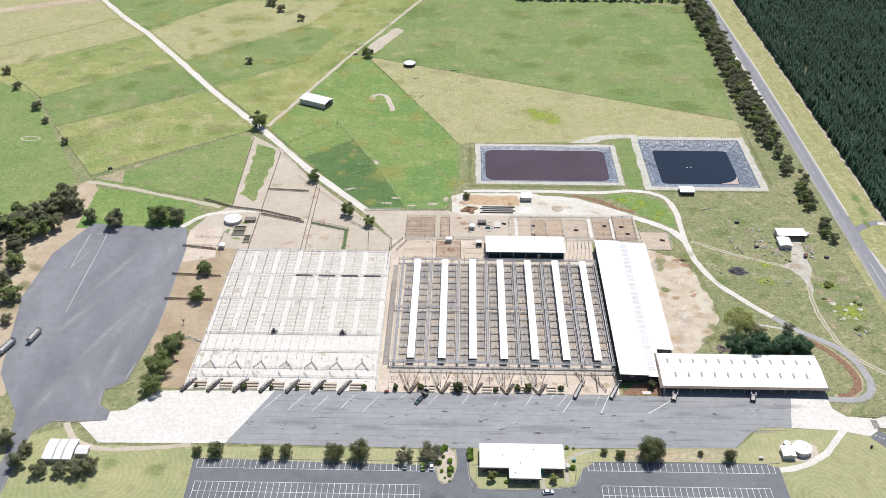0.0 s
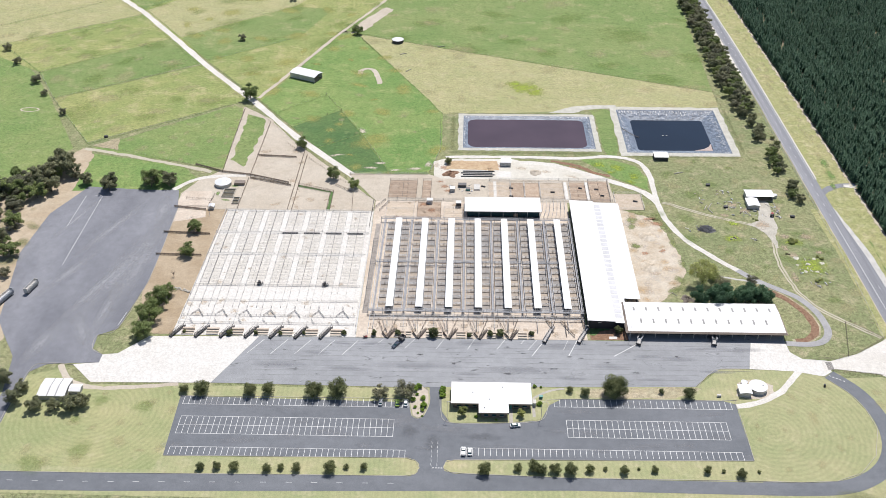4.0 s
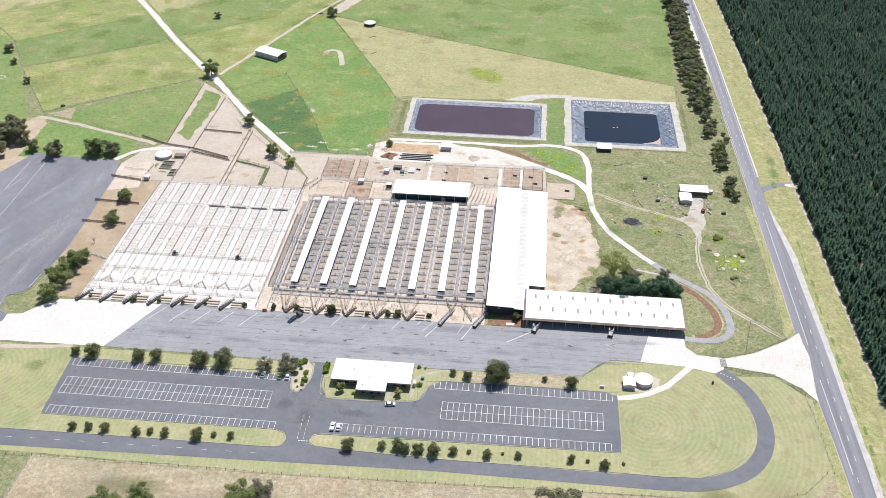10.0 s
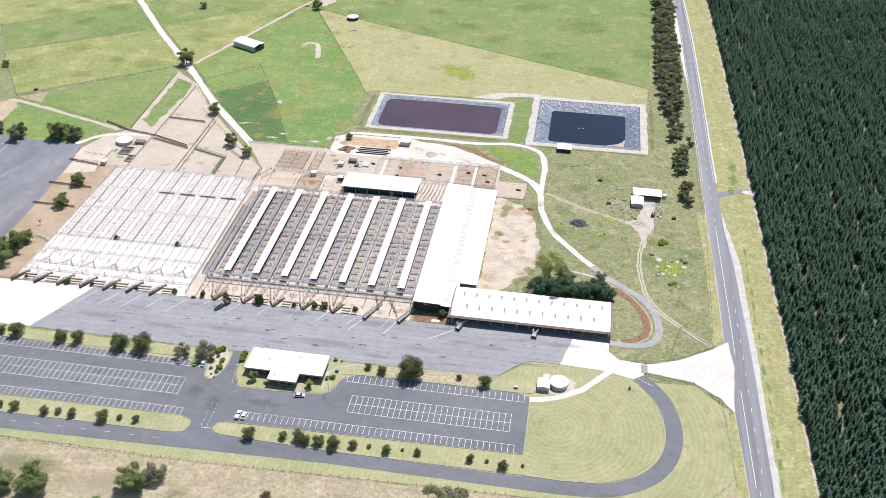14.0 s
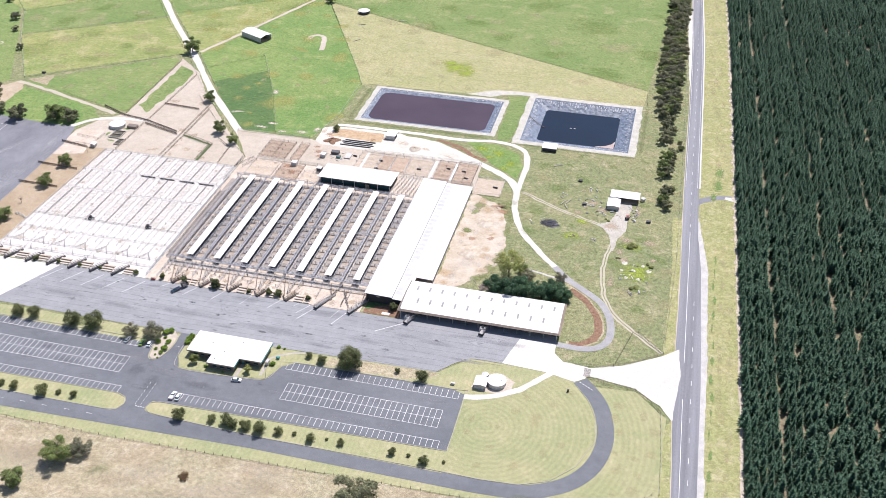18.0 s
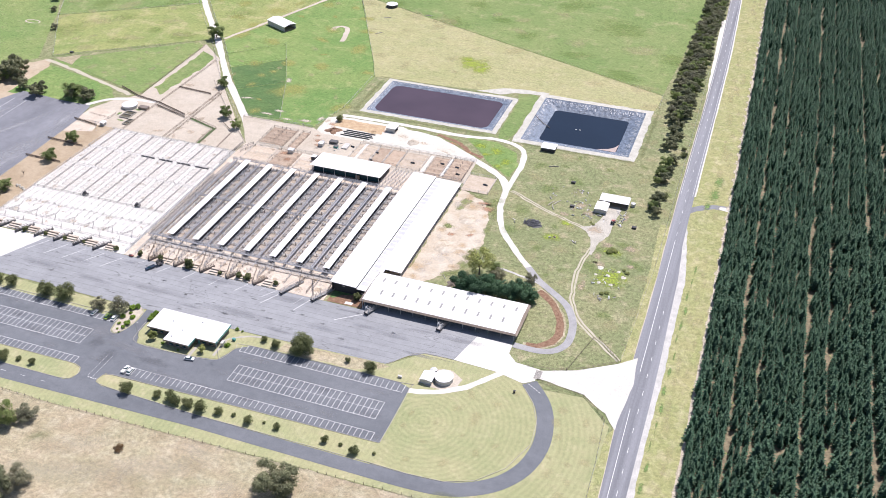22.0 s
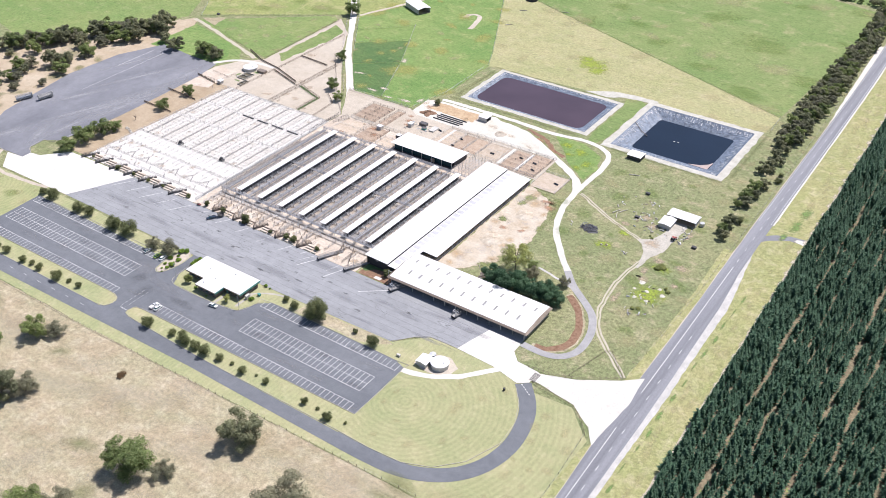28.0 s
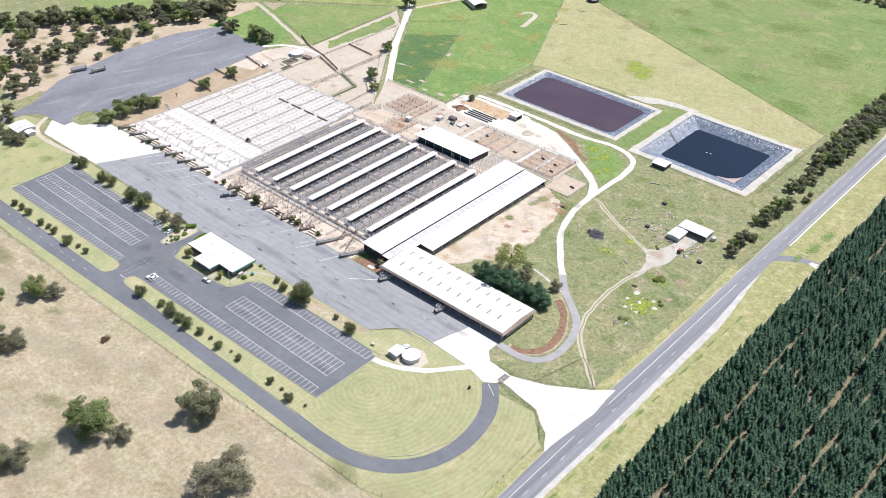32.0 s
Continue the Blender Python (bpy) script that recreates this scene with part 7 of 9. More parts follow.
for pts in ([(-120, 592), (-88, 622)], [(-106, 571), (-74, 598)], [(-83, 541), (-56, 562)], [(-88, 624), (-74, 597), (-56, 562), (-34, 510)], [(-56, 507.5), (-10, 508.5)]):
    wire_fence("post and wire fence round the green plots", pts, 6.0, 1.4)
for pts in ([(-77, 742), (-13, 617), (-2, 593)], [(-77, 744), (-15, 717), (196, 634), (197, 612)], [(-3, 592), (-2, 540), (-8, 510)], [(-92, 748), (-70, 797), (-40, 876)], [(-118, 672), (-94, 744)]):
    wire_fence("post and wire fence round the pond pastures", pts, 12.0)
wire_fence("post and wire fence along the drive", [(-300, 236), (-132, 237), (-106, 237.6), (0, 238.2), (150, 242.3), (190, 243.5), (212, 250), (223, 262)], 4.0)
wire_fence("post and wire fence across the dry pasture", [(-106, 237.6), (-107, 180), (-108, 100)], 5.0)
wire_fence("post and wire fence along the road", [(225.8, 262), (225.2, 284), (223.6, 309)], 4.0)
wire_fence("post and wire fence along the road", [(222.6, 348.5), (223.6, 380), (225, 430), (224, 520), (222.5, 620), (219, 760), (215, 870)], 12.0)
for pts in ([(190.5, 323.6), (212, 320.6), (219.4, 314.4), (224, 308)], [(184, 331.6), (196, 332.6), (208, 338), (222, 348)], [(201, 334.5), (207.5, 360.4), (210.2, 361.4), (222, 348.4)]):
    f = thing("entrance_fence", "dark post and rail fence beside the gravel entrance", "fence", group="entrance fences")
    for p, q in zip(pts, pts[1:]):
        L = math.dist(p, q)
        n = max(1, round(L / 2.5))
        base = Matrix.Translation((p[0], p[1], 0)) @ Matrix.Rotation(math.atan2(q[1] - p[1], q[0] - p[0]), 4, "Z")
        for k in range(n):
            put("post", bar_mesh("fence_post", (-0.07, 0.07, -0.07, 0.07, 0, 1.3), TIMBER), f, base @ Matrix.Translation((L * k / n, 0, 0)))
        for z in (0.6, 1.2):
            put("rail", bar_mesh("rail", (0, 1, -0.035, 0.035, -0.035, 0.035), TIMBER), f, base @ Matrix.Translation((0, 0, z)) @ Matrix.Diagonal((L, 1, 1, 1)))

# ---- painted lines and kerbs ----
def painted_bays(name, label, x0, x1, n, y0, y1, middle=False, ends=(True, False)):
    """Rows of parking bays: a line between bays, and lines along the ends of the bays."""
    g = thing(name, label, "road marking", Matrix.Translation((x0, y0, 0.112)), kind="structure")
    line = bar_mesh("bay_line", (-0.085, 0.085, 0, round(y1 - y0, 2), 0, 0.006), PAINT)
    for k in range(n + 1):
        put("bay_line", line, g, Matrix.Translation(((x1 - x0) * k / n, 0, 0)))
    ys = [y for y, on in ((0, ends[0]), (y1 - y0, ends[1]), ((y1 - y0) / 2, middle)) if on]
    for y in ys:
        part("edge_line", boxes((-0.085, x1 - x0 + 0.085, y - 0.085, y + 0.085, 0.0065, 0.0105)), PAINT, g)


painted_bays("bay_marking_west_back", "white painted parking bays", -112.6, -9.8, 40, 294.0, 298.9)
painted_bays("bay_marking_west_middle", "white painted double row of parking bays", -111.2, -15.5, 37, 275.4, 286.2, True, (True, True))
painted_bays("bay_marking_west_front", "white painted parking bays", -111.4, -9.5, 40, 262.7, 267.4, False, (False, True))
painted_bays("bay_marking_east_middle", "white painted double row of parking bays", 61.3, 132.2, 28, 276.8, 287.5, True, (True, True))
painted_bays("bay_marking_east_back", "white painted parking bays", 56.6, 136.8, 31, 295.9, 300.7)
painted_bays("bay_marking_east_front", "white painted parking bays", 14.4, 135.2, 47, 264.9, 269.4, False, (False, True))


def painted_line(a, b, wide=0.3, z=0.125, parent=None):
    d = Vector(b) - Vector(a)
    m = Matrix.Translation((a[0], a[1], z)) @ Matrix.Rotation(math.atan2(d.y, d.x), 4, "Z")
    bm = boxes((0, d.length, -wide / 2, wide / 2, 0, 0.006))
    ob = part("painted_line", bm, PAINT, parent)
    ob.matrix_basis = m


apron_lines = thing("apron_marking", "worn white lines painted on the apron", "road marking", kind="structure")
for k in range(5):
    x = -83.4 + 11.6 * k
    painted_line((x, 341), (x - 6.8, 330), 0.22, 0.125, apron_lines)
for a, b in (((-24.3, 342.6), (-27.9, 338.1)), ((-9.2, 342.6), (-13.7, 335.4)), ((5.5, 343.2), (1.6, 335.3)), ((20.4, 343.2), (17, 335.3)), ((35.6, 343.4), (31.4, 335.9)), ((45.0, 343.2), (43.2, 340.1)), ((51.2, 343.2), (46.5, 335.8)), ((66.4, 343.2), (63.8, 336.1))):
    painted_line(a, b, 0.18, 0.125, apron_lines)
for a, b in (((55, 343.2), (48.4, 331.5)), ((71, 343.4), (65.9, 331.5)), ((99.8, 341), (87.8, 331.8))):
    painted_line(a, b, 0.28, 0.125, apron_lines)
park_lines = thing("lorry_park_marking", "long white lines painted on the lorry park", "road marking", kind="structure")
for a, b in (((-217, 476), (-217, 442)), ((-207, 476), (-206, 402)), ((-207, 476), (-211.5, 476)), ((-158, 361), (-159.4, 350))):
    painted_line(a, b, 0.2, 0.125, park_lines)
drive_lines = thing("drive_marking", "white dashes along the drive", "road marking", kind="structure")
for k in range(24):
    x = -196 + 10.6 * k
    if x < -14:
        y = float(np.interp(x, [-200, -139, -60, -10, 60, 150], [246.5, 246.6, 248.0, 248.6, 249.7, 249.2]))
        painted_line((x, y), (x + 2.6, y + 0.02), 0.14, 0.104, drive_lines)
for k in range(6):
    painted_line((2.0, 258.4 + k * 2.6), (1.7, 260.0 + k * 2.6), 0.12, 0.115, drive_lines)
    painted_line((4.4, 258.4 + k * 2.6), (4.4, 260.0 + k * 2.6), 0.12, 0.115, drive_lines)
for k in range(4):
    painted_line((2.4 + k * 1.2, 257.5), (3.2 + k * 1.2, 257.5), 0.35, 0.115, drive_lines)
for k in range(5):
    painted_line((187.2 + k * 1.4, 318.2 - k * 0.9 + 2.0), (187.9 + k * 1.4, 317.8 - k * 0.9 + 2.0), 0.35, 0.115, drive_lines)

road_pts = curve_pts(ROAD_LINE, 12)
road_lines = thing("road_marking", "white edge lines and dashes on the road", "road marking", kind="structure")
def at_y(y, off=0.0):
    return float(np.interp(y, [p[1] for p in ROAD_LINE], [p[0] for p in ROAD_LINE])) + off
y = 66.0
while y < 1100:
    if not 262 < y < 452:
        painted_line((at_y(y), y), (at_y(y + 3), y + 3), 0.16, 0.115, road_lines)
    elif y < 400:
        x0, x1 = (float(np.interp(q, [265, 293, 318, 350, 372, 400], [236.6, 236.2, 236.0, 235.7, 235.3, 235.1])) for q in (y, y + 3))
        painted_line((x0, y), (x1, y + 3), 0.18, 0.122, road_lines)
    y += 12.0
for a, b in (((233.4, 262), (232.5, 320)), ((232.2, 345), (232.0, 371)), ((232.0, 371), (231.0, 457))):
    painted_line(a, b, 0.2, 0.122, road_lines)
for off in (-3.5, 3.3):
    for (x0, y0), (x1, y1) in zip(ROAD_LINE[8:], ROAD_LINE[9:]):
        painted_line((x0 + off, y0), (x1 + off, y1), 0.13, 0.116, road_lines)

CAR_KERBS = (
    [(-114.9, 299.3), (-9.6, 299.6), (-9.4, 297.4), (-7.8, 288.6), (-5, 286.9), (-2.5, 288.6), (-0.1, 297), (-0.6, 305), (-3, 307.6)],
    [(4.6, 308), (5.1, 292.4), (9.4, 284.7), (33, 284.9), (50, 287.1), (54.3, 297), (60, 301), (133, 301.6), (139, 299.4), (139.3, 265)],
    [(-112.8, 261.9), (-60, 262.5), (-20, 262.95), (-12, 263.05), (-8.6, 262.9), (-4.6, 261.4), (-2.9, 257.4), (-4.6, 253.6), (-9.4, 252.7), (-20, 252.6), (-60, 252.3), (-139, 251.4), (-193, 251.4)],
    [(139, 264.6), (12, 262.4), (8, 261), (7.1, 257.4), (10, 255.2), (16, 254.6), (60, 253.1), (140, 253.3), (156, 253), (171, 254), (182.5, 258.7), (192, 269), (198, 285), (197, 298), (192.5, 309), (186.5, 316.8)],
    [(124, 311), (130.3, 319), (136.5, 323.6), (150.5, 324)],
    [(-172, 319.8), (-184.5, 320.4), (-191.3, 314), (-191.3, 270)],
    [(-160.4, 327.7), (-166.3, 331.8), (-167.2, 342), (-158.8, 347.9), (-154.6, 390), (-157.2, 460)],
)
for pts in CAR_KERBS:
    strip("kerb", curve_pts(pts, 2.0) if len(pts) < 12 else pts, 0.1, 0.1, 0.09, KERB, "pale concrete kerb", "kerb", height=0.14)
sheet("garden_bed", [(-9.2, 299.2), (-9.0, 297), (-7.4, 289), (-5, 287.4), (-2.9, 289), (-0.5, 297), (-1.0, 305), (-4, 308.4), (-8.4, 308.2)], 0.13, SAND, "bark and gravel garden bed", "garden bed", 0.1)
sheet("office_lawn", [(5.2, 308), (5.5, 292.6), (9.6, 285.1), (33, 285.3), (49.6, 287.5), (53.8, 297), (58, 300.6), (58, 308.6)], 0.125, MOWN, "small mown lawn round the office", "lawn", 0.1)
strip("garden_path", curve_pts([(46.2, 300), (50, 303.5), (56, 306.8), (62, 308.2)], 1.5), 0.6, 0.6, 0.14, KERB, "pale concrete garden path", "path")
sheet("garden_path_side", [(46.4, 289), (47.8, 289), (47.8, 301), (46.4, 301)], 0.138, KERB, "pale concrete path beside the office", "path")
sheet("dry_strip", [(72, 302.4), (112, 302.6), (126, 309), (122, 310.2), (90, 309.2), (74, 308.4)], 0.06, DRY, "dry brown grass under the trees", "grass", 0.8)

# ---- wear, stains and patchy growth ----
P_LUSH = [(-134, 612), (-92, 742), (-78, 744), (-13, 617), (-2, 593), (-1, 545), (-9, 508), (-54, 507), (-98, 560)]
P_FAR = [(-90, 752), (-15, 717), (196, 634), (206, 860), (-42, 880)]
P_PALE = [(-77, 741), (-15, 716), (196, 633), (195, 610), (73, 600), (8, 596), (-13, 617)]
P_WEST = [(-240, 545), (-150, 609), (-142, 612), (-293, 772), (-374, 734), (-314, 658)]
P_EAST = [(-134, 620), (-92, 747), (-38, 875), (-310, 872)]
P_CORNER = [(-235, 536), (-152, 604), (-142, 597), (-140, 512), (-168, 519)]
P_DRY = [(-104, 236), (-106, 120), (200, 120), (224, 262), (150, 240), (0, 236)]
P_SITE = [(107, 470), (125, 470), (140, 440), (170, 402), (196, 380), (222, 352), (222, 530), (205, 535), (135, 525), (135, 480)]
P_LAWN = [(-185, 254), (-116, 254), (-112, 303), (-165, 304)]
P_LOOP = [(142, 256), (180, 262), (195, 285), (184, 315), (160, 304), (142, 294)]
P_EASTLAWN = [(205, 250), (224, 265), (222, 306), (204, 318)]
P_VERGE = [(248, 200), (254, 200), (253, 440), (247, 470)]
P_VERGE_N = [(243, 470), (251, 470), (245, 850), (236, 850)]
P_STRIP = [(200, 540), (224, 470), (222, 620), (214, 860), (206, 860), (198, 640)]
P_CLAY = [(107, 466), (122, 458), (130, 440), (134, 411), (131, 396), (112, 374), (107, 374)]
mottle("pasture_growth", "patchy yellow growth in the lush pasture", scatter(P_LUSH, 26, 7, 24, 1), W_YELLOW, 0.06)
mottle("pasture_growth", "patchy straw growth in the lush pasture", scatter(P_LUSH, 12, 3, 9, 2), W_STRAW, 0.082)
mottle("pasture_growth", "patchy green growth in the far pasture", scatter(P_FAR, 20, 18, 48, 3, (0.5, 0.9), (-40, 40)), W_GREEN, 0.05)
mottle("pasture_growth", "patchy straw growth in the far pasture", scatter(P_FAR, 20, 10, 30, 5, (0.5, 0.9), (-40, 40)), W_STRAW, 0.10)
mottle("pasture_growth", "faded growth in the grazed pasture", scatter(P_PALE, 18, 8, 20, 7), W_STRAW, 0.07)
mottle("pasture_growth", "patchy green growth in the lane pastures", scatter(P_WEST, 24, 14, 38, 8, (0.5, 0.9), (0, 90)), W_GREEN, 0.06)
mottle("pasture_growth", "patchy straw growth in the lane pastures", scatter(P_WEST, 30, 8, 26, 9, (0.5, 0.9), (0, 90)), W_STRAW, 0.095)
mottle("pasture_growth", "patchy yellow growth across the lane", scatter(P_EAST, 30, 8, 26, 10), W_YELLOW, 0.05)
mottle("pasture_growth", "patchy green growth across the lane", scatter(P_EAST, 18, 14, 36, 11, (0.5, 0.9), (0, 60)), W_GREEN, 0.075)
mottle("pasture_growth", "patchy straw growth in the corner pasture", scatter(P_CORNER, 24, 4, 13, 12), W_STRAW, 0.06)
mottle("pasture_growth", "faded bands in the dry pasture", [(60, 222, 34, 8, 25), (100, 212, 30, 8, 20), (20, 205, 36, 8, 18), (-30, 220, 30, 7, 10), (140, 228, 24, 5, 12)] + scatter(P_DRY, 34, 5, 18, 13), W_PALE, 0.05)
mottle("pasture_growth", "rusty dead grass in the dry pasture", scatter(P_DRY, 60, 6, 24, 14, (0.3, 0.6), (-20, 30)), W_RUST, 0.08)
mottle("pasture_growth", "dull green tufts in the dry pasture", scatter(P_DRY, 14, 4, 12, 15) + [(176, 236, 9, 4, 10), (-60, 226, 20, 6, 0)], W_DULL, 0.12)
mottle("site_growth", "patchy straw grass round the site tracks", scatter(P_SITE, 44, 4, 14, 16), W_STRAW, 0.05)
mottle("site_growth", "patchy green grass round the site tracks", scatter(P_SITE, 30, 4, 13, 17), W_GREEN, 0.09)
mottle("site_growth", "bare earth round the tractor shed", [(188, 452, 9, 9, 0), (182, 468, 8, 6, 0), (176, 474, 7, 6, 0), (209.4, 440, 6.5, 5.5, 0), (198, 440, 6, 6, 0), (198, 421, 6, 5, 0), (195, 428, 4, 7, 0), (213, 424, 5, 4, 0), (202, 470, 3, 9, 0), (168, 462, 6, 4, 0), (193, 400, 4, 10, 0)], W_EARTH, 0.115)
mottle("site_growth", "bright weeds on the bank", [(100, 522, 9, 6, -20), (112, 518, 9, 7, -40), (121, 507, 6, 9, 0), (118, 500, 7, 4, -30), (107, 512, 6, 4, 0)], W_LIME, 0.14)
mottle("site_growth", "bright weeds among rubble", [(205, 410.5, 17, 16, 0), (167.8, 437.3, 10, 7.5, 0), (201.2, 434, 9, 8, 0), (172, 453, 9, 5, -30)], W_LIME, 0.125)
mottle("site_growth", "green grass fringe of the ponds", [(8 + 9.5 * k, 537, 7, 2.2, 0) for k in range(10)] + [(8 + 9.5 * k, 594.5, 7, 1.6, 0) for k in range(8)] + [(6, 545 + 8 * k, 2, 6, 0) for k in range(6)] + [(126 + 8 * k, 533.5, 6, 2, 0) for k in range(9)] + [(197.5, 545 + 8 * k, 2, 6, 0) for k in range(8)], W_DULL, 0.16)
mottle("lawn_wear", "straw patches in the mown grass", scatter(P_LAWN, 16, 3, 10, 18) + scatter(P_LOOP, 14, 3, 9, 19) + scatter(P_EASTLAWN, 12, 3, 8, 20), W_STRAW, 0.07)
mottle("lawn_wear", "green patches in the mown grass", scatter(P_LAWN, 6, 6, 14, 21), W_GREEN, 0.105)
mottle("verge_wear", "green edge of the verge", [(244.6 + 0.5 * math.sin(k * 2.1), 205 + 12 * k, 1.3 + 0.5 * math.sin(k * 1.3), 8, 0) for k in range(20)], W_CREEP_GREEN, 0.085)
mottle("verge_wear", "lush green patch on the verge", [(245.5, 512, 5, 16, 0), (246, 528, 5, 12, 0), (243, 498, 3.5, 9, 0)], W_CREEP_GREEN, 0.15)
mottle("verge_wear", "straw patches on the verge", scatter(P_VERGE, 26, 2, 4, 23, (2, 4), (-4, 4)) + scatter(P_VERGE_N, 36, 2, 4.5, 24, (2, 4), (-4, 4)), W_STRAW, 0.11)
mottle("verge_wear", "dry strip under the roadside trees", scatter(P_STRIP, 40, 5, 14, 25), W_STRAW, 0.05)
mottle("verge_wear", "bare edge of the pines", [(257.5 - 0.018 * max(0, 11 * k - 100), 225 + 11 * k, 2.2, 6, 0) for k in range(58)], W_SAND, 0.13)
mottle("clay_wear", "orange stains on the clay ground", scatter(P_CLAY, 12, 3, 7, 26), W_ORANGE, 0.10)
mottle("clay_wear", "chalky stains on the clay ground", scatter(P_CLAY, 12, 3, 8, 27) + [(118, 398, 9, 8, 0), (113, 385, 5, 8, 0), (127, 405, 5, 5, 0), (124, 431, 5, 3, 0)], W_CHALK, 0.115)
mottle("clay_wear", "red-brown scrapes on the clay ground", [(119, 438, 5, 3, 0), (127, 452, 7, 6, 10), (123, 457, 7, 3, 10), (116, 421, 5, 3, 0), (126, 424, 5, 3, 30), (119, 440, 5, 3, 0)], W_RED, 0.13)
mottle("clay_wear", "grass creeping over the clay ground", [(112, 449, 5, 7, 0), (111, 428, 4, 6, 0), (112, 427, 4, 3, 0), (113, 455, 8, 8, 30), (112, 428, 5, 5, 0), (133, 432, 4, 12, 0), (135, 412, 4, 10, 0), (128, 388, 8, 5, 30), (131, 450, 5, 9, 0), (118, 463, 9, 4, 0), (131, 396, 6, 8, 20), (126, 386, 8, 6, 40), (129, 458, 7, 8, 0), (133, 446, 4, 10, 0)], W_CREEP, 0.0775)
mottle("apron_wear", "dark oil stains on the apron", [(20, 320, 4, 1.2, 20), (36, 318, 5, 1.5, 0), (66, 331, 3.4, 1.2, 10), (72, 330, 3, 1.2, 0), (58, 322, 5, 1.0, 0), (-6, 331, 3, 1, 0), (13, 326, 4, 1, 20), (97, 320, 5, 1.5, 0), (118, 332, 4, 1.2, 0), (44, 333, 3, 0.9, 0), (-30, 327, 3, 1, 10), (84, 327, 3, 1.0, 0), (29, 332, 3, 1, 0)] + scatter([(-70, 312), (140, 312), (150, 340), (-80, 340)], 26, 1.0, 3.2, 28, (0.25, 0.6), (-15, 15)), W_OIL, 0.116)
mottle("apron_wear", "pale worn bands on the apron", scatter([(-90, 310), (150, 314), (150, 341), (-84, 341)], 34, 8, 26, 29, (0.10, 0.25), (-4, 4)), W_GREY, 0.15)
mottle("lorry_park_wear", "pale polished sweeps on the lorry park", [(-164, 405, 62, 8, 86), (-172, 400, 66, 9, 77), (-179, 385, 50, 3.5, 70), (-170, 362, 30, 4, 88), (-176, 345, 20, 5, 118), (-190, 440, 44, 4, 68), (-200, 395, 30, 4, 66), (-193, 336, 20, 6, 75), (-214, 450, 30, 3, 72), (-166, 460, 22, 6, 95)], W_SWEEP, 0.116)
mottle("car_park_wear", "dark worn lanes in the car park", [(2, 272, 8, 12, 0), (-8, 279, 9, 9, 0), (24, 276, 20, 5, 0)], W_DARK, 0.1065)
mottle("car_park_wear", "pale dusty asphalt in the car park", scatter([(-112, 264), (138, 266), (138, 298), (-112, 298)], 40, 4, 16, 31, (0.15, 0.4), (-8, 8)), W_GREY, 0.1135)
mottle("yard_wear", "tan stains on the concrete yards", scatter([(-128, 345), (-40, 345), (-40, 372), (-128, 372)], 30, 2, 6, 32) + scatter([(-126, 386), (-40, 386), (-40, 460), (-126, 460)], 14, 2, 6, 33), W_TAN, 0.122)
mottle("yard_wear", "brown dung stains on the cattle yard floor", scatter([(-36, 346), (76, 346), (76, 361), (-36, 361)], 34, 2, 5, 34) + scatter([(-32, 453), (14, 453), (14, 474), (-32, 474)], 14, 2, 5, 35), W_EARTH, 0.122)
mottle("yard_wear", "chalky wear on the cattle yard floor", scatter([(-36, 346), (76, 346), (76, 361), (-36, 361)], 24, 2, 6, 36), W_CHALK, 0.152)
mottle("yard_wear", "dark stains in the back yards", [(-10, 470, 5, 4, 0), (-5, 464, 4, 6, 0), (-24, 456, 6, 2, 0), (2, 492, 6, 4, 0), (5, 487, 7, 4, 0), (-1, 498, 4, 3, 0)], W_RED, 0.172)
mottle("yard_wear", "yellow bare ground in the white yard", [(50, 516, 8, 5, 0), (66, 512, 8, 4, -20), (82, 506, 10, 3, -25), (30, 500, 12, 2, 0), (-4, 520, 4, 8, 0)], W_TAN, 0.107)
mottle("yard_wear", "red-brown straw floor behind the beams", [(14, 520, 13, 4.5, 0), (32, 519, 12, 4.5, 0), (2, 516, 7, 6, 0), (84, 518, 10, 2.5, -18), (96, 511, 9, 2, -25)], W_RED, 0.112)
mottle("plot_wear", "bare patches in the fenced plots", [(-46, 515, 9, 3, 0), (-18, 514, 9, 4, 0), (-70, 531, 9, 3, 20), (-56, 566, 4, 8, 20), (-40, 521, 8, 3, 0), (-30, 512, 7, 2.5, 0), (-9, 520, 4, 7, 0)], W_SAND, 0.075)
mottle("sand_wear", "faint stains across the sand yards", scatter([(-120, 466), (-60, 466), (-98, 540), (-120, 560)], 14, 3, 8, 37), W_TAN, 0.078)
mottle("sand_wear", "weeds round the settling basins", [(-131, 473, 5, 2.4, -10), (-137, 480, 2.4, 6, 0), (-128, 490, 6, 3, 0), (-137, 489, 3, 5, 0)], W_CREEP_GREEN, 0.1)
mottle("earth_wear", "straw and litter under the gum trees", scatter([(-226, 345), (-236, 450), (-262, 498), (-320, 380), (-240, 330)], 50, 5, 13, 38), W_STRAW, 0.075)
mottle("earth_wear", "dark litter under the gum trees", scatter([(-226, 345), (-236, 450), (-262, 498), (-320, 380), (-240, 330)], 26, 5, 12, 39), W_DULL, 0.115)
mottle("pasture_growth", "bright weedy patch in the grazed pasture", [(58, 638, 22, 19, 0), (66, 630, 12, 12, 0), (50, 645, 12, 9, 0)], W_LIME, 0.13)
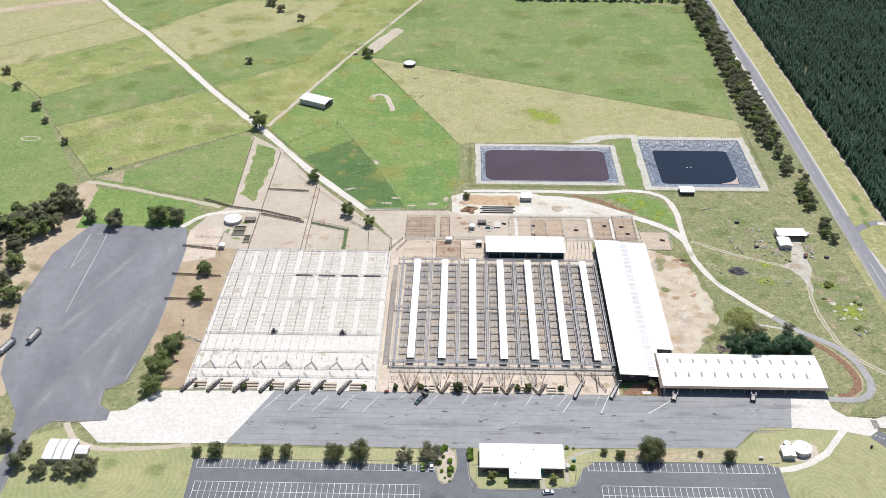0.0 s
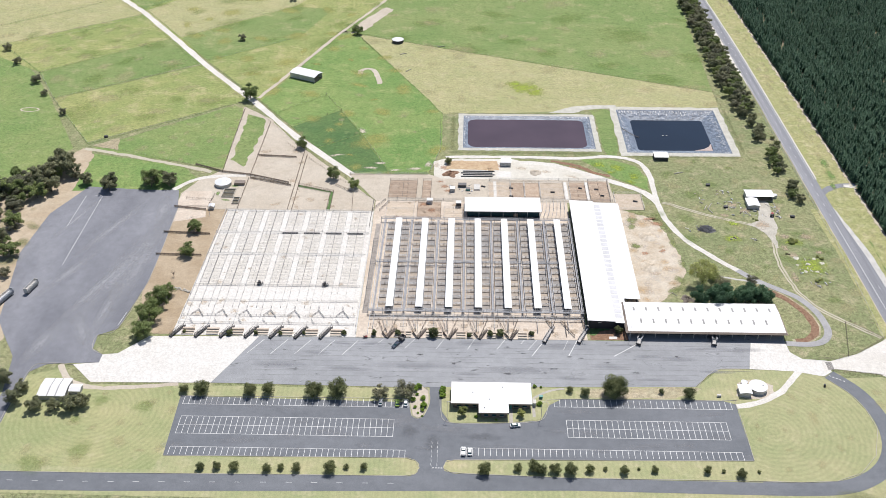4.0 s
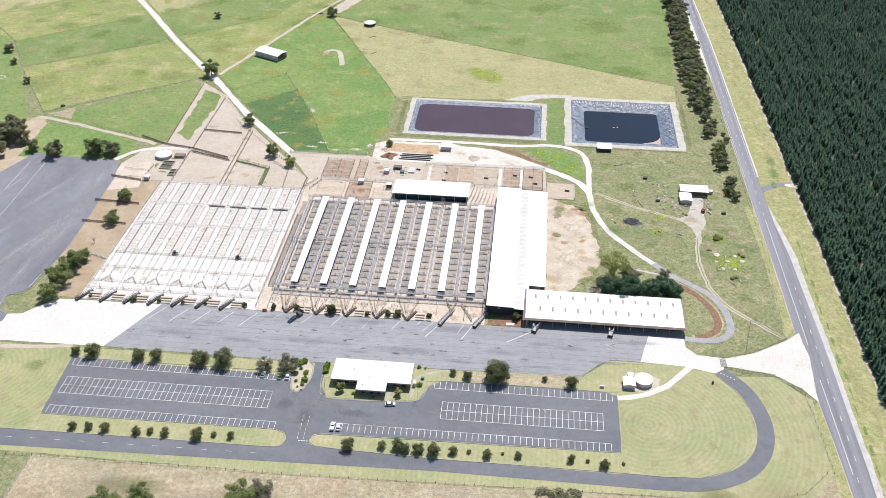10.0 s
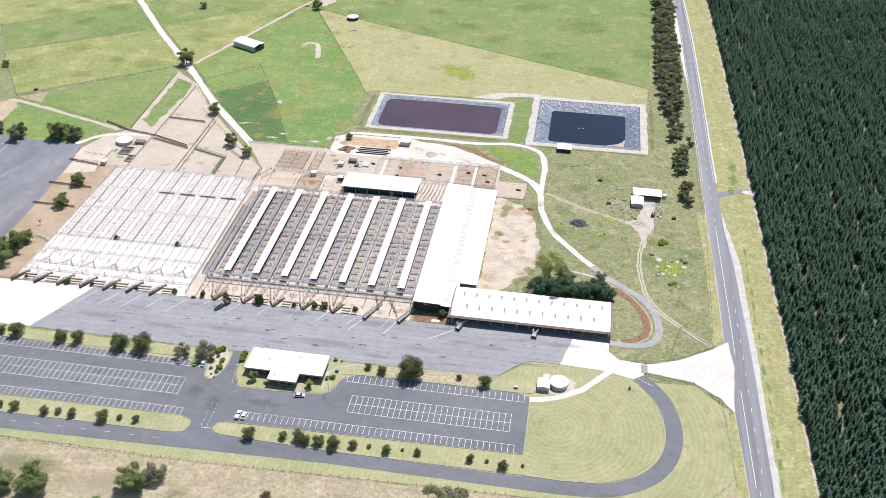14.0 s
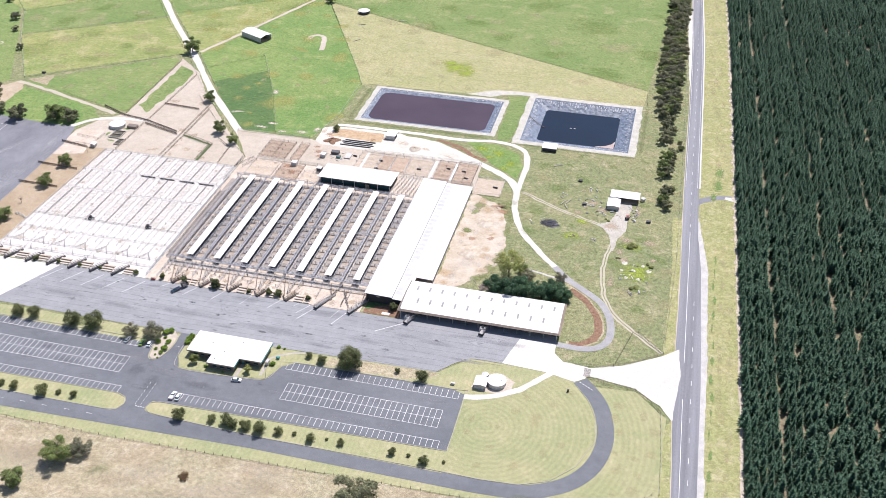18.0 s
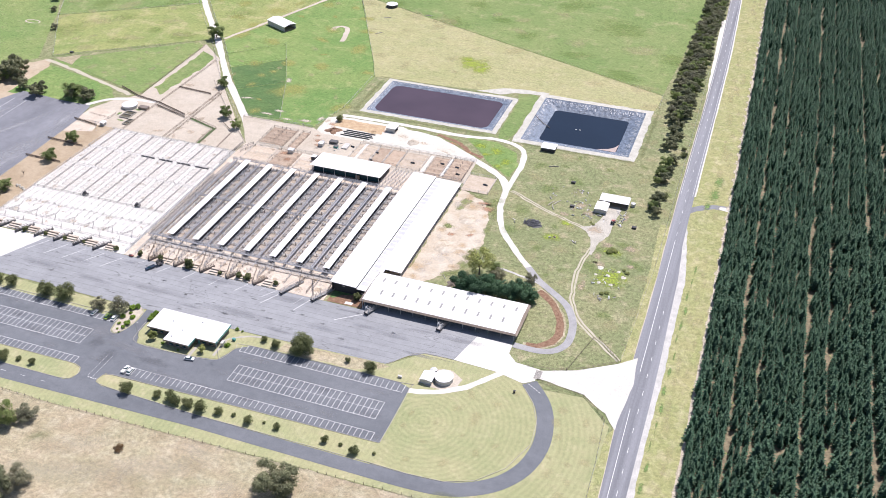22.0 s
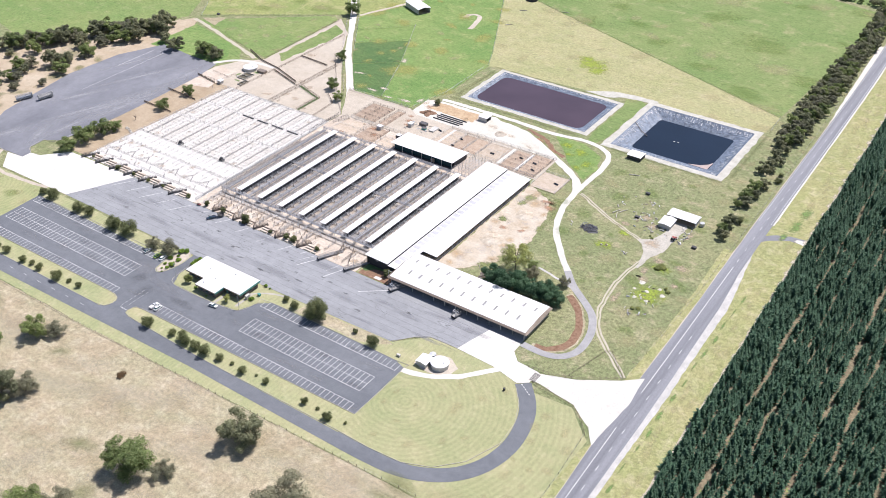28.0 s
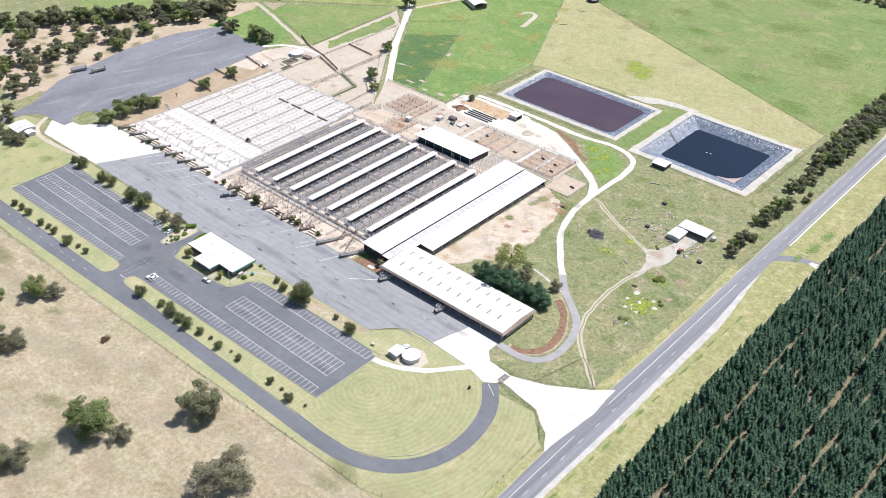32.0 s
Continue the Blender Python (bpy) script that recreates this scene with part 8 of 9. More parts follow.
for k in range(9):
    y0 = 311.2 + k * 3.6
    x0, x1 = -98 + y0 * 0.0 + (y0 - 308) * 0.45, (126 if y0 < 322 else 152)
    seam = [(x0 + (x1 - x0) * q / 60, y0 + 0.35 * noise.noise((q * 0.23, k * 7.0, 0)) + 0.02 * q * 0.2) for q in range(61)]
    strip("asphalt_seam", seam, 0.05, 0.05, 0.1155, SEAM, "dark seam between strips of asphalt", "seam")
cracks = random.Random(3)
spots = [(cracks.uniform(-60, 140), cracks.uniform(314, 338)) for _ in range(8)]
for k in range(26):
    x, y = spots[k % 8][0] + cracks.uniform(-5, 5), spots[k % 8][1] + cracks.uniform(-2, 2)
    pts, a = [(x, y)], cracks.choice((0, 1.57, 0.4, 2.7))
    for q in range(cracks.randint(4, 9)):
        a += cracks.uniform(-0.7, 0.7)
        pts.append((pts[-1][0] + 0.9 * math.cos(a), pts[-1][1] + 0.7 * math.sin(a)))
    strip("asphalt_crack", pts, 0.05, 0.05, 0.1195 + 0.0001 * k, SEAM, "dark crack in the apron's asphalt", "crack")

# ---- vehicles ----
def car_paint(name, c):
    m, n, l, p = nodes_of(name)
    p.inputs["Base Color"].default_value = (*c, 1)
    p.inputs["Roughness"].default_value = 0.3
    p.inputs["Coat Weight"].default_value = 0.6
    return m


WHITE_CAR, GREEN_CAR, NAVY_CAR, GREY_CAR, RED_CAR = (car_paint(n, c) for n, c in (("white_car_paint", (0.75, 0.75, 0.74)), ("lime_car_paint", (0.28, 0.42, 0.06)), ("dark_navy_paint", (0.022, 0.036, 0.062)), ("silver_paint", (0.45, 0.46, 0.47)), ("red_paint", (0.34, 0.075, 0.06))))
TYRE = plain("tyre_rubber", (0.02, 0.02, 0.02), 0.9)
LAMP = plain("lamp_glass", (0.7, 0.7, 0.68), 0.2)
TAIL = plain("tail_lamp", (0.35, 0.03, 0.02), 0.3)


def wheel(parent, x, y, r=0.34, w=0.24):
    for_key = ("wheel", r, w)
    if for_key not in SHARED:
        bm = bmesh.new()
        bmesh.ops.create_cone(bm, cap_ends=True, segments=16, radius1=r, radius2=r, depth=w, matrix=Matrix.Rotation(math.pi / 2, 4, "X"))
        bm2 = bmesh.new()
        bmesh.ops.create_cone(bm2, cap_ends=True, segments=12, radius1=r * 0.55, radius2=r * 0.55, depth=w + 0.03, matrix=Matrix.Rotation(math.pi / 2, 4, "X"))
        SHARED[for_key] = (mesh_of("tyre", bm, TYRE), mesh_of("rim", bm2, STEEL))
    t = put("wheel", SHARED[for_key][0], parent, Matrix.Translation((x, y, r)))
    put("rim", SHARED[for_key][1], t, None, "metal rim")


def prism(bm, profile, half_low, half_high, zmax):
    """A side profile (x, z) drawn out across the width, narrower towards the top."""
    def half(z):
        return half_low + (half_high - half_low) * max(0.0, z - 0.9) / max(0.01, zmax - 0.9)
    a = [bm.verts.new((x, -half(z), z)) for x, z in profile]
    b = [bm.verts.new((x, half(z), z)) for x, z in profile]
    bm.faces.new(a)
    bm.faces.new(b[::-1])
    for i in range(len(profile)):
        j = (i + 1) % len(profile)
        bm.faces.new((a[j], a[i], b[i], b[j]))
    bmesh.ops.recalc_face_normals(bm, faces=bm.faces)


def car(x, y, rot, paint, label, ute=False, z=0.11):
    c = thing("pickup" if ute else "car", label, "car", Matrix.Translation((x, y, z)) @ Matrix.Rotation(radians(rot), 4, "Z"), "parked cars")
    L = 5.2 if ute else 4.6
    h = L / 2
    bm = bmesh.new()
    prism(bm, [(-h, 0.35), (-h, 0.85), (-h + 0.3, 0.98), (h * 0.45, 0.98), (h - 0.25, 0.84), (h, 0.62), (h, 0.35)], 0.92, 0.86, 1.0)
    bmesh.ops.bevel(bm, geom=[e for e in bm.edges], offset=0.05, segments=1, affect="EDGES")
    part("body", bm, paint, c)
    bm = bmesh.new()
    back = -0.35 if ute else -h + 0.35
    prism(bm, [(back, 0.98), (back + (0.15 if ute else 0.55), 1.45), (0.35, 1.45), (1.15, 0.98)], 0.84, 0.66, 1.45)
    part("glasshouse", bm, GLASS_DARK, c, "dark glass")
    part("roof", boxes((back + (0.2 if ute else 0.6), 0.4, -0.66, 0.66, 1.45, 1.5)), paint, c)
    if ute:
        part("tray", boxes((-h, -0.45, -0.9, -0.84, 0.98, 1.25), (-h, -0.45, 0.84, 0.9, 0.98, 1.25), (-h, -h + 0.06, -0.84, 0.84, 0.98, 1.25)), paint, c, "open tray")
    for sy in (-0.62, 0.62):
        part("headlight", boxes((h - 0.02, h + 0.03, sy - 0.16, sy + 0.16, 0.6, 0.74)), LAMP, c, "clear headlight")
        part("tail_light", boxes((-h - 0.03, -h + 0.02, sy - 0.14, sy + 0.14, 0.66, 0.84)), TAIL, c, "red tail light")
    for wx in (-h + 0.85, h - 0.85):
        for wy in (-0.82, 0.82):
            wheel(c, wx, wy)
    return c


car(15.6, 266.9, 90, WHITE_CAR, "white pickup parked in a bay", True)
car(18.3, 266.7, 90, WHITE_CAR, "white saloon car parked in a bay")
car(38.4, 283.0, 8, WHITE_CAR, "white hatchback parked outside the office")
car(-22.4, 296.6, 88, GREY_CAR, "silver car parked under a tree")
car(-14.7, 296.2, 92, GREEN_CAR, "lime green car parked under a tree")
car(-10.9, 296.4, 90, WHITE_CAR, "white car parked under a tree")
car(-18.2, 337.4, 238, NAVY_CAR, "dark navy pickup on the apron", True, 0.12)


def stock_trailer(x, y, rot, L, label, crate_mat):
    t = thing("stock_trailer", label, "trailer", Matrix.Translation((x, y, 0.12)) @ Matrix.Rotation(radians(rot), 4, "Z"))
    part("chassis", boxes((-L / 2, L / 2, -0.9, 0.9, 0.7, 0.9)), WALL_DARK, t, "dark chassis")
    part("deck", boxes((-L / 2, L / 2, -1.2, 1.2, 0.9, 1.0)), DARK_STEEL, t, "dark deck")
    slats = bar_mesh("slat", (0, 1, -0.04, 0.04, 0, 0.22), crate_mat)
    h = 2.6 if L > 5 else 1.4
    n = 6 if L > 5 else 3
    for s in (-1.2, 1.2):
        for k in range(n):
            put("side_slat", slats, t, Matrix.Translation((-L / 2, s, 1.05 + k * h / n)) @ Matrix.Diagonal((L, 1, 1, 1)))
    for xx in (-L / 2, L / 2 - 0.08):
        part("end_frame", boxes((xx, xx + 0.08, -1.2, 1.2, 1.0, 1.0 + h)), crate_mat, t, "slatted end")
    if L > 5:
        part("top_deck", boxes((-L / 2, L / 2, -1.2, 1.2, 2.2, 2.28)), crate_mat, t, "upper deck")
        part("roof_bars", boxes(*[(-L / 2 + k * L / 6, -L / 2 + k * L / 6 + 0.15, -1.2, 1.2, 1.0 + h, 1.1 + h) for k in range(7)]), crate_mat, t, "pale roof bars")
    part("drawbar", boxes((L / 2, L / 2 + 1.3, -0.08, 0.08, 0.7, 0.82)), WALL_DARK, t)
    for wx in ((-L / 2 + 1.2, -L / 2 + 2.3, L / 2 - 1.4) if L > 5 else (0.0,)):
        for wy in (-1.0, 1.0):
            wheel(t, wx, wy, 0.48 if L > 5 else 0.34, 0.3)
    return t


stock_trailer(-214.2, 379.4, 76, 9.6, "pale grey livestock trailer parked on the lorry park", WALL_PALE)
stock_trailer(-224.6, 370.6, 72, 10.4, "pale slatted livestock trailer parked under trees", STEEL)
stock_trailer(-15.4, 342.0, 238, 3.2, "small dark stock trailer behind the pickup", DARK_STEEL)


def quad(x, y, rot, paint, label):
    q = thing("quad_bike", label, "quad bike", Matrix.Translation((x, y, 0.13)) @ Matrix.Rotation(radians(rot), 4, "Z"))
    bm = bmesh.new()
    prism(bm, [(-1.0, 0.5), (-1.0, 0.8), (-0.2, 0.95), (0.5, 0.95), (1.0, 0.75), (1.0, 0.5)], 0.55, 0.4, 1.0)
    part("body", bm, paint, q)
    part("seat", boxes((-0.7, 0.2, -0.25, 0.25, 0.95, 1.08)), TYRE, q, "black seat")
    part("handlebar", boxes((0.45, 0.53, -0.5, 0.5, 1.15, 1.23)), TYRE, q, "black handlebar")
    part("rack", boxes((-1.2, -0.7, -0.5, 0.5, 0.95, 1.05)), DARK_STEEL, q, "steel rack")
    for wx in (-0.7, 0.7):
        for wy in (-0.5, 0.5):
            wheel(q, wx, wy, 0.32, 0.3)


quad(-33.6, 343.3, 10, RED_CAR, "red quad bike at the apron's edge")


def loader(x, y, rot, label):
    q = thing("yard_loader", label, "loader", Matrix.Translation((x, y, 0.13)) @ Matrix.Rotation(radians(rot), 4, "Z"))
    part("body", boxes((-1.4, 0.8, -0.8, 0.8, 0.5, 1.3)), DARK_STEEL, q, "dark body")
    part("cab", boxes((-0.6, 0.6, -0.7, 0.7, 1.3, 2.3)), WALL_DARK, q, "dark cab")
    part("bucket", boxes((1.2, 1.8, -0.9, 0.9, 0.2, 0.9)), DARK_STEEL, q, "steel bucket")
    part("arm", boxes((0.4, 1.4, -0.75, -0.6, 0.9, 1.05), (0.4, 1.4, 0.6, 0.75, 0.9, 1.05)), STEEL, q)
    for wx in (-0.9, 0.6):
        for wy in (-0.85, 0.85):
            wheel(q, wx, wy, 0.42, 0.3)


loader(-94.1, 386.6, 20, "small dark loader in the sheep yard")
loader(-59.1, 386.2, 20, "small dark loader in the sheep yard")


def tractor(x, y, rot):
    q = thing("tractor", "old red tractor beside the shed", "tractor", Matrix.Translation((x, y, 0.08)) @ Matrix.Rotation(radians(rot), 4, "Z"))
    part("bonnet", boxes((0.2, 2.0, -0.4, 0.4, 0.8, 1.4)), RED_CAR, q, "red bonnet")
    part("seat_platform", boxes((-1.2, 0.2, -0.6, 0.6, 0.7, 1.0)), DARK_STEEL, q)
    part("canopy", boxes((-1.2, 0.1, -0.8, 0.8, 2.2, 2.3)), RED_CAR, q, "faded red canopy")
    for px in (-1.1, 0.0):
        part("canopy_post", boxes((px - 0.05, px + 0.05, -0.7, -0.6, 1.0, 2.2), (px - 0.05, px + 0.05, 0.6, 0.7, 1.0, 2.2)), DARK_STEEL, q)
    for wy in (-0.85, 0.85):
        wheel(q, -0.8, wy, 0.75, 0.4)
        wheel(q, 1.5, wy * 0.8, 0.4, 0.25)


tractor(196.3, 462.0, 75)


# ---- poles, bins and clutter ----
def lamp_pole(x, y, h):
    p = thing("lamp_pole", "slim grey lamp pole beside the car park", "lamp post", Matrix.Translation((x, y, 0.0)), "lamp poles")
    bm = bmesh.new()
    tube(bm, [(0, 0, 0), (0, 0, h)], [0.11, 0.07], 8)
    part("pole", bm, STEEL, p)
    part("arm", boxes((-0.05, 1.4, -0.05, 0.05, h - 0.15, h - 0.05)), STEEL, p)
    part("lamp_head", boxes((1.0, 1.7, -0.14, 0.14, h - 0.2, h - 0.06)), WALL_PALE, p, "pale lamp head")
    part("base", boxes((-0.25, 0.25, -0.25, 0.25, 0, 0.12)), KERB, p, "concrete base")


for x, y, h in ((8.1, 287.9, 10.0), (50.1, 288.5, 10.0), (97.0, 344.6, 9.0), (-136.3, 454.9, 7.0), (74.6, 344.8, 8.5)):
    lamp_pole(x, y, h)


def utility_box(x, y, z, sx, sy, h, material, name, label, cat, lid=None):
    b = thing(name, label, cat, Matrix.Translation((x, y, z)))
    bm = boxes((-sx / 2, sx / 2, -sy / 2, sy / 2, 0, h))
    bmesh.ops.bevel(bm, geom=list(bm.edges), offset=0.05, segments=1, affect="EDGES")
    part("body", bm, material, b)
    part("lid", boxes((-sx / 2 - 0.06, sx / 2 + 0.06, -sy / 2 - 0.06, sy / 2 + 0.06, h, h + 0.08)), lid or material, b)


utility_box(50.8, 301.6, 0.13, 1.5, 1.0, 1.2, TEAL, "transformer_box", "green electrical box on the lawn", "electrical box")
utility_box(47.6, 297.0, 0.14, 1.2, 2.4, 2.0, WALL_PALE, "cold_box", "pale box beside the office", "box")
utility_box(132.5, 304.6, 0.06, 1.8, 0.8, 1.0, WALL_PALE, "sign_block", "pale block on the mown grass", "block")
utility_box(183.0, 312.6, 0.07, 0.8, 0.8, 1.2, WALL_DARK, "letter_box", "dark box on a post near the entrance", "box")
utility_box(-6.5, 472.5, 0.14, 3.4, 3.0, 2.4, WALL_PALE, "crush_hut", "small pale hut beside the crush", "hut", ROOF_OLD)
utility_box(11.0, 469.0, 0.14, 3.0, 3.0, 2.8, WALL_DARK, "control_box", "dark control cabin with a white top", "cabin", ROOF_OLD)
utility_box(7.0, 487.0, 0.12, 3.0, 3.4, 2.2, WALL_PALE, "site_box", "white box with dark front in the back yard", "box", ROOF_OLD)
utility_box(22.0, 491.0, 0.12, 3.6, 6.5, 0.7, WALL_PALE, "pallet_stack", "pale stack of boards in the yard", "stack")
utility_box(13.0, 492.5, 0.12, 5.0, 3.0, 1.6, DARK_STEEL, "scrap_heap_frame", "dark machinery frame in the back yard", "machinery")
utility_box(16.5, 488.0, 0.12, 2.6, 2.2, 1.2, TEAL, "machine_part", "blue-green machine part in the back yard", "machinery", DARK_STEEL)


def container(x, y, rot):
    c = thing("shipping_container", "white-roofed container store with a grey front", "container", Matrix.Translation((x, y, 0.1)) @ Matrix.Rotation(radians(rot), 4, "Z"))
    part("roof", boxes((-3.4, 3.4, -2.4, 4.0, 2.75, 2.85)), ROOF_Y, c, "white ribbed roof")
    part("floor", boxes((-3.0, 3.0, -2.2, 3.6, 0.0, 0.18)), DARK_STEEL, c)
    for s in (-2.2, 3.6):
        part("side", boxes((-3.0, 3.0, s, s + 0.06, 0.18, 2.75)), WALL_PALE, c, "pale ribbed side")
    part("back", boxes((-3.0, -2.94, -2.1, 3.6, 0.18, 2.75)), WALL_PALE, c)
    part("door", boxes((-2.6, 2.8, -2.26, -2.21, 0.18, 2.6)), WALL_PALE, c, "pale sheet door")


container(40.8, 520.6, 0)
part_slab = sheet("white_slab", [(34, 505), (43.5, 504.5), (44, 511.5), (36, 512)], 0.13, CONCRETE, "white concrete slab", "concrete", 0.2)
for k in range(4):
    b = thing("steel_beam", "long dark steel beam on the ground", "beam", Matrix.Translation((12 + 1.3 * (k % 2), 504.6 + 2.2 * k, 0.125)), "steel beams")
    part("flange", boxes((0, 20, -0.22, 0.22, 0.0, 0.1), (0, 20, -0.22, 0.22, 0.5, 0.58)), DARK_STEEL, b)
    part("web", boxes((0, 20, -0.06, 0.06, 0.1, 0.5)), WALL_DARK, b)


CHARCOAL = plain("charred_wood", (0.05, 0.052, 0.06), 0.8, c2=(0.16, 0.165, 0.185), s1=0.4)


def heap(name, label, x, y, r, h, material, seed, category="heap", rough=0.35):
    """A low uneven heap."""
    bm = bmesh.new()
    n, rings = 22, 6
    rows = []
    for k in range(rings + 1):
        t = k / rings
        row = []
        for j in range(n):
            a = j * math.tau / n
            q = r * (1 - t) * (1 + rough * noise.noise((math.cos(a) * 1.3 + seed, math.sin(a) * 1.3, t)))
            zz = h * (1 - (1 - t) ** 2) * (1 + rough * noise.noise((math.cos(a) * 2 + seed, math.sin(a) * 2, t * 3 + 9)))
            row.append(bm.verts.new((q * math.cos(a), q * math.sin(a), zz)))
        rows.append(row)
    for p, q in zip(rows, rows[1:]):
        for j in range(n):
            bm.faces.new((p[j], p[(j + 1) % n], q[(j + 1) % n], q[j]))
    bmesh.ops.remove_doubles(bm, verts=bm.verts, dist=0.001)
    ob = new(name, mesh_of(name, bm, material))
    ob.location = (x, y, 0.0)
    tagged(ob, label, category)


heap("earth_mound", "grey-brown gravel mound in the white yard", 59, 510.5, 4.0, 1.3, SAND, 1)
heap("ash_bed", "grey ash bed of a burnt pile", 154.5, 446.5, 4.0, 0.3, SEAM, 2, rough=0.9)
burn = random.Random(12)
bm = bmesh.new()
for k in range(110):
    q, a, r0 = burn.uniform(0, math.tau), burn.uniform(0, math.tau), 4.4 * math.sqrt(burn.random())
    x, y, z = r0 * math.cos(q), 0.8 * r0 * math.sin(q), 0.25 + burn.uniform(0, 0.9) * (1 - r0 / 5.2)
    L = burn.uniform(0.5, 1.6)
    tube(bm, [(x - L * math.cos(a), y - L * math.sin(a), z + burn.uniform(-0.2, 0.2)), (x + L * math.cos(a), y + L * math.sin(a), z + burn.uniform(-0.2, 0.2))], [burn.uniform(0.08, 0.16), burn.uniform(0.05, 0.1)], 4)
ob = new("burnt_pile", mesh_of("burnt_pile", bm, CHARCOAL))
ob.location = (154.5, 446.5, 0.05)
tagged(ob, "pile of charred grey-black branches on the grass", "branch pile", kind="stuff")
heap("clay_mound", "low orange clay mound on bare ground", 119.5, 438, 5.5, 1.0, CLAY, 3, rough=0.2)
heap("clay_mound", "low pale clay mound on bare ground", 117, 408, 6.5, 1.0, CLAY, 4, rough=0.2)
heap("dung_mound", "dark brown manure heap in the back yard", 5.5, 508, 4.8, 1.5, RED_EARTH, 5, rough=0.6)
STRAW = paved("trodden_straw", (0.40, 0.27, 0.16), (0.54, 0.42, 0.27), 0.35, rough=0.95, fine=1.4)
sheet("straw_floor", [(2, 514), (36, 513.4), (35.4, 525), (3, 525)], 0.118, STRAW, "rusty trodden straw behind the steel beams", "straw", 0.9)
heap("straw_mound", "low straw heap at the end of the beams", 31, 514.6, 2.6, 0.9, STRAW, 6, rough=0.5)
ROUND.plant(3.6, 521.6, 4.2, 1.0, "yard trees", "small round dark tree beside the straw")
scrub = make_tree("bush", "low dead brown scrub on the dry grass", 91, 1.1, 5.2, 8, 5, 50, 0.12, RUST_LEAF, 0.0, 0.6, category="bush")
scrub.matrix_basis = Matrix.Translation((41.0, 225.2, 0))
heap("debris_heap", "dark fallen branches behind the shed", 131.5, 379, 3.4, 1.2, BARK, 9, rough=0.9)

junk = random.Random(5)
JUNK_MATS = [WALL_PALE, TIMBER, GREY_STEEL, STEEL, KERB, WALL_PALE, KERB]
JUNK_SPOTS = [((185, 466), 8, 5, 26), ((176, 470), 5, 8, 18), ((199, 474), 3, 9, 20), ((204, 411), 7, 8, 16), ((200.2, 468), 0.9, 9, 22), ((201.5, 393), 2.5, 2, 7), ((209, 394.5), 2.2, 1.4, 6), ((168, 437.3), 1.4, 1.2, 6), ((12, 489), 7, 6, 24), ((166, 484), 12, 9, 12), ((150, 446), 8, 5, 6), ((-133, 484), 5, 6, 8), ((-146, 452), 6, 3, 5), ((130, 380), 5, 6, 8), ((180, 437), 2.2, 1.2, 7), ((172, 482), 8, 9, 16)]
for (jx, jy), sx, sy, n in JUNK_SPOTS:
    for k in range(n):
        L, w, h = junk.uniform(0.5, 2.6), junk.uniform(0.15, 0.7), junk.uniform(0.1, 0.5)
        bm = boxes((-L / 2, L / 2, -w / 2, w / 2, 0, h), (-L * 0.3, L * 0.2, -w * 0.35, w * 0.4, h, h * 1.4))
        bmesh.ops.bevel(bm, geom=list(bm.edges), offset=0.04, segments=1, affect="EDGES")
        ob = new("scrap_piece", mesh_of("scrap_piece", bm, JUNK_MATS[junk.randrange(7)]))
        ob.matrix_basis = Matrix.Translation((jx + junk.uniform(-sx, sx), jy + junk.uniform(-sy, sy), 0.0)) @ Matrix.Rotation(junk.uniform(0, 3), 4, "Z")
        tagged(ob, "piece of weathered scrap lying on rough ground", "scrap", "scrap pieces")
for x, y, rot in ((150, 512, 20), (159, 470.5, 65), (160.8, 467, 110), (162, 472.5, 62), (-36, 700, 30), (-6, 716, 10), (-30, 668, 50)):
    bm = bmesh.new()
    tube(bm, [(-3, 0, 0.25), (0, 0.2, 0.3), (3, 0, 0.25)], [0.3, 0.28, 0.2], 7)
    ob = new("log", mesh_of("log", bm, KERB))
    ob.matrix_basis = Matrix.Translation((x, y, 0.03)) @ Matrix.Rotation(radians(rot), 4, "Z")
    tagged(ob, "pale bleached log lying in the grass", "log", "fallen logs")
for x, y in ((165.5, 497), (171, 471), (208, 461), (-229, 553)):
    utility_box(x, y, 0.02, 2.4, 1.6, 1.0, WALL_DARK, "water_trough", "dark stock trough in the grass", "trough")

for x, y, r, h in ((198.6, 418.2, 1.7, 0.45), (203.5, 412.4, 1.3, 0.4), (200.4, 405.4, 1.1, 0.4), (206.6, 405.2, 1.2, 0.4), (211.5, 413.4, 1.4, 0.4), (208.2, 417.6, 1.1, 0.35), (197.4, 411.6, 0.9, 0.35)):
    heap("rubble_mound", "low mound of pale earth and stones among weeds", x, y, r, h, YARD, int(x * 7), rough=0.4)
for x, y, d in ((200.2, 433.2, 3.6), (202.6, 434.8, 3.4), (201.0, 436.6, 2.8), (199.6, 435.6, 2.4), (212.5, 417.5, 2.6), (210.6, 419.6, 2.2), (206, 397.5, 2.4), (203.6, 396.2, 2.6), (186.2, 456.8, 2.0), (184.4, 458.6, 1.6)):
    THICKET.plant(x, y, d, 0.7, "weedy bushes", "low green thicket among weeds and rubble")
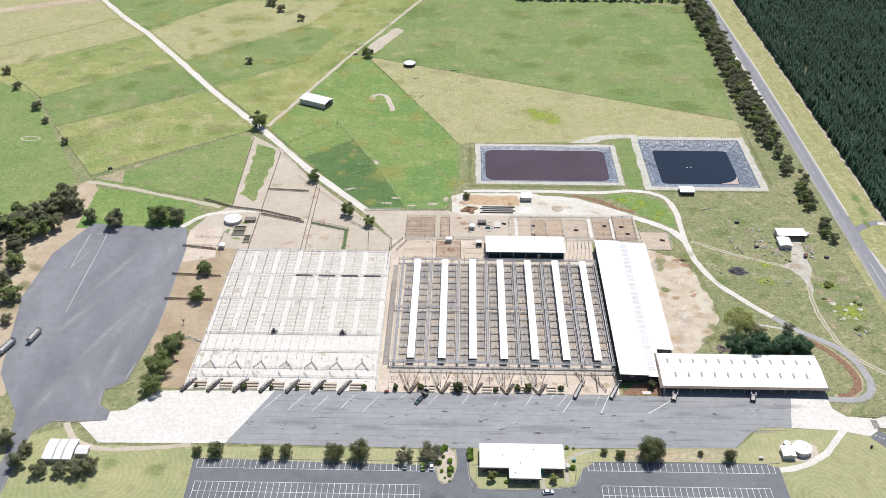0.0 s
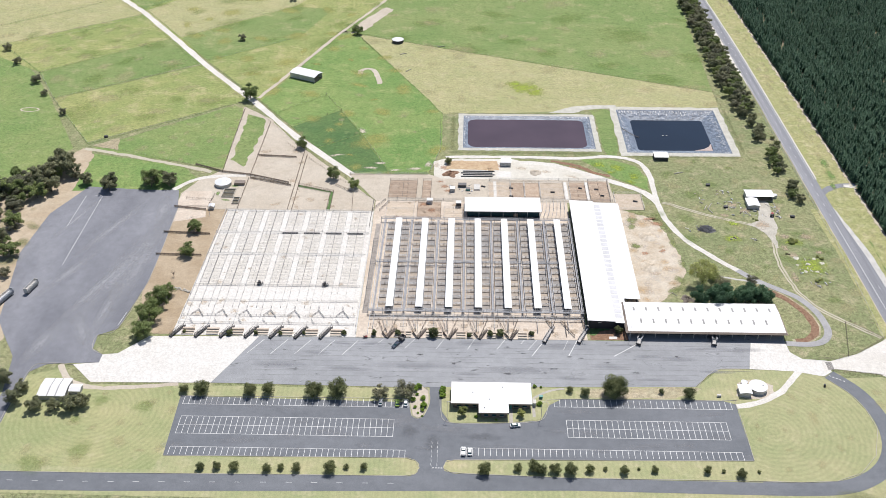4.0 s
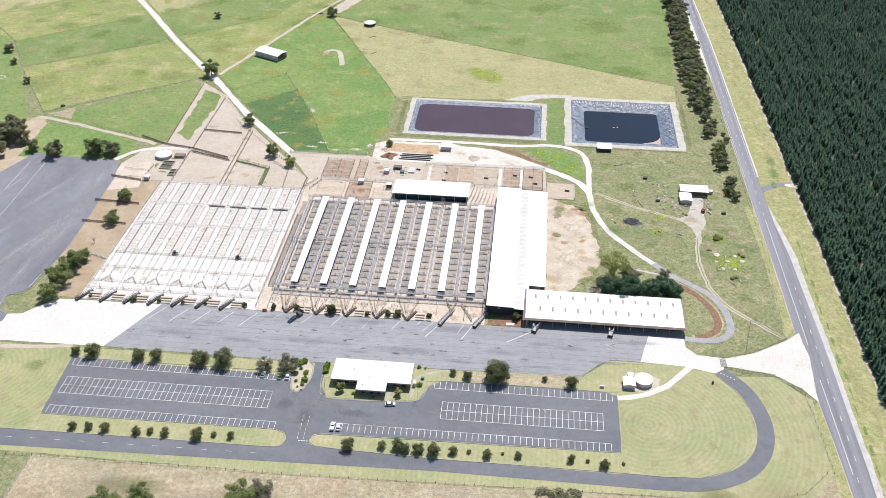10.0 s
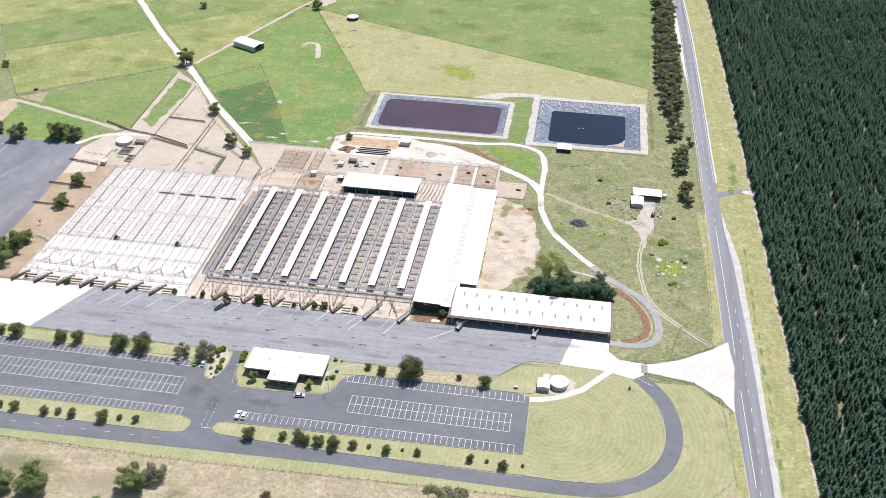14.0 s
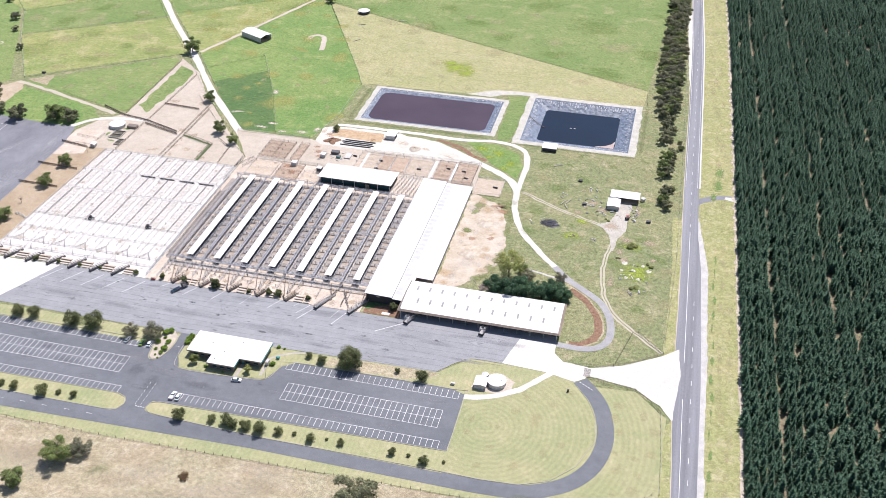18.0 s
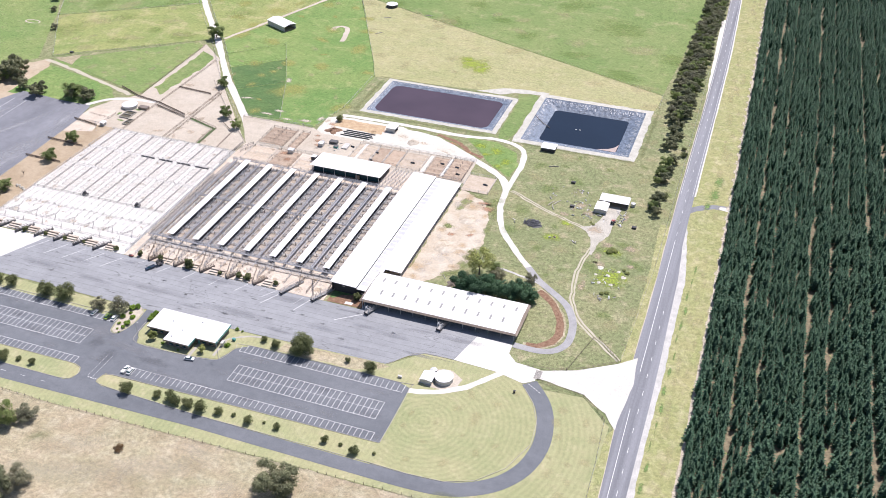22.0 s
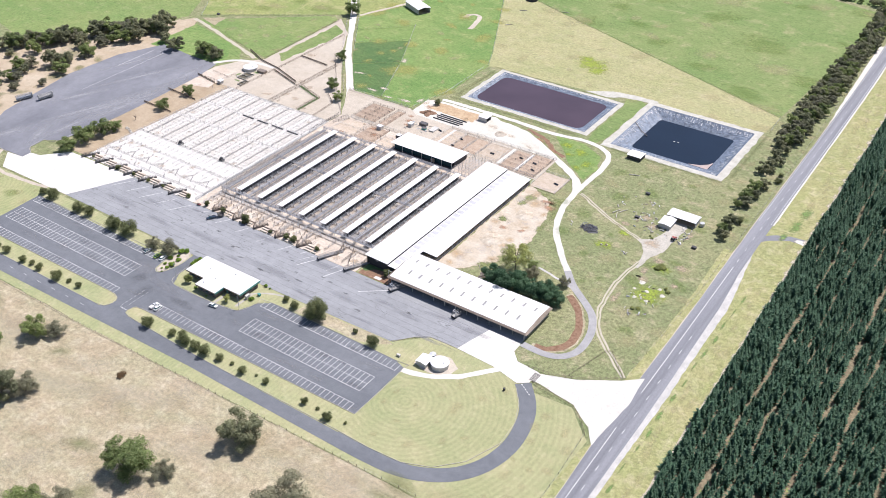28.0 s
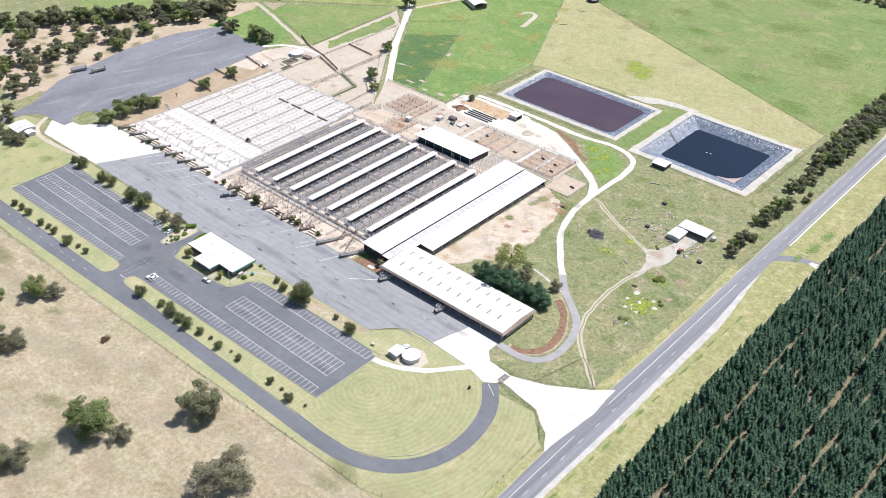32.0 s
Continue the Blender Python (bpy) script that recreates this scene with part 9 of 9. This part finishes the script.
for x, y, sx, sy, rot in ((26.0, 492.1, 2.6, 0.9, -15), (43.2, 490.3, 2.4, 0.9, -15), (43.0, 480.8, 2.4, 0.9, -15), (68.5, 485.9, 2.6, 0.9, 0), (85.8, 491.1, 2.4, 0.9, -10), (95.6, 490.0, 2.6, 0.9, -10), (98.5, 482.5, 2.4, 0.9, -10), (117.7, 476.3, 2.8, 1.0, -10)):
    t = thing("pen_trough", "dark water trough in a yard pen", "trough", Matrix.Translation((x, y, 0.15)) @ Matrix.Rotation(radians(rot), 4, "Z"), "pen troughs")
    for q in ((-sx / 2, sx / 2, -sy / 2, -sy / 2 + 0.1), (-sx / 2, sx / 2, sy / 2 - 0.1, sy / 2), (-sx / 2, -sx / 2 + 0.1, -sy / 2 + 0.1, sy / 2 - 0.1), (sx / 2 - 0.1, sx / 2, -sy / 2 + 0.1, sy / 2 - 0.1)):
        part("side", boxes((*q, 0, 0.6)), WALL_DARK, t)
    part("water", boxes((-sx / 2 + 0.1, sx / 2 - 0.1, -sy / 2 + 0.1, sy / 2 - 0.1, 0.02, 0.5)), WATER_BLUE, t, "dark water")

# cattle grid at the entrance
g = thing("cattle_grid", "steel cattle grid across the entrance", "cattle grid", Matrix.Translation((189.8, 324.6, 0.14)))
for k in range(10):
    put("bar", bar_mesh("bar", (-0.09, 0.09, 0, 5.2, 0, 0.06), DARK_STEEL), g, Matrix.Translation((-1.4 + k * 0.3, 0, 0)))
part("frame", boxes((-1.6, 1.5, -0.15, 0, 0, 0.1), (-1.6, 1.5, 5.2, 5.35, 0, 0.1)), KERB, g, "concrete frame")

# floats on the pond, pipe into it
for x, y in ((150, 571), (152.5, 571.4)):
    bm = bmesh.new()
    bmesh.ops.create_uvsphere(bm, u_segments=10, v_segments=6, radius=0.5)
    bmesh.ops.scale(bm, vec=(1.4, 1, 0.6), verts=bm.verts)
    ob = new("float", mesh_of("float", bm, WALL_PALE))
    ob.location = (x, y, -3.9)
    tagged(ob, "small white float on the dark pond", "float", "pond floats")
bm = bmesh.new()
tube(bm, [(121.5, 574, 0.3), (128, 570, -2.4), (133, 568, -3.8)], [0.2, 0.2, 0.2], 6)
tagged(new("inlet_pipe", mesh_of("inlet_pipe", bm, TIMBER)), "brown pipe running down the pond liner", "pipe")

# rocks, a rusty tank and a bare sapling beside the sheep yards
rocks = random.Random(21)
for k in range(26):
    r = rocks.uniform(0.3, 0.8)
    bm = bmesh.new()
    bmesh.ops.create_icosphere(bm, subdivisions=2, radius=r)
    for v in bm.verts:
        v.co *= 1 + 0.35 * noise.noise(v.co * 1.9 / r + Vector((k * 3.1, 0, 0)))
        v.co.z *= 0.6
    ob = new("rock", mesh_of("rock", bm, KERB))
    ob.location = (-138.6 + 8.6 * k / 25 + rocks.uniform(-0.6, 0.6), 382.2 - 3.2 * k / 25 + rocks.uniform(-1.0, 1.0), 0.07 + r * 0.3)
    tagged(ob, "pale rough rock in a row across brown earth", "rock", "rocks")
utility_box(-125.8, 492.4, 0.07, 6.4, 3.6, 1.5, FASCIA, "steel_bin", "brown open steel bin beside the tank", "bin", BROWN_RAIL)
sapling = make_tree("sapling", "bare dead sapling on brown earth", 98, 4.5, 4.0, 6, 2, 4, 0.08, RUST_LEAF, 0.3, 0.2, 12)
sapling.matrix_basis = Matrix.Translation((-141.7, 392.6, 0.05))
SILT = plain("pink_silt", (0.46, 0.36, 0.32), 0.7, s1=0.6)
sheet("pond_silt", [(168, 549.9), (180.2, 549.9), (180.4, 560), (178.6, 556), (175, 552.6), (170, 551)], -3.985, SILT, "pinkish silt bank at the pond's edge", "silt", 0.3)
